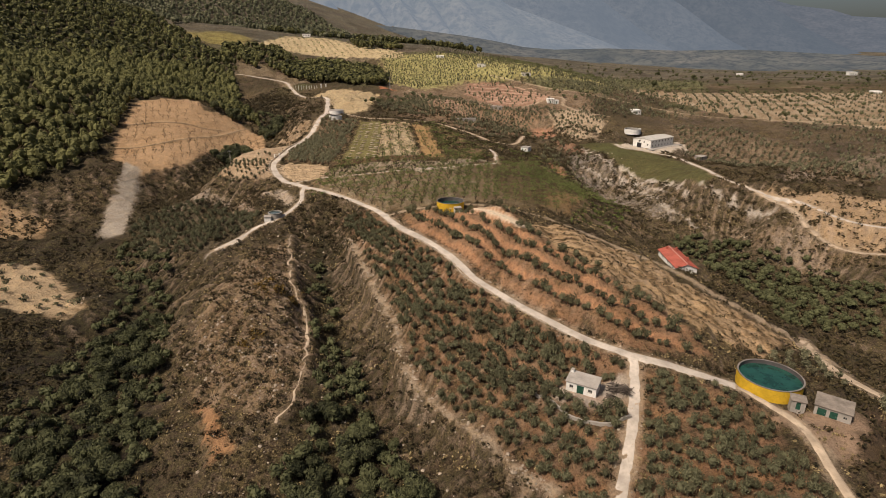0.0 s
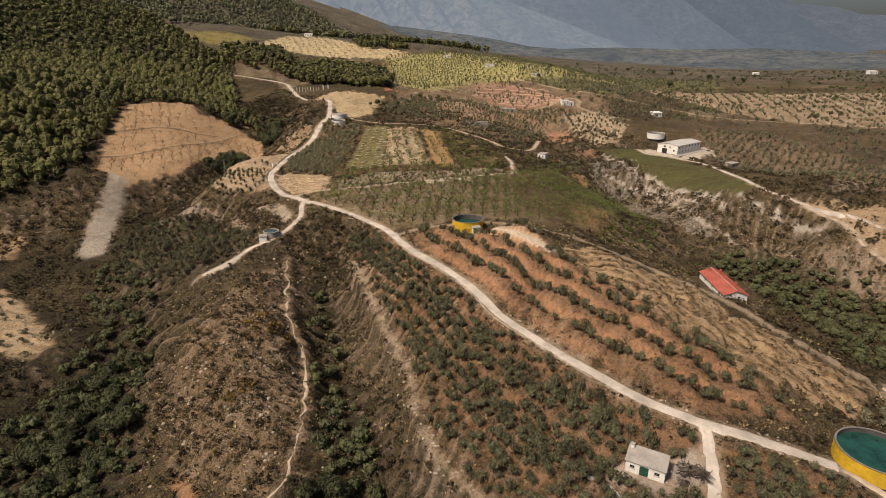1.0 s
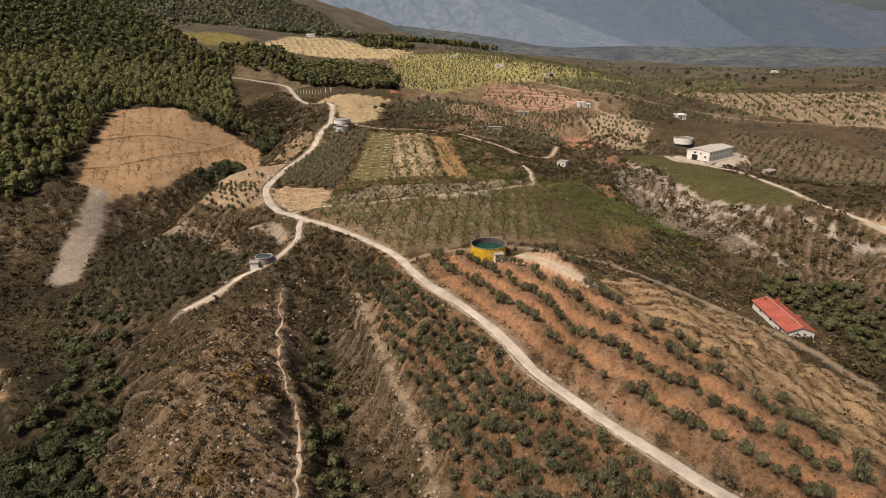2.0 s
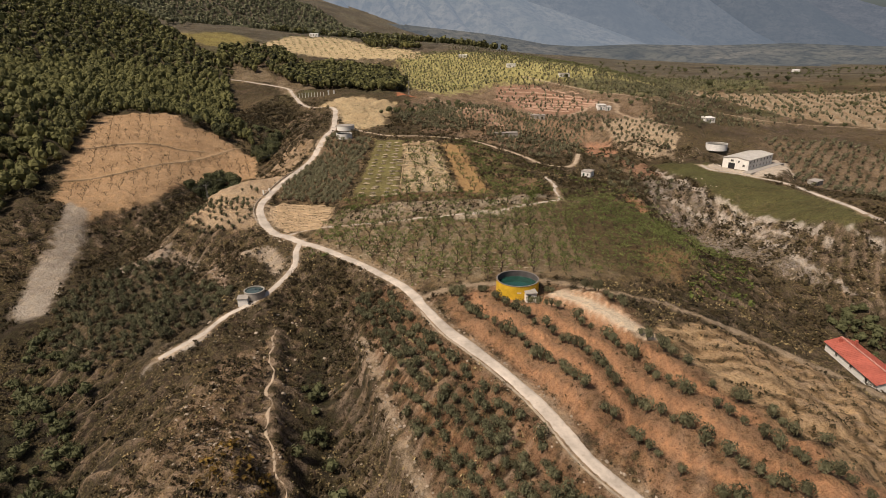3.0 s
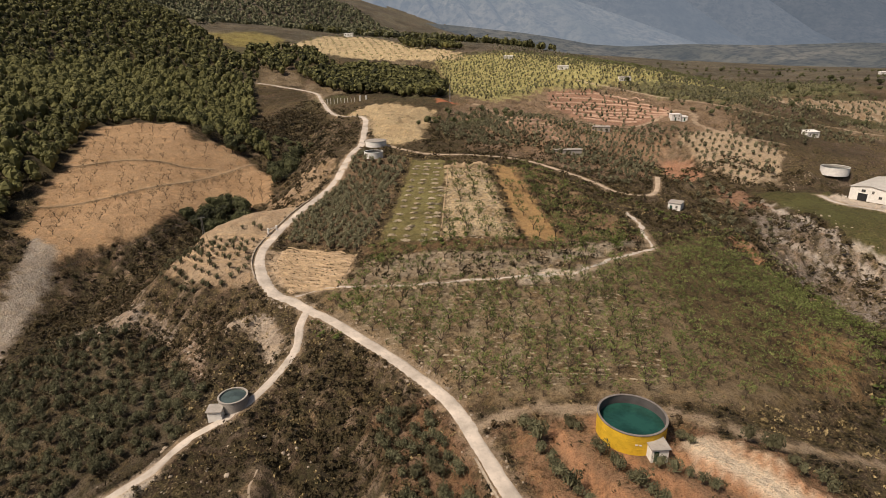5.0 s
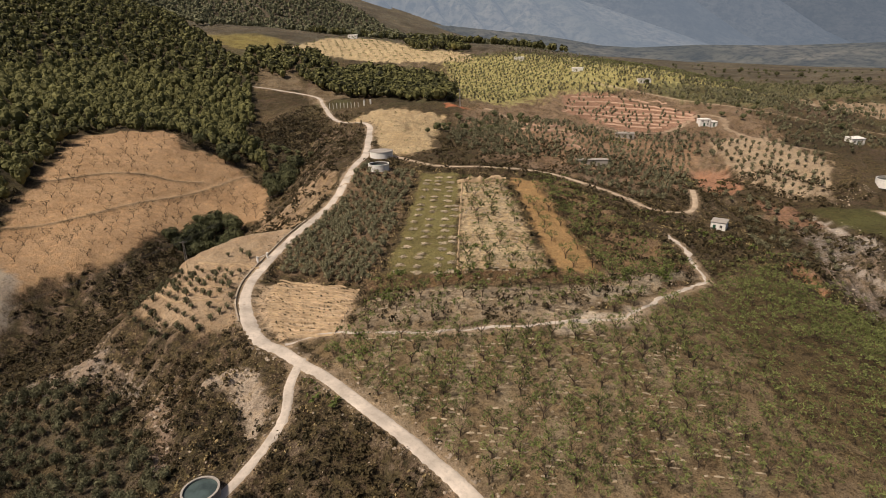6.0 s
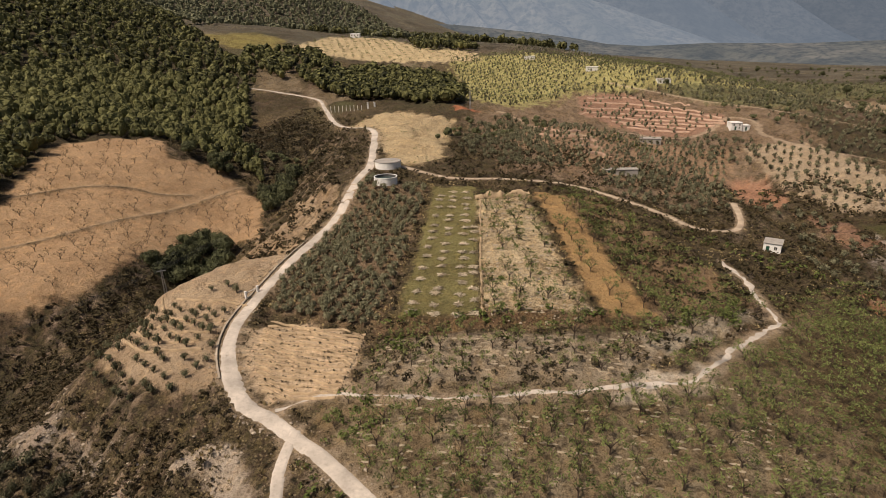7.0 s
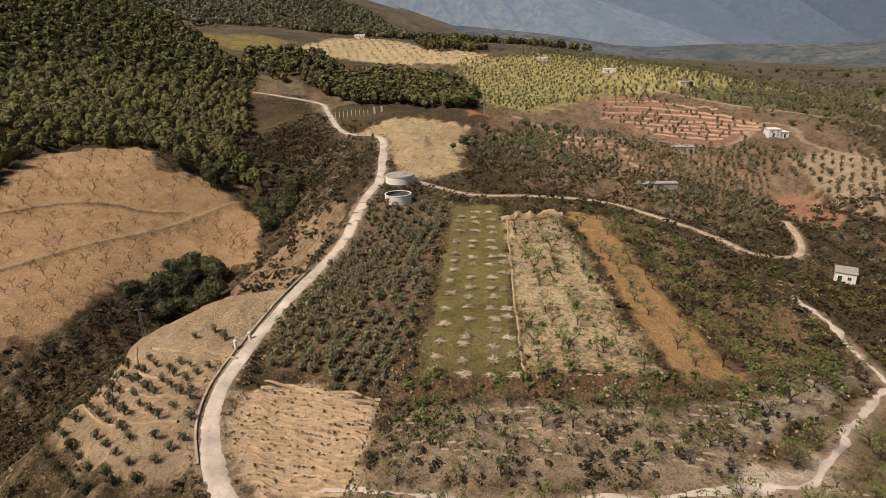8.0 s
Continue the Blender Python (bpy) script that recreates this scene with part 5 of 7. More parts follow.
stuff("green_bushes", SHRUBS, np.vstack([random_spots(o, e, 56 + k, 0, c, 12) for k, (o, e, c) in enumerate((([(-62, 250), (-50, 254), (-50, 246), (-58, 243)], 5, 0.3), ([(-66, 244), (-58, 240), (-50, 231), (-54, 230), (-62, 237)], 4, 0.2), ([(-54, 275), (-46, 276), (-50, 262), (-56, 262)], 4, 0.2), ([(-56, 271), (-30, 271), (0, 271.5), (22, 276), (22, 279), (0, 274.5), (-30, 274), (-56, 274)], 5, 0.4),
      ([(50, 215), (75, 222), (95, 262), (84, 296), (64, 300), (66, 240)], 7, 0.6), ([(-40, 272), (20, 278), (24, 290), (0, 276), (-36, 275)], 6, 0.5), ([(-10, 345), (30, 335), (60, 320), (70, 300), (30, 320)], 9, 0.6), ([(0, 440), (50, 425), (70, 400), (76, 380), (60, 420), (30, 450)], 10, 0.5))) ]), 0.9, 2.2, GREEN, "fresh green bushes along the field edges", "bushes", 19)

tuft_land = random_spots([(-62, 60), (110, 60), (110, 200), (80, 300), (60, 350), (-60, 360), (-90, 300), (-80, 240), (-78, 150)], 1.7, 91, 0, 0.8, 7)
dry = ripple(tuft_land[:, 0], tuft_land[:, 1], 24, 92) > 0
for name in ("ridge_slope", "tank_yard", "pale_ramp", "vine_terrace", "tan_platform", "knoll_banks", "grass_strip", "stubble_strip", "orange_strip", "house_yard", "lane_end", "upper_orchard", "orchard"):
    tuft_land, dry = (lambda ok: (tuft_land[ok], dry[ok]))(inside(tuft_land[:, 0], tuft_land[:, 1], FIELDS[name][0]) < 0)
TUFTS = [leaves(np.random.RandomState(k + 300), [(0, 0, 0.12, 0.45, 0.3)], 5, 0.26, 0.0, 0.1) for k in range(5)]
stuff("grass_tufts", TUFTS, tuft_land[dry], 0.5, 1.3, STRAW, "dry straw-coloured grass tufts on the slopes", "grass", 23)
stuff("grass_tufts", TUFTS, tuft_land[~dry], 0.5, 1.3, SHRUB, "dull green grass tufts on the slopes", "grass", 24)

stuff("row_weeds", SHRUBS_FAR, row_spots(FIELDS["orchard"][0], 0.8, 4.3, 84, 131, 0.3, miss=0.85), 0.3, 0.6, ALMOND, "green weeds along the orchard rows", "weeds", 26)
stuff("terrace_rows", SHRUBS_FAR, row_spots(FIELDS["east_terrace"][0], 0.9, 4.4, -28, 161, 0.25, miss=0.3), 0.45, 0.8, SHRUB, "rows of low dry stubs on the tan terrace", "stubs", 38)
stuff("gorse", SHRUBS, np.vstack([random_spots([(-58, 148), (-46, 150), (-45, 160), (-56, 160)], 2.5, 132), random_spots([(-56, 128), (-50, 128), (-49, 134), (-55, 135)], 3, 133)]), 1.0, 1.9, leafy("gorse_leaves", (0.09, 0.055, 0.012), (0.20, 0.125, 0.03)), "rusty orange gorse bushes on the spur", "bushes", 27)
plant_trees("field_bush", [(limb((0, 0, -0.3), (0, 0, 0.5), 0.08, 0.05, 4), shrub(k + 70, 40, 0.2)) for k in range(3)], row_spots(FIELDS["west_field"][0], 4.5, 5.0, 40, 134, 0.9, 1.5, 0.25), 1.1, 1.7, OLIVE, "round olive bush on tan soil", "bushes on the tan field", 28)
plain_trees = np.array([(255, 835), (275, 790), (300, 790), (330, 745), (339, 741), (345, 712), (353, 704), (240, 640), (520, 690), (180, 690)], float)
plant_trees("broadleaf_tree", BROADS[:3], plain_trees, 0.85, 1.3, BROAD, "large round dark tree alone on the plain", "lone trees on the plain", 29)



def furrows(outline, gap, turn, seed, share, wide=0.24):
    """Broken ridges of pale turned soil across a field."""
    p, a, rng = np.array(outline, float), radians(turn), np.random.RandomState(seed)
    c, r = p.mean(0), np.abs(p - p.mean(0)).max() * 1.5
    rows = []
    for w in np.arange(-r, r, gap):
        u = -r
        while u < r:
            long = rng.uniform(0.35, 1.5)
            if rng.rand() < share:
                rows.append((u, w + rng.randn() * 0.16, long, wide * rng.uniform(0.5, 1.4), rng.uniform(-0.05, 0.05)))
            u += long + rng.uniform(0.15, 0.9)
    rows = np.array(rows)
    mid = rows[:, 0] + rows[:, 2] / 2
    x, y = c[0] + mid * np.cos(a) - rows[:, 1] * np.sin(a), c[1] + mid * np.sin(a) + rows[:, 1] * np.cos(a)
    ok = (inside(x, y, outline) > 1.2) & (ripple(x, y, 11, seed) > -0.35)
    rows, n = rows[ok], int(ok.sum())
    u = np.stack([rows[:, 0], rows[:, 0] + rows[:, 2] * 0.5, rows[:, 0] + rows[:, 2]], 1)[:, :, None]
    v = rows[:, 1, None, None] + rows[:, 3, None, None] * np.array([-1.0, 0.1, 1.0])[None, None] + (rows[:, 4, None] * np.array([-1, 0.5, 1]))[:, :, None] * rows[:, 2, None, None]
    u = u + 0 * v
    x, y = c[0] + u * np.cos(a) - v * np.sin(a), c[1] + u * np.sin(a) + v * np.cos(a)
    z = ground_at(x.ravel(), y.ravel()).reshape(x.shape) + np.array([[-0.06, 0.08, -0.06], [-0.02, 0.22, -0.02], [-0.06, 0.08, -0.06]])[None]
    f = (grid_faces(3, 3)[None] + (np.arange(n) * 9)[:, None, None]).reshape(-1, 4)
    return tagged(new("furrows", mesh_from("furrows", np.stack([x, y, z], 3).reshape(-1, 3), f, TILLED)), "pale broken furrows of turned soil between the trees", "soil", kind="stuff")


TILLED = plain("turned_soil", (0.37, 0.305, 0.215), 0.95, 0.35, 0.25, 1.3, bump=0.1)
furrows([(-60, 250), (-50, 252), (-12, 248.5), (8, 256), (16, 240), (14, 214), (-20, 213), (-28, 217), (-50, 236)], 1.35, -6, 64, 0.5, 0.19)
furrows([(-55, 256), (-12, 254), (26, 286), (23, 288), (-10, 268), (-54, 269)], 1.3, -6, 65, 0.6, 0.2)
furrows(FIELDS["stubble_strip"][0], 1.6, 4, 66, 0.35, 0.3)


# ---- buildings, tanks and other things ----
def part(name, bm, material, parent, label=""):
    """One mesh object under a thing or under a part."""
    me = bpy.data.meshes.new(name)
    bmesh.ops.recalc_face_normals(bm, faces=bm.faces)
    bm.to_mesh(me)
    bm.free()
    me.materials.append(material)
    ob = new(name, me)
    ob.parent = parent
    return tagged(ob, label)


def block(bm, x0, x1, y0, y1, z0, z1, dz=(0, 0, 0, 0)):
    """A box; dz lifts the four top corners (x0 y0, x1 y0, x1 y1, x0 y1), for sloping tops."""
    low = [bm.verts.new(p) for p in ((x0, y0, z0), (x1, y0, z0), (x1, y1, z0), (x0, y1, z0))]
    top = [bm.verts.new((p[0], p[1], z1 + d)) for p, d in zip(((x0, y0), (x1, y0), (x1, y1), (x0, y1)), dz)]
    for f in (low[::-1], top, *[[low[k], low[(k + 1) % 4], top[(k + 1) % 4], top[k]] for k in range(4)]):
        bm.faces.new(f)
    return bm


def slab(corners, thick):
    """A slab from the corners of its underside."""
    bm = bmesh.new()
    low, top = [bm.verts.new(c) for c in corners], [bm.verts.new((c[0], c[1], c[2] + thick)) for c in corners]
    n = len(corners)
    for f in (low[::-1], top, *[[low[k], low[(k + 1) % n], top[(k + 1) % n], top[k]] for k in range(n)]):
        bm.faces.new(f)
    bmesh.ops.bevel(bm, geom=bm.edges[:], offset=min(0.03, thick * 0.3), segments=1, affect="EDGES")
    return bm


def wall_mesh(length, high, thick, holes, end=None):
    """A wall along x from 0 to length, its outer face at y = 0, with holes (x0, x1, z0, z1) that go through. end: height at its far end."""
    end = high if end is None else end
    xs = sorted({0, length, *[h[0] for h in holes], *[h[1] for h in holes]})
    zs = sorted({-1.2, min(high, end), *[h[2] for h in holes], *[h[3] for h in holes]})
    bm = bmesh.new()
    for a, b in zip(xs, xs[1:]):
        for c, d in zip(zs, zs[1:]):
            if not any(h[0] <= (a + b) / 2 <= h[1] and h[2] <= (c + d) / 2 <= h[3] for h in holes):
                block(bm, a, b, 0, thick, c, d)
    if end != high:
        tri = [bm.verts.new(p) for p in ((0, 0, min(high, end)), (length, 0, min(high, end)), (0 if high > end else length, 0, max(high, end)))]
        back = [bm.verts.new((v.co.x, thick, v.co.z)) for v in tri]
        for f in (tri, back[::-1], *[[tri[k], back[k], back[(k + 1) % 3], tri[(k + 1) % 3]] for k in range(3)]):
            bm.faces.new(f)
    bmesh.ops.remove_doubles(bm, verts=bm.verts, dist=0.0005)
    return bm


def put_at(ob, x, y, z, turn=0.0):
    ob.matrix_basis = pose(x, y, z, 0, 0, turn)
    return ob


def window(parent, x, y, z, wide, high, turn=0.0, name="window"):
    """A dark pane in a recessed frame with a sill."""
    w = part(name, block(bmesh.new(), -wide / 2, wide / 2, 0.10, 0.14, 0, high), DARK, parent, "dark glazed window")
    w.matrix_basis = pose(x, y, z, 0, 0, turn)
    bm = bmesh.new()
    for box in ((-wide / 2, -wide / 2 + 0.07, 0, high), (wide / 2 - 0.07, wide / 2, 0, high), (-0.03, 0.03, 0.07, high - 0.07), (-wide / 2 + 0.07, wide / 2 - 0.07, 0, 0.07), (-wide / 2 + 0.07, wide / 2 - 0.07, high - 0.07, high)):
        block(bm, box[0], box[1], 0.06, 0.098, box[2], box[3])
    part("frame", bm, CONCRETE, w)
    part("sill", block(bmesh.new(), -wide / 2 - 0.08, wide / 2 + 0.08, -0.07, 0.06, -0.09, -0.003), CONCRETE, w)
    return w


def build_house(x, y, z, turn, long, deep, front, back, paint, roof_paint, label, group="", holes=(), doors=(), chimney=False, sides=(), back_holes=()):
    """A one-room house with a lean-to roof: front wall along its x axis. holes: windows (x, sill, width, height); doors: (x, width, height)."""
    home = put_at(tagged(new("house"), label, "house", group), x, y, z, turn)
    cut = [(h[0] - h[2] / 2, h[0] + h[2] / 2, h[1], h[1] + h[3]) for h in holes] + [(d[0] - d[1] / 2, d[0] + d[1] / 2, -0.05, d[2]) for d in doors]
    part("front_wall", wall_mesh(long, front, 0.25, cut), paint, home)
    side = part("side_wall", wall_mesh(deep - 0.5, front, 0.25, [], back), paint, home)
    side.matrix_basis = pose(0.25, 0.25, 0, 0, 0, 90)
    cut = [(h[0] - h[2] / 2, h[0] + h[2] / 2, h[1], h[1] + h[3]) for h in sides]
    side = part("side_wall", wall_mesh(deep - 0.5, front, 0.25, cut, back), paint, home)
    side.matrix_basis = pose(long, 0.25, 0, 0, 0, 90)
    rear = part("rear_wall", wall_mesh(long, back, 0.25, []), paint, home)
    rear.matrix_basis = pose(0, deep - 0.25, 0)
    rise = (back - front) / deep
    part("roof", slab([(-0.2, -0.25, front - 0.25 * rise), (long + 0.2, -0.25, front - 0.25 * rise), (long + 0.2, deep + 0.15, back + 0.15 * rise), (-0.2, deep + 0.15, back + 0.15 * rise)], 0.16), roof_paint, home)
    for h in holes:
        window(home, h[0], 0, h[1], h[2], h[3])
    for h in sides:
        window(home, long, 0.25 + h[0], h[1], h[2], h[3], 90)
    for d in doors:
        leaf = part("door", block(bmesh.new(), d[0] - d[1] / 2, d[0] + d[1] / 2, 0.08, 0.14, 0, d[2]), DOOR, home, "green painted door")
        part("handle", block(bmesh.new(), d[0] + d[1] * 0.3, d[0] + d[1] * 0.3 + 0.12, 0.02, 0.08, 1.0, 1.06), STEEL, leaf)
    if chimney:
        pipe = part("chimney", block(bmesh.new(), 0.15, 0.75, deep - 0.85, deep - 0.25, back - 0.1, back + 0.75), paint, home)
        part("chimney_cap", block(bmesh.new(), 0.08, 0.82, deep - 0.92, deep - 0.18, back + 0.75, back + 0.85), CONCRETE, pipe)
    return home


def ring(bm, r0, r1, z0, z1, sides=64):
    """A ring wall with thickness."""
    t = np.linspace(0, 2 * np.pi, sides, endpoint=False)
    loops = [[bm.verts.new((r * math.cos(a), r * math.sin(a), z)) for a in t] for r, z in ((r1, z0), (r1, z1), (r0, z1), (r0, z0))]
    for a, b in zip(loops, loops[1:] + loops[:1]):
        for k in range(sides):
            bm.faces.new((a[k], a[(k + 1) % sides], b[(k + 1) % sides], b[k]))
    return bm


def disc(r, z, sides=64):
    bm = bmesh.new()
    bm.faces.new([bm.verts.new((r * math.cos(a), r * math.sin(a), z)) for a in np.linspace(0, 2 * np.pi, sides, endpoint=False)])
    return bm


def build_tank(x, y, z, radius, high, drop, wall, lining, water, label, seams=0, rim_paint=None):
    """An open round water tank: wall, rim, lining, water and wall seams."""
    tank = put_at(tagged(new("water_tank"), label, "water tank"), x, y, z)
    outer = part("wall", ring(bmesh.new(), radius - 0.12, radius, -1.0, high), wall, tank)
    part("lining", ring(bmesh.new(), radius - 0.20, radius - 0.125, -0.2, high - 0.05), lining, tank, "dark rubber lining" if lining is LINER else "")
    part("rim", ring(bmesh.new(), radius - 0.26, radius + 0.08, high + 0.003, high + 0.12), rim_paint or lining, tank)
    part("water", disc(radius - 0.205, high - drop), water, tank, "still greenish water" if water is WATER else "still grey water")
    for k in range(seams):
        a = 2 * math.pi * k / seams
        strip = part("seam", block(bmesh.new(), -0.03, 0.03, -0.012, 0.012, -0.8, high - 0.05), wall, outer)
        strip.matrix_basis = pose((radius + 0.01) * math.cos(a), (radius + 0.01) * math.sin(a), 0, 0, 0, math.degrees(a) + 90)
    for z_hoop in (high * 0.33, high * 0.66) if seams else ():
        part("hoop", ring(bmesh.new(), radius + 0.003, radius + 0.03, z_hoop, z_hoop + 0.06), wall, outer)
    return tank


RIM = plain("weathered_rim", (0.21, 0.185, 0.165), 0.9, 0.3, 0.8, 4.0, bump=0.02)
big = build_tank(73.4, 104.2, 8.6, 6.6, 3.3, 0.95, YELLOW, LINER, WATER, "large round yellow water tank full of green water", 20, RIM)
knoll_tank = build_tank(2.8, 201.2, 22.9, 5.25, 3.6, 1.5, YELLOW, LINER, WATER, "round yellow water tank on the knoll", 16, RIM)
for k, dx in enumerate((-0.45, 0.1)):    # a small white mark of two shapes on the wall
    a = radians(-92)
    sign = part("mark", block(bmesh.new(), dx, dx + 0.4, -0.01, 0.01, 1.9, 2.15), WHITE, knoll_tank, "small white mark")
    sign.matrix_basis = pose(5.29 * math.cos(a), 5.29 * math.sin(a), 0, 0, 0, -2)
build_tank(-69.0, 213.4, 16.9, 2.75, 1.15, 0.2, CONCRETE, CONCRETE, POND, "round grey concrete pool beside the lane", rim_paint=CONCRETE)
build_tank(-67.4, 346.0, 40.4, 3.8, 2.6, 0.7, WHITE, LINER, POND, "open round white concrete cistern among olives", rim_paint=WHITE)
build_tank(129.5, 374.0, float(ground_at(129.5, 374.0)[0]) - 0.2, 5.4, 2.3, 0.8, WHITE, CONCRETE, POND, "round pale concrete tank behind the farm", rim_paint=WHITE)

drum = put_at(tagged(new("cistern"), "round covered concrete cistern at the road fork", "cistern"), -70.2, 365.0, 42.0)
part("wall", ring(bmesh.new(), 4.3, 4.6, -1.0, 2.6), WHITE, drum)
part("roof", bmesh.ops.create_cone(b := bmesh.new(), cap_ends=True, segments=64, radius1=4.75, radius2=4.6, depth=0.25, matrix=Matrix.Translation((0, 0, 2.73))) and b, CONCRETE, drum, "flat pale concrete cover")
part("hatch", block(bmesh.new(), 1.2, 2.2, -0.5, 0.5, 2.87, 3.1), STEEL, drum)

build_house(27.2, 102.1, 9.3, -29, 6.6, 3.8, 2.35, 2.9, WHITE, CONCRETE, "small whitewashed house with a green door", holes=[(1.15, 0.95, 0.85, 0.7), (5.3, 0.95, 0.9, 0.7)], doors=[(3.15, 1.5, 1.95)], chimney=True)
build_house(75.8, 92.6, 10.0, -38, 6.2, 4.4, 2.5, 3.0, CONCRETE, OLD_ROOF, "grey concrete shed with green doors beside the tank", holes=[(5.2, 1.1, 0.7, 0.6)], doors=[(1.3, 1.5, 2.0), (3.3, 1.3, 2.0)])
build_house(72.2, 94.4, 10.2, -25, 2.6, 2.4, 2.0, 2.1, CONCRETE, OLD_ROOF, "low grey concrete pump house by the tank", doors=[(1.3, 0.8, 1.7)])
build_house(4.2, 194.6, 23.0, 8, 2.6, 2.4, 2.3, 2.35, WHITE, CONCRETE, "small pale pump house against the yellow tank", doors=[(0.8, 0.8, 1.9)], sides=[(1.0, 1.0, 0.6, 0.6)])
build_house(-72.2, 209.0, 16.0, 8, 2.6, 2.0, 1.3, 1.5, WHITE, CONCRETE, "small whitewashed hut below the round pool")
build_house(48.0, 334.2, 22.8, -30, 4.6, 5.6, 2.9, 2.9, WHITE, CONCRETE, "flat-roofed white hut beside the lane", holes=[(3.2, 1.1, 0.8, 0.9)], doors=[(1.2, 0.9, 2.0)], sides=[(2.4, 1.1, 0.9, 0.9)])
build_house(150.0, 437.0, float(ground_at(153, 439)[0]), 12, 7.0, 4.8, 2.8, 3.4, WHITE, WHITE, "white country house among olive trees", holes=[(1.5, 1.0, 0.9, 1.0), (5.5, 1.0, 0.9, 1.0)], doors=[(3.5, 1.0, 2.0)])
build_house(88.0, 468.0, 41.0, 5, 5.6, 5.0, 3.6, 3.8, WHITE, WHITE, "white two-storey house beside the track", holes=[(1.3, 2.3, 0.7, 0.8), (4.2, 2.3, 0.7, 0.8), (4.2, 0.8, 0.7, 0.8)], doors=[(2.2, 1.0, 1.9)])
build_house(94.2, 469.0, 40.6, 5, 3.4, 4.0, 2.6, 2.8, WHITE, WHITE, "low white annexe beside the white house", doors=[(1.6, 0.9, 2.0)])
build_house(38.0, 446.0, 37.6, -6, 9.5, 4.5, 2.6, 2.8, CONCRETE, CONCRETE, "long low grey shed in the valley", holes=[(1.6, 0.9, 1.0, 0.9), (4.4, 0.9, 1.0, 0.9), (7.4, 0.9, 1.0, 0.9)])
build_house(10.0, 385.0, 35.0, 4, 13.0, 3.0, 2.2, 2.3, CONCRETE, CONCRETE, "long low concrete store under a flat roof", doors=[(2.0, 1.0, 1.9)])
build_house(82.0, 588.0, 58.0, 0, 9.0, 6.0, 3.0, 3.8, WHITE, CONCRETE, "far white cottage with a grey roof", holes=[(2.0, 1.0, 1.0, 1.0), (7.0, 1.0, 1.0, 1.0)])
build_house(38.0, 629.0, 66.6, 0, 9.0, 5.0, 2.8, 3.0, WHITE, WHITE, "far low white building in a field")
build_house(-8.0, 687.0, 75.0, 0, 9.0, 5.0, 3.0, 3.4, WHITE, WHITE, "far white building on the bright field")
build_house(-202.0, 832.0, 103.0, 0, 11.0, 6.0, 3.0, 3.6, WHITE, WHITE, "far white farmhouse above the tan field", holes=[(2.0, 1.0, 1.2, 1.2), (5.5, 1.0, 1.2, 1.2), (9.0, 1.0, 1.2, 1.2)])
build_house(594.0, 828.0, float(ground_at(594, 828)[0]), 0, 12.0, 7.0, 4.2, 5.0, WHITE, WHITE, "far white farm building on the plain", holes=[(2.5, 1.2, 1.3, 1.4), (6.0, 1.2, 1.3, 1.4), (9.5, 1.2, 1.3, 1.4)])
build_house(440.0, 574.0, 42.0, -10, 9.0, 6.0, 3.0, 3.7, WHITE, WHITE, "far low white farmhouse on the plain", holes=[(2.4, 1.1, 1.1, 1.1), (6.6, 1.1, 1.1, 1.1)])
build_house(428.0, 822.0, float(ground_at(428, 822)[0]), 0, 8.0, 5.0, 2.6, 3.2, WHITE, WHITE, "far white shed on the plain")
build_house(158.0, 330.0, float(ground_at(160, 333)[0]) - 0.1, 35, 7.0, 4.0, 2.0, 2.2, CONCRETE, CONCRETE, "low grey store beside the farm lane", doors=[(2.0, 1.0, 1.9)])


SHEET = plain("pale_sheet_roof", (0.52, 0.50, 0.46), 0.7, 0.15, 0.3, 2.0, bump=0.01)


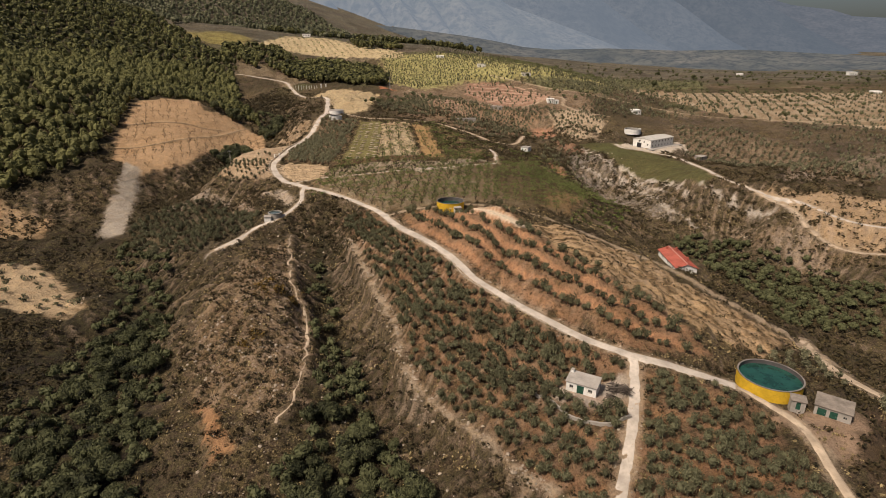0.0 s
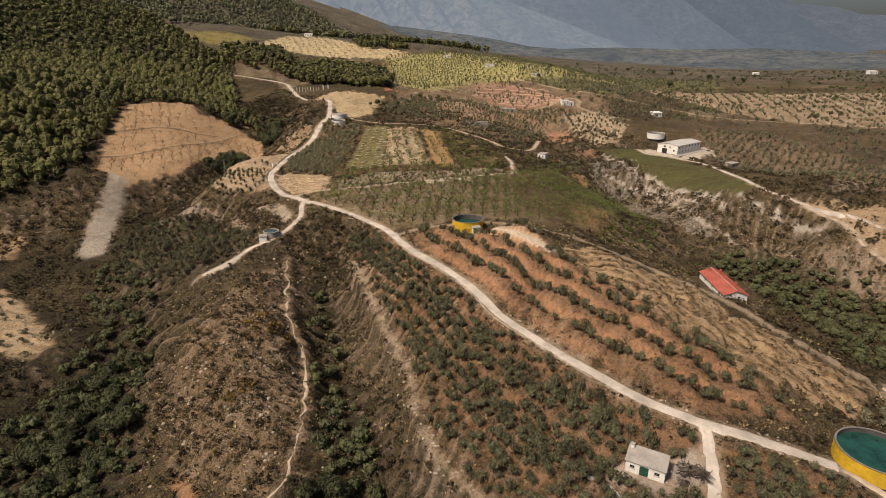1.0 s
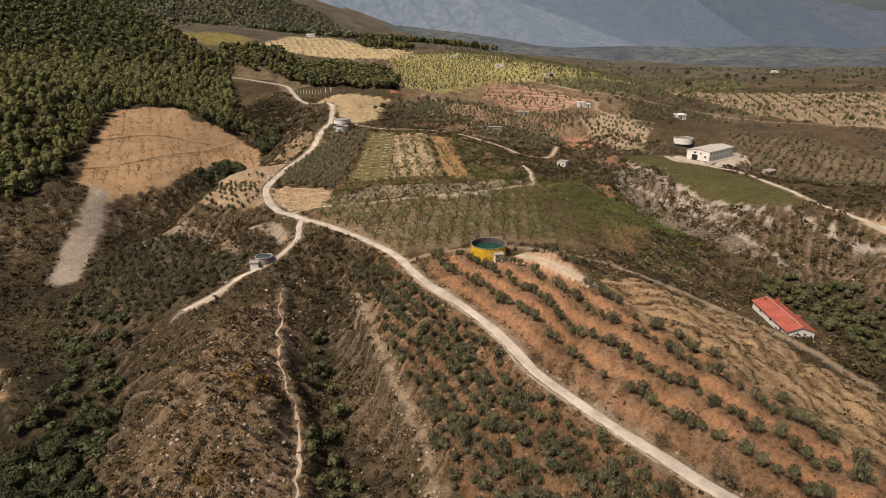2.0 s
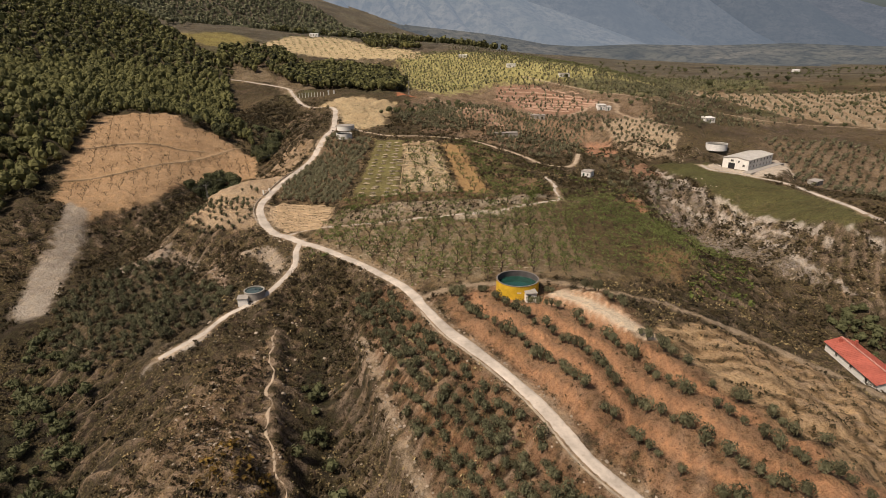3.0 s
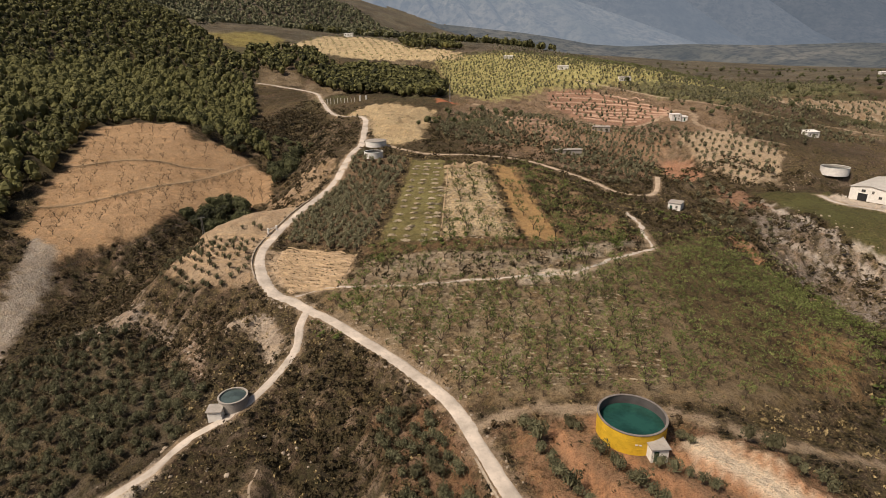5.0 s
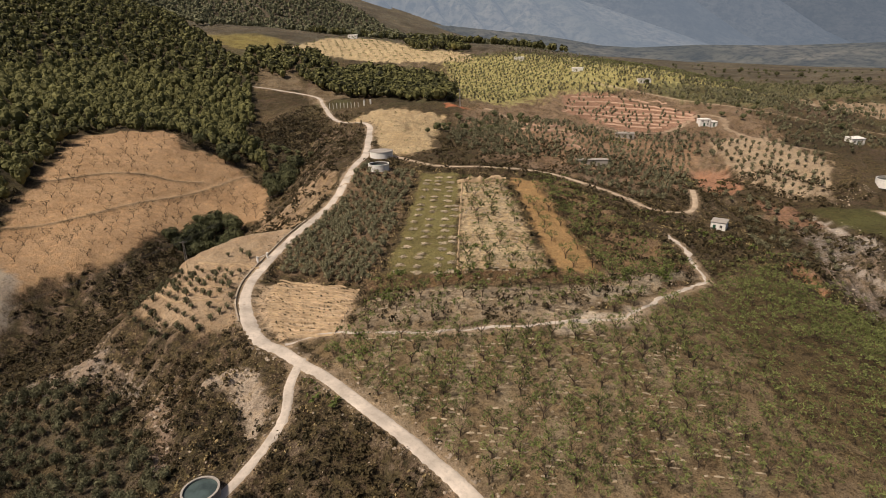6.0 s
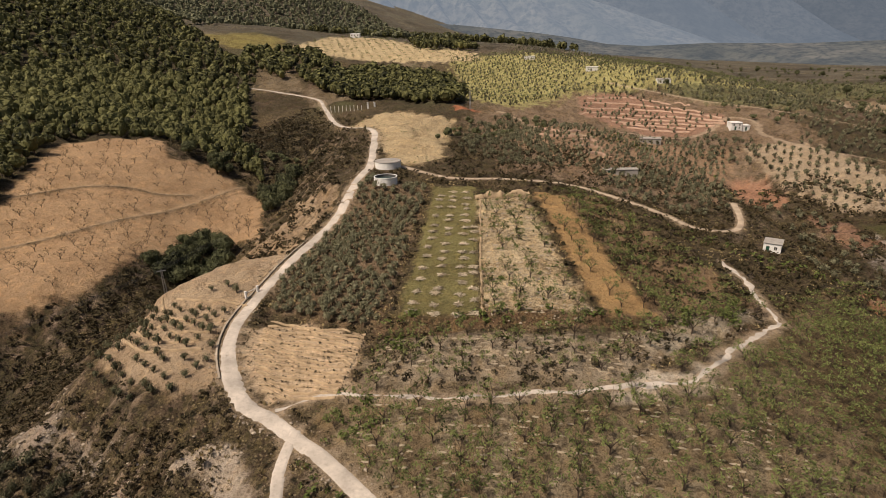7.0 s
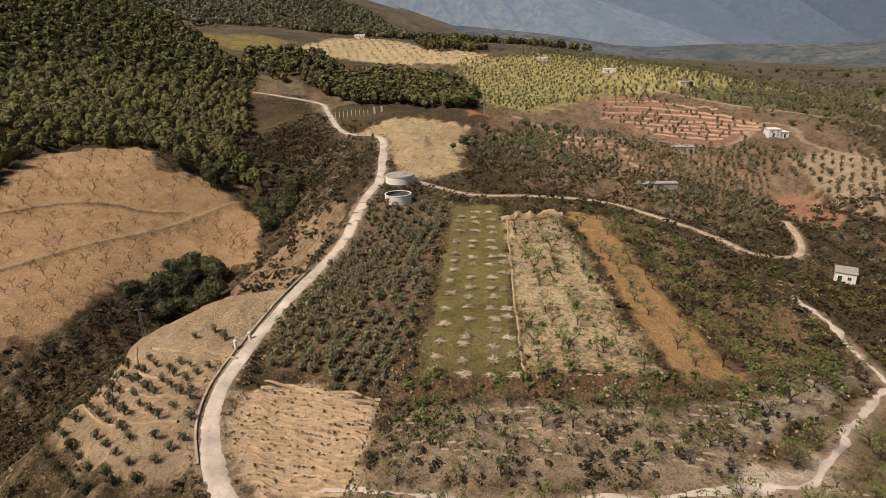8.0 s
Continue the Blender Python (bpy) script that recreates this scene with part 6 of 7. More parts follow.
def build_farm():
    """The white two-storey farm building: gable end with a metal gate, long side with two rows of windows."""
    farm = put_at(tagged(new("farm_building"), "long white two-storey farm building with small dark windows", "building"), 130.3, 340.3, 23.9, 39.5)
    long, wide, high, rise = 27.0, 12.5, 5.2, 0.95
    low_row = [(2.2 + 3.75 * k, 1.1, 0.9, 1.0) for k in range(7)]
    top_row = [(2.2 + 3.75 * k, 3.5, 1.1, 1.1) for k in range(7)]
    part("long_wall", wall_mesh(long, high, 0.3, [(a - w / 2, a + w / 2, s, s + h) for a, s, w, h in low_row + top_row]), WHITE, farm)
    for a, s, w, h in low_row + top_row:
        window(farm, a, 0, s, w, h)
    rear = part("rear_wall", wall_mesh(long, high, 0.3, []), WHITE, farm)
    rear.matrix_basis = pose(0, wide - 0.3, 0)
    gate = (2.6, 5.8, -0.05, 3.0)
    small = [(10.0, 1.7, 1.1, 1.0), (7.4, 3.3, 0.8, 1.1), (4.2, 3.6, 1.4, 1.0)]
    end = part("gable_wall", wall_mesh(wide - 0.6, high, 0.3, [gate] + [(a - w / 2, a + w / 2, s, s + h) for a, s, w, h in small]), WHITE, farm)
    end.matrix_basis = pose(0, wide - 0.3, 0, 0, 0, -90)
    for a, s, w, h in small:
        window(farm, 0, wide - 0.3 - a, s, w, h, -90)
    leaf = part("gate", block(bmesh.new(), wide - 0.3 - gate[1] - 9, wide - 0.3 - gate[0] - 9, 0.1, 0.16, 0, 3.0), DARK, farm, "dark grey metal gate")
    leaf.matrix_basis = pose(0, 9 + 2 * (wide - 0.3) / 2 - 0 - 9 + 0, 0, 0, 0, -90) @ pose(-(wide - 0.3 - gate[1] - 9) + gate[0], 0, 0)
    other = part("gable_wall", wall_mesh(wide - 0.6, high, 0.3, []), WHITE, farm)
    other.matrix_basis = pose(long - 0.3, wide - 0.3, 0, 0, 0, -90)
    for x0 in (0.0, long - 0.3):
        bm = bmesh.new()
        tri = [bm.verts.new(p) for p in ((x0, 0, high), (x0, wide, high), (x0, wide / 2, high + rise - 0.02))]
        back = [bm.verts.new((v.co.x + 0.3, v.co.y, v.co.z)) for v in tri]
        for f in (tri, back[::-1], *[[tri[k], back[k], back[(k + 1) % 3], tri[(k + 1) % 3]] for k in range(3)]):
            bm.faces.new(f)
        part("gable", bm, WHITE, farm)
    for y0, y1 in ((-0.4, wide / 2), (wide + 0.4, wide / 2)):
        roof = part("roof", slab([(-0.4, y0, high - 0.08), (long + 0.4, y0, high - 0.08), (long + 0.4, y1, high + rise), (-0.4, y1, high + rise)], 0.12), SHEET, farm, "pale sheet-metal roof slope")
        for k in range(27):
            a = -0.3 + (long + 0.6) * k / 26
            bm = bmesh.new()
            e = 0.005 if k % 2 else 0.0
            quad = [bm.verts.new(p) for p in ((a, y0, high + 0.05 + e), (a + 0.06, y0, high + 0.05 + e), (a + 0.06, y1, high + rise + 0.13 + e), (a, y1, high + rise + 0.13 + e))]
            up = [bm.verts.new((v.co.x, v.co.y, v.co.z + 0.05)) for v in quad]
            for f in (up, *[[quad[j], quad[(j + 1) % 4], up[(j + 1) % 4], up[j]] for j in range(4)]):
                bm.faces.new(f)
            part("rib", bm, SHEET, roof)
    apron = tagged(new("apron"), "pale concrete apron round the farm building", "pavement", kind="structure")
    part("slab", block(bmesh.new(), -5, 33, -4, 0, -0.6, 0.12), CONCRETE, apron)
    put_at(apron, 130.3, 340.3, 23.95, 39.5)
    yard_wall = tagged(new("yard_wall"), "low pale yard wall beside the farm", "wall", kind="structure")
    part("wall", wall_mesh(7.0, 1.1, 0.25, []), WHITE, yard_wall)
    put_at(yard_wall, 122.0, 350.5, 23.8, 165)


build_farm()


def build_red_roof():
    """A long low house with a red ribbed roof in the ravine."""
    home = put_at(tagged(new("farmhouse"), "low house with a ribbed red roof in the ravine", "house"), 88.2, 189.0, 1.2, -3)
    wide, long, high, rise = 7.6, 20.5, 2.6, 1.4
    for x in (0.0, wide - 0.25):
        w = part("side_wall", wall_mesh(long - 0.5, high, 0.25, [(3, 4, 1, 2), (9, 10, 1, 2), (15, 16, 1, 2)]), WHITE, home)
        w.matrix_basis = pose(x + 0.25, 0.25, 0, 0, 0, 90)
        for a in (3.5, 9.5, 15.5):
            window(home, (wide if x else 0), 0.25 + a, 1, 1, 1, 90 if x else -90)
    for y in (0.0, long - 0.25):
        w = part("end_wall", wall_mesh(wide, high, 0.25, [(4.6, 5.4, 1.2, 2.0)] if y == 0 else []), WHITE, home)
        w.matrix_basis = pose(0, y, 0)
        bm = bmesh.new()
        tri = [bm.verts.new(p) for p in ((0, y, high), (wide, y, high), (wide / 2, y, high + rise - 0.02))]
        back = [bm.verts.new((v.co.x, v.co.y + 0.25, v.co.z)) for v in tri]
        for f in (tri, back[::-1], *[[tri[k], back[k], back[(k + 1) % 3], tri[(k + 1) % 3]] for k in range(3)]):
            bm.faces.new(f)
        part("gable", bm, WHITE, home)
    window(home, 5.0, 0, 1.2, 0.8, 0.8)
    for x0, x1 in ((-0.5, wide / 2), (wide + 0.5, wide / 2)):
        roof = part("roof", slab([(x0, -0.4, high - 0.15), (x1, -0.4, high + rise), (x1, long + 0.4, high + rise), (x0, long + 0.4, high - 0.15)], 0.10), TILE, home, "red ribbed roof slope")
        for k in range(30):
            a = -0.3 + (long + 0.5) * k / 29
            bm = bmesh.new()
            quad = [bm.verts.new(p) for p in ((x0, a, high - 0.06), (x0, a + 0.14, high - 0.06), (x1, a + 0.14, high + rise + 0.09), (x1, a, high + rise + 0.09))]
            up = [bm.verts.new((v.co.x, v.co.y, v.co.z + 0.09)) for v in quad]
            for f in (up, *[[quad[j], quad[(j + 1) % 4], up[(j + 1) % 4], up[j]] for j in range(4)]):
                bm.faces.new(f)
            part("rib", bm, TILE, roof)
    part("ridge_cap", block(bmesh.new(), wide / 2 - 0.25, wide / 2 + 0.25, -0.4, long + 0.4, high + rise + 0.1, high + rise + 0.26), plain("pale_tile", (0.50, 0.24, 0.19), 0.8), home, "paler ridge tiles")
    for x, y in ((2.2, 18.5), (5.6, 17.6), (5.8, 6.0)):
        part("chimney", block(bmesh.new(), x, x + 0.6, y, y + 0.6, high + 0.4, high + rise + 0.7), TILE, home)


build_red_roof()


def build_pole(x, y, tall, label, turn=0.0):
    """A lattice power pole with a cross-arm and insulators."""
    z = float(ground_at(x, y)[0])
    pole = put_at(tagged(new("utility_pole"), label, "utility pole", "power poles"), x, y, z - 0.3, turn)
    for sx, sy in ((-1, -1), (1, -1), (1, 1), (-1, 1)):
        v, f = limb((0.42 * sx, 0.42 * sy, 0), (0.14 * sx, 0.14 * sy, tall), 0.07, 0.05, 4)
        thing("leg", v, f, STEEL, pole)
    for k in range(9):
        a, b = tall * k / 9, tall * (k + 1) / 9
        ra, rb = 0.42 - 0.28 * k / 9, 0.42 - 0.28 * (k + 1) / 9
        for p, q in (((-ra, -ra, a), (rb, -rb, b)), ((ra, ra, a), (-rb, rb, b)), ((ra, -ra, a), (rb, rb, b)), ((-ra, ra, a), (-rb, -rb, b))):
            thing("brace", *limb(p, q, 0.035, 0.035, 4), STEEL, pole)
    arm = part("cross_arm", block(bmesh.new(), -1.1, 1.1, -0.08, 0.08, tall - 0.5, tall - 0.34), STEEL, pole)
    for s in (-1.0, 0.0, 1.0):
        part("insulator", bmesh.ops.create_cone(b := bmesh.new(), cap_ends=True, segments=10, radius1=0.09, radius2=0.05, depth=0.3, matrix=Matrix.Translation((s, 0, tall - 0.19))) and b, DARK, arm)
    return Vector((x, y, z - 0.3 + tall - 0.05)), turn


def build_wire(a, b, turn_a, turn_b):
    """Three wires that sag between two poles."""
    for s in (-1.0, 0.0, 1.0):
        p = a + Vector((math.cos(radians(turn_a)) * s, math.sin(radians(turn_a)) * s, 0))
        q = b + Vector((math.cos(radians(turn_b)) * s, math.sin(radians(turn_b)) * s, 0))
        u = np.linspace(0, 1, 25)[:, None, None]
        at = np.array(p[:]) * (1 - u) + np.array(q[:]) * u - np.array((0, 0, 10.4)) * u * (1 - u)
        along = np.array((q - p)[:]) / (q - p).length
        out = np.cross(along, (0, 0, 1))
        round_it = np.arange(4)[None, :, None] * 2 * np.pi / 3
        v = (at + 0.025 * (np.cos(round_it) * out + np.sin(round_it) * np.cross(out, along))).reshape(-1, 3)
        f = grid_faces(25, 4)
        tagged(new("power_line", mesh_from("power_line", v, f, DARK)), "thin dark overhead wire between the poles", "power line", "power lines")


top_a, turn_a = build_pole(-117.0, 296.0, 10.5, "tall grey lattice power pole on the slope", 20)
top_b, turn_b = build_pole(-47.0, 497.0, 11.0, "grey lattice power pole on red earth", 20)
top_c, turn_c = build_pole(-196.0, 196.0, 10.5, "grey lattice power pole across the valley", 20)
build_wire(top_a, top_b, turn_a, turn_b)
build_wire(top_c, top_a, turn_c, turn_a)

gate = put_at(tagged(new("gate_frame"), "white roadside frame of two posts and a bar", "gate"), -88.2, 282.6, 27.6, 68)
for dx in (0.0, 3.6):
    post = part("post", block(bmesh.new(), dx - 0.2, dx + 0.2, -0.2, 0.2, -0.6, 2.1), WHITE, gate)
    part("cap", block(bmesh.new(), dx - 0.26, dx + 0.26, -0.26, 0.26, 2.1, 2.2), WHITE, post)
part("bar", block(bmesh.new(), 0.2, 3.4, -0.06, 0.06, 1.7, 1.85), WHITE, gate)


def roadside_wall(curve, low, high, offset, tall, label):
    """A low wall that follows a road between two distances along y."""
    turn = np.gradient(curve, axis=0)
    turn /= np.linalg.norm(turn, axis=1)[:, None]
    line = (curve + np.c_[-turn[:, 1], turn[:, 0]] * offset)[(curve[:, 1] >= low) & (curve[:, 1] <= high)]
    side = np.c_[-turn[:, 1], turn[:, 0]][(curve[:, 1] >= low) & (curve[:, 1] <= high)] * 0.18
    z = ground_at(line[:, 0], line[:, 1])
    top = tall * (1 + 0.12 * np.sin(np.arange(len(z)) * 1.7))
    v = np.stack([np.c_[line - side, z - 0.5], np.c_[line - side, z + top], np.c_[line + side, z + top], np.c_[line + side, z - 0.5]], 1).reshape(-1, 3)
    n = len(line)
    f = np.array([(4 * k + j, 4 * k + j + 1, 4 * k + 5 + j, 4 * k + 4 + j) for k in range(n - 1) for j in range(3)])
    return tagged(new("roadside_wall", mesh_from("roadside_wall", v, f, ROCK)), label, "wall", kind="structure")


roadside_wall(MAIN, 256, 316, 2.05, 0.35, "low pale stone wall along the dirt road")
roadside_wall(MAIN, 118, 200, 2.0, 0.2, "low earth kerb along the dirt road")

retaining = [(20.5, 103.5), (23.5, 99.5), (26.5, 95.5), (30, 92.6), (34, 91.6), (38.5, 92.4)]
line = dense(retaining, 0.8)
zz = ground_at(line[:, 0], line[:, 1])
out = (line - np.array([33.5, 101.5])) / np.linalg.norm(line - np.array([33.5, 101.5]), axis=1)[:, None] * 0.22
wall_v = np.stack([np.c_[line - out, zz - 0.8], np.c_[line - out, zz + 0.7], np.c_[line + out, zz + 0.7], np.c_[line + out, zz - 1.2]], 1).reshape(-1, 3)
wall_f = np.array([(4 * k + j, 4 * k + j + 1, 4 * k + 5 + j, 4 * k + 4 + j) for k in range(len(line) - 1) for j in range(3)])
tagged(new("garden_wall", mesh_from("garden_wall", wall_v, wall_f, CONCRETE)), "curved low grey wall round the house yard", "wall", kind="structure")

entrance = put_at(tagged(new("entrance_gate"), "white entrance pillars with a low wall and posts", "gate"), -110.0, 508.0, float(ground_at(-110, 508)[0]), 20)
for dx in (0.0, 4.2):
    pillar = part("pillar", block(bmesh.new(), dx - 0.45, dx + 0.45, -0.45, 0.45, -0.5, 3.4), WHITE, entrance)
    part("cap", block(bmesh.new(), dx - 0.55, dx + 0.55, -0.55, 0.55, 3.4, 3.6), WHITE, pillar)
part("wall", block(bmesh.new(), 4.7, 30.0, -0.15, 0.15, -1.5, 1.0), WHITE, entrance)
for k in range(9):
    part("post", block(bmesh.new(), -4.0 - 2.3 * k, -3.7 - 2.3 * k, -0.15, 0.15, -1.5, 2.2), WHITE, entrance)

# heaps of prunings in three lines down the grass strip
DEAD = leafy("dead_twigs", (0.13, 0.105, 0.085), (0.24, 0.20, 0.165))
TWIG = leafy("cut_twigs", (0.40, 0.33, 0.23), (0.62, 0.53, 0.40))


def brush_heap(seed):
    rng = np.random.RandomState(seed)
    pieces = []
    for k in range(64):
        a, r = rng.uniform(0, 2 * np.pi), rng.uniform(0.5, 1.15)
        start = rng.uniform(-0.35, 0.35, 2)
        pieces.append(limb((*start, rng.uniform(0.05, 0.35)), (start[0] + r * np.cos(a), start[1] + 0.8 * r * np.sin(a), rng.uniform(0.02, 0.3)), 0.05, 0.025, 3))
    return join(pieces)


heaps = [brush_heap(k) for k in range(4)]
rng = np.random.RandomState(77)
for column, (top, foot, count) in enumerate((((-48.5, 340), (-48.8, 276), 14), ((-44.5, 343), (-44.0, 274), 17), ((-40.5, 341), (-38.6, 274), 17), ((-37.2, 318), (-35.6, 275), 9))):
    for k in range(count):
        u = (k + rng.uniform(-0.25, 0.25)) / (count - 1)
        x, y = top[0] + (foot[0] - top[0]) * u + rng.uniform(-0.4, 0.4), top[1] + (foot[1] - top[1]) * u
        ob = new("brushwood", mesh_from("brushwood", *heaps[k % 4], TWIG))
        tagged(ob, "pale pile of cut branches on the grass", "brushwood", "piles of cut branches")
        ob.matrix_basis = pose(x, y, float(ground_at(x, y)[0]), 0, 0, rng.uniform(0, 360)) @ Matrix.Diagonal((1.35, 1.35, 1.5, 1))


for k, (x, y, s) in enumerate(((37.6, 100.6, 2.1), (39.2, 98.8, 1.8), (36.0, 98.4, 1.3))):   # dry bushes in the house yard
    ob = new("dry_bush", mesh_from("dry_bush", *heaps[k], DEAD))
    tagged(ob, "grey leafless bush on the yard by the house", "bush", "dry bushes by the house")
    ob.matrix_basis = pose(x, y, float(ground_at(x, y)[0]), 0, 0, 70 * k) @ Matrix.Diagonal((s, s, s * 2.6, 1))


def boulder(seed):
    """A rough angular stone."""
    rng = np.random.RandomState(seed)
    bm = bmesh.new()
    bmesh.ops.create_icosphere(bm, subdivisions=1, radius=1.0)
    for v in bm.verts:
        v.co *= rng.uniform(0.65, 1.2)
        v.co.z *= 0.6
    v, f = np.array([v.co[:] for v in bm.verts]), np.array([[p.index for p in q.verts] + [q.verts[2].index] for q in bm.faces])
    bm.free()
    return v, f[:, :3]


def verge(curve, half, each, seed):
    """Chance places along both edges of a road."""
    rng = np.random.RandomState(seed)
    turn = np.gradient(curve, axis=0)
    turn /= np.linalg.norm(turn, axis=1)[:, None]
    k = rng.randint(0, len(curve), int(len(curve) * 1.5 / each))
    off = (half + np.abs(rng.randn(len(k))) * 0.8) * rng.choice((-1, 1), len(k))
    return curve[k] + np.c_[-turn[k, 1], turn[k, 0]] * off[:, None] + rng.randn(len(k), 2) * 0.5


def stones(name, spots, low, high, material, label, seed):
    rng = np.random.RandomState(seed)
    kinds, vs, fs, base = [boulder(k + seed) for k in range(4)], [], [], 0
    z = ground_at(spots[:, 0], spots[:, 1])
    for k, (x, y) in enumerate(spots):
        v, f = kinds[k % 4]
        a, s = rng.uniform(0, 6.28), rng.uniform(low, high) * rng.choice((0.5, 0.8, 1.0, 1.5))
        turn = np.array([[np.cos(a), -np.sin(a), 0], [np.sin(a), np.cos(a), 0], [0, 0, rng.uniform(0.7, 1.3)]])
        vs.append(v @ turn.T * s + np.array([x, y, z[k] + 0.1 * s]))
        fs.append(f + base)
        base += len(v)
    return tagged(new(name, mesh_from(name, np.vstack(vs), np.vstack(fs), material)), label, "stones", kind="stuff")


stones("pale_rocks", np.vstack([random_spots(FIELDS["white_cliff"][0], 16, 71), random_spots(FIELDS["far_cliff"][0], 9, 72), random_spots(FIELDS["outcrop"][0], 1.6, 73), random_spots(FIELDS["outcrop_low"][0], 3, 173), random_spots(FIELDS["pale_ridge"][0], 4, 174), random_spots([(-64, 176), (-52, 176), (-46, 150), (-40, 120), (-56, 108), (-72, 140)], 6, 78), random_spots([(-118, 262), (-108, 252), (-92, 246), (-82, 246), (-84, 238), (-100, 242), (-116, 252)], 4, 79)]), 0.13, 0.38, ROCK, "pale weathered rocks on the eroded bank", 3)
stones("field_stones", np.vstack([random_spots(FIELDS["stubble_strip"][0], 4, 74), random_spots([(-10, 258), (10, 262), (26, 284), (20, 286), (0, 268)], 4, 75), random_spots(FIELDS["house_yard"][0], 5, 76), random_spots([(23.5, 101.5), (27, 97), (31, 97.5), (28.5, 101)], 0.5, 77), random_spots([(100, 362), (118, 373), (122, 369), (104, 357)], 1.2, 178), random_spots([(143, 336), (151, 341), (153, 336), (145, 330)], 1.5, 179)]), 0.12, 0.32, ROCK, "small pale stones on the field", 4)

bank_stones = random_spots([(-120, 60), (20, 60), (-10, 190), (-62, 246), (-112, 252), (-135, 230)], 9, 175, 0, 0.9, 9)
bank_stones = bank_stones[np.all([inside(bank_stones[:, 0], bank_stones[:, 1], FIELDS[k][0]) < 0 for k in ("olive_slope", "left_grove", "knoll_banks", "valley_floor")], 0)]
bank_stones = np.vstack([bank_stones, verge(CURVES["scar_path"][1], 0.4, 0.35, 94), random_spots(FIELDS["spur_top"][0], 5, 177, 0, 0.9, 7)])
stones("bank_stones", bank_stones, 0.12, 0.4, ROCK, "pale stones scattered over the scrubby banks", 5)
stones("ravine_stones", random_spots([(72, 308), (96, 345), (118, 285), (128, 258), (160, 216), (150, 206), (118, 240), (98, 258)], 8, 176, 0, 0.8, 9), 0.15, 0.5, ROCK, "pale stones on the eroded ravine bank", 6)

# vine stumps on the tan terrace
rows = row_spots(FIELDS["vine_terrace"][0], 0.75, 1.4, -7, 81, 0.2, 0.8, 0.25)
stuff("vines", [leaves(np.random.RandomState(k), [(0, 0, 0.25, 0.3, 0.3)], 9, 0.2) for k in range(3)], rows, 0.45, 0.95, SHRUB, "rows of small bare vines on tan terraces", "vines", 20)


LEDGE = plain("earth_ledge", (0.42, 0.31, 0.19), 0.95, 0.4, 0.6, 3.0, bump=0.2)


PALE_LEDGE = plain("pale_earth_wall", (0.43, 0.29, 0.205), 0.95, 0.3, 0.4, 2.0, bump=0.2)


def build_ledge(points, wide, tall, label, seed, paint=None, rough=1.0):
    """An uneven earth ledge along a line, its outer face steep."""
    rng = np.random.RandomState(seed)
    line = dense(points, 0.7)
    turn = np.gradient(line, axis=0)
    turn /= np.linalg.norm(turn, axis=1)[:, None]
    side = np.c_[-turn[:, 1], turn[:, 0]]
    wave = rough * np.convolve(rng.randn(len(line)), np.ones(3) / 2, "same")[:, None]
    z = ground_at(line[:, 0], line[:, 1])
    rows = []
    for off, up in ((-0.5, -0.15), (-0.35, 0.75), (0.0, 1.0), (0.45, 0.5), (0.8, -0.15)):
        p = line + side * (off * wide * (1 + 0.15 * wave) + 0.12 * wave)
        rows.append(np.c_[p, z + up * tall * (1 + 0.3 * wave[:, 0] * (up > 0))])
    v = np.stack(rows, 1)
    return tagged(new("earth_ledge", mesh_from("earth_ledge", v.reshape(-1, 3), grid_faces(len(line), 5), paint or LEDGE, True)), label, "terrace", kind="structure")


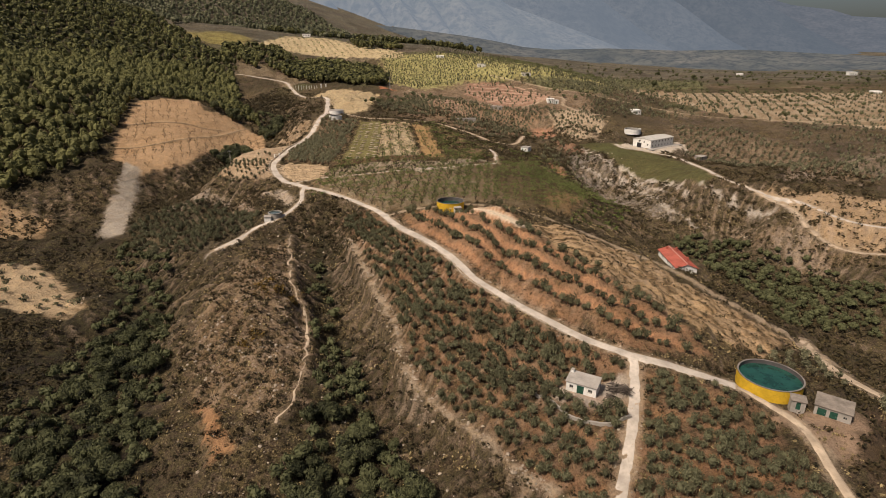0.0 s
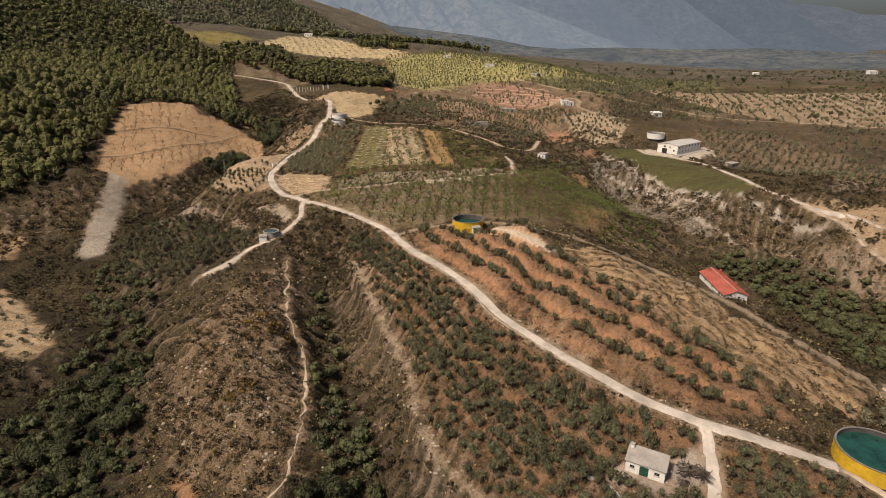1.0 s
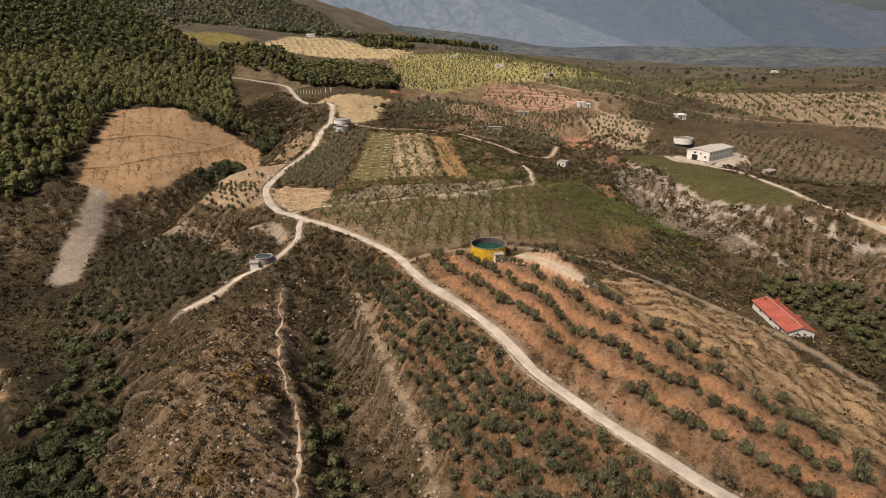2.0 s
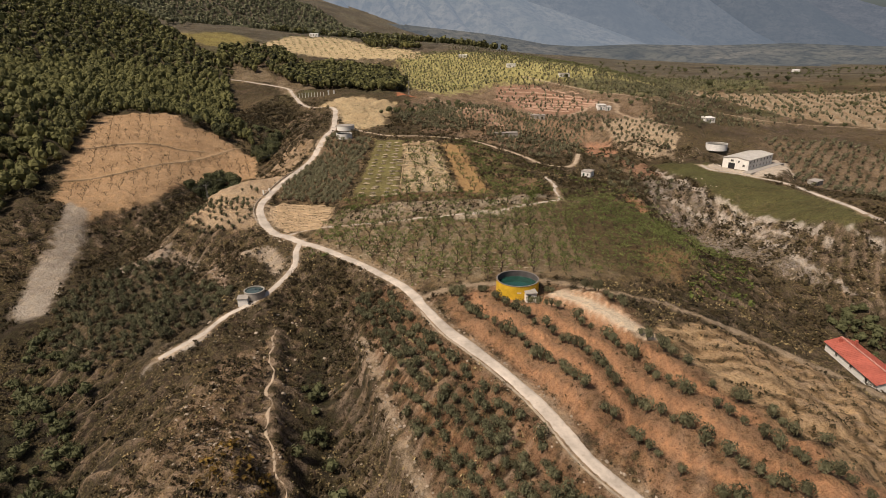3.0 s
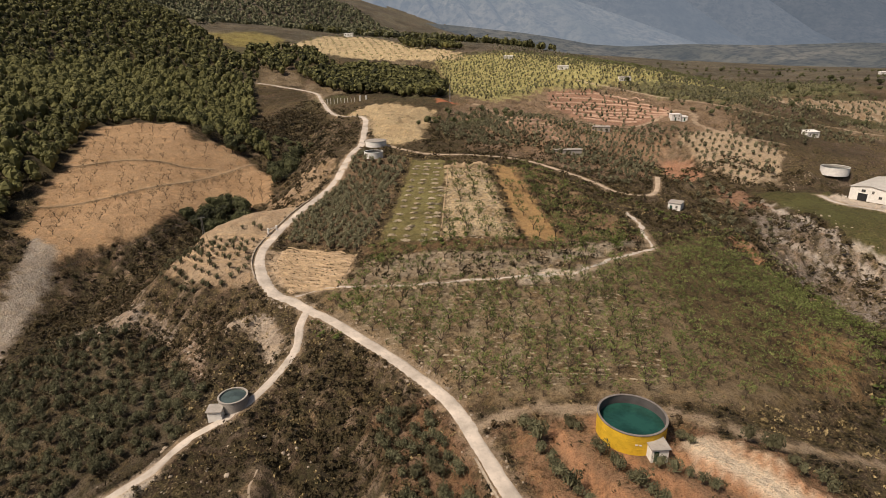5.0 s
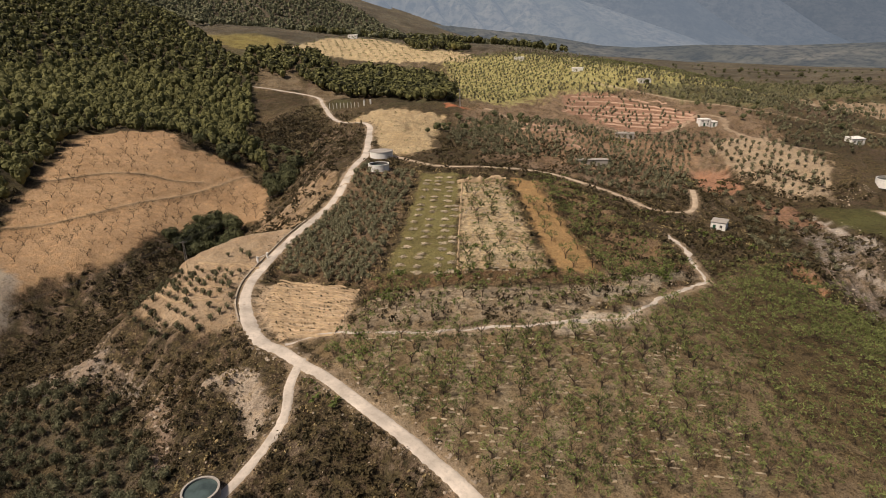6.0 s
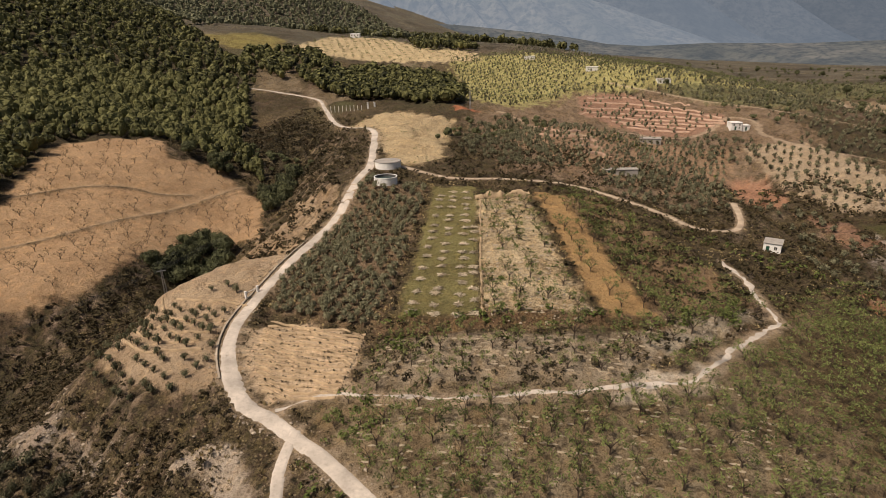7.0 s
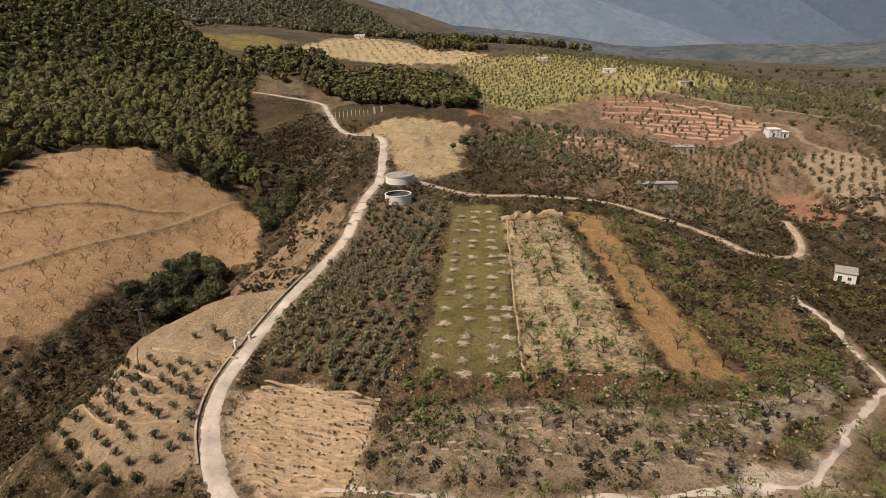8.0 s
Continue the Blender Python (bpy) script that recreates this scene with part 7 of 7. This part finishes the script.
for k in range(15):
    yy = 253.6 + 1.4 * k
    build_ledge([(x, yy - 0.12 * (x + 70) + 0.3 * math.sin(0.5 * x + k) + 0.12 * math.sin(2.1 * x + 2 * k)) for x in np.linspace(max(-79, -73 - 0.8 * k), -59 + 0.1 * k, 12) if -82 < x < -57], 0.55, 0.42, "thin earth ledge of the tan vine terrace", 200 + k)
RED_WALLS = [    # low walls that hold the red terraces, along the slope
    [(30, 566), (58, 568), (73, 560), (90, 539)], [(27, 553), (51, 556), (69, 545), (81, 533), (90, 515)], [(22, 537), (48, 542), (66, 535), (80, 519), (92, 491)],
    [(18, 520), (42, 528), (56, 521), (71, 512), (83, 495), (90, 483)], [(26, 511), (35, 512), (55, 507), (70, 499), (82, 485), (89, 479)], [(34, 497), (51, 493), (67, 488), (75, 481), (83, 476)],
    [(38, 487), (50, 485), (61, 481), (72, 473)], [(38, 477), (44, 476), (58, 471), (68, 469)]]
for k, wall_line in enumerate(RED_WALLS):
    build_ledge(wall_line, 1.4, 0.75, "low pale earth wall of the red terraces", 240 + k, PALE_LEDGE, 0.12)
for k, wall_line in enumerate(([(-9, 445), (0, 438), (10, 446)], [(2, 422), (9, 428), (14, 427)], [(3, 415), (11, 420), (15, 417)], [(5, 406), (12, 410), (17, 407)], [(-12, 432), (-4, 428), (4, 430)])):
    build_ledge(wall_line, 1.2, 1.0, "pale stone terrace wall among olives", 260 + k, PALE_LEDGE, 0.4)
for k, wall_line in enumerate(([(-104, 281), (-98, 280), (-92, 280.5), (-86.5, 279.5)], [(-110, 270), (-105, 264), (-97, 260.5), (-88, 262)], [(-110.5, 278), (-104, 270.5), (-96, 267), (-88, 268)], [(-111, 274), (-104.5, 267), (-96.5, 263.5), (-88, 265)], [(-109, 283), (-103, 275), (-96, 272), (-88, 273)])):
    build_ledge(wall_line, 0.5, 0.45, "low earth wall of the tan terrace", 270 + k, LEDGE, 0.1)
build_ledge([(-36.3, 338), (-35.6, 318), (-34.8, 296), (-33.8, 274)], 0.45, 0.28, "narrow earth ridge between the field strips", 230)
build_ledge([(-38, 336.5), (-34, 337.5), (-30, 338.5), (-26, 341), (-21, 342)], 2.0, 1.6, "dark cut earth bank at the head of the strip", 232)


stones("road_rubble", clear(np.vstack([verge(CURVES["main"][1], 1.7, 0.5, 91), verge(CURVES["pool_lane"][1], 1.2, 0.5, 92), verge(CURVES["house_drive"][1], 1.4, 0.8, 93)]), 0.1), 0.1, 0.3, ROCK, "pale rubble along the road edges", 9)
edge = np.vstack([verge(CURVES[k][1], CURVES[k][0] / 2 + 0.9, 0.7, 95 + j) for j, k in enumerate(("main", "pool_lane", "farm_lane", "upper_lane", "house_drive"))])
stuff("verge_weeds", SHRUBS_FAR, clear(edge, 0.4), 0.25, 0.7, SHRUB, "low dry weeds along the road edges", "weeds", 35)
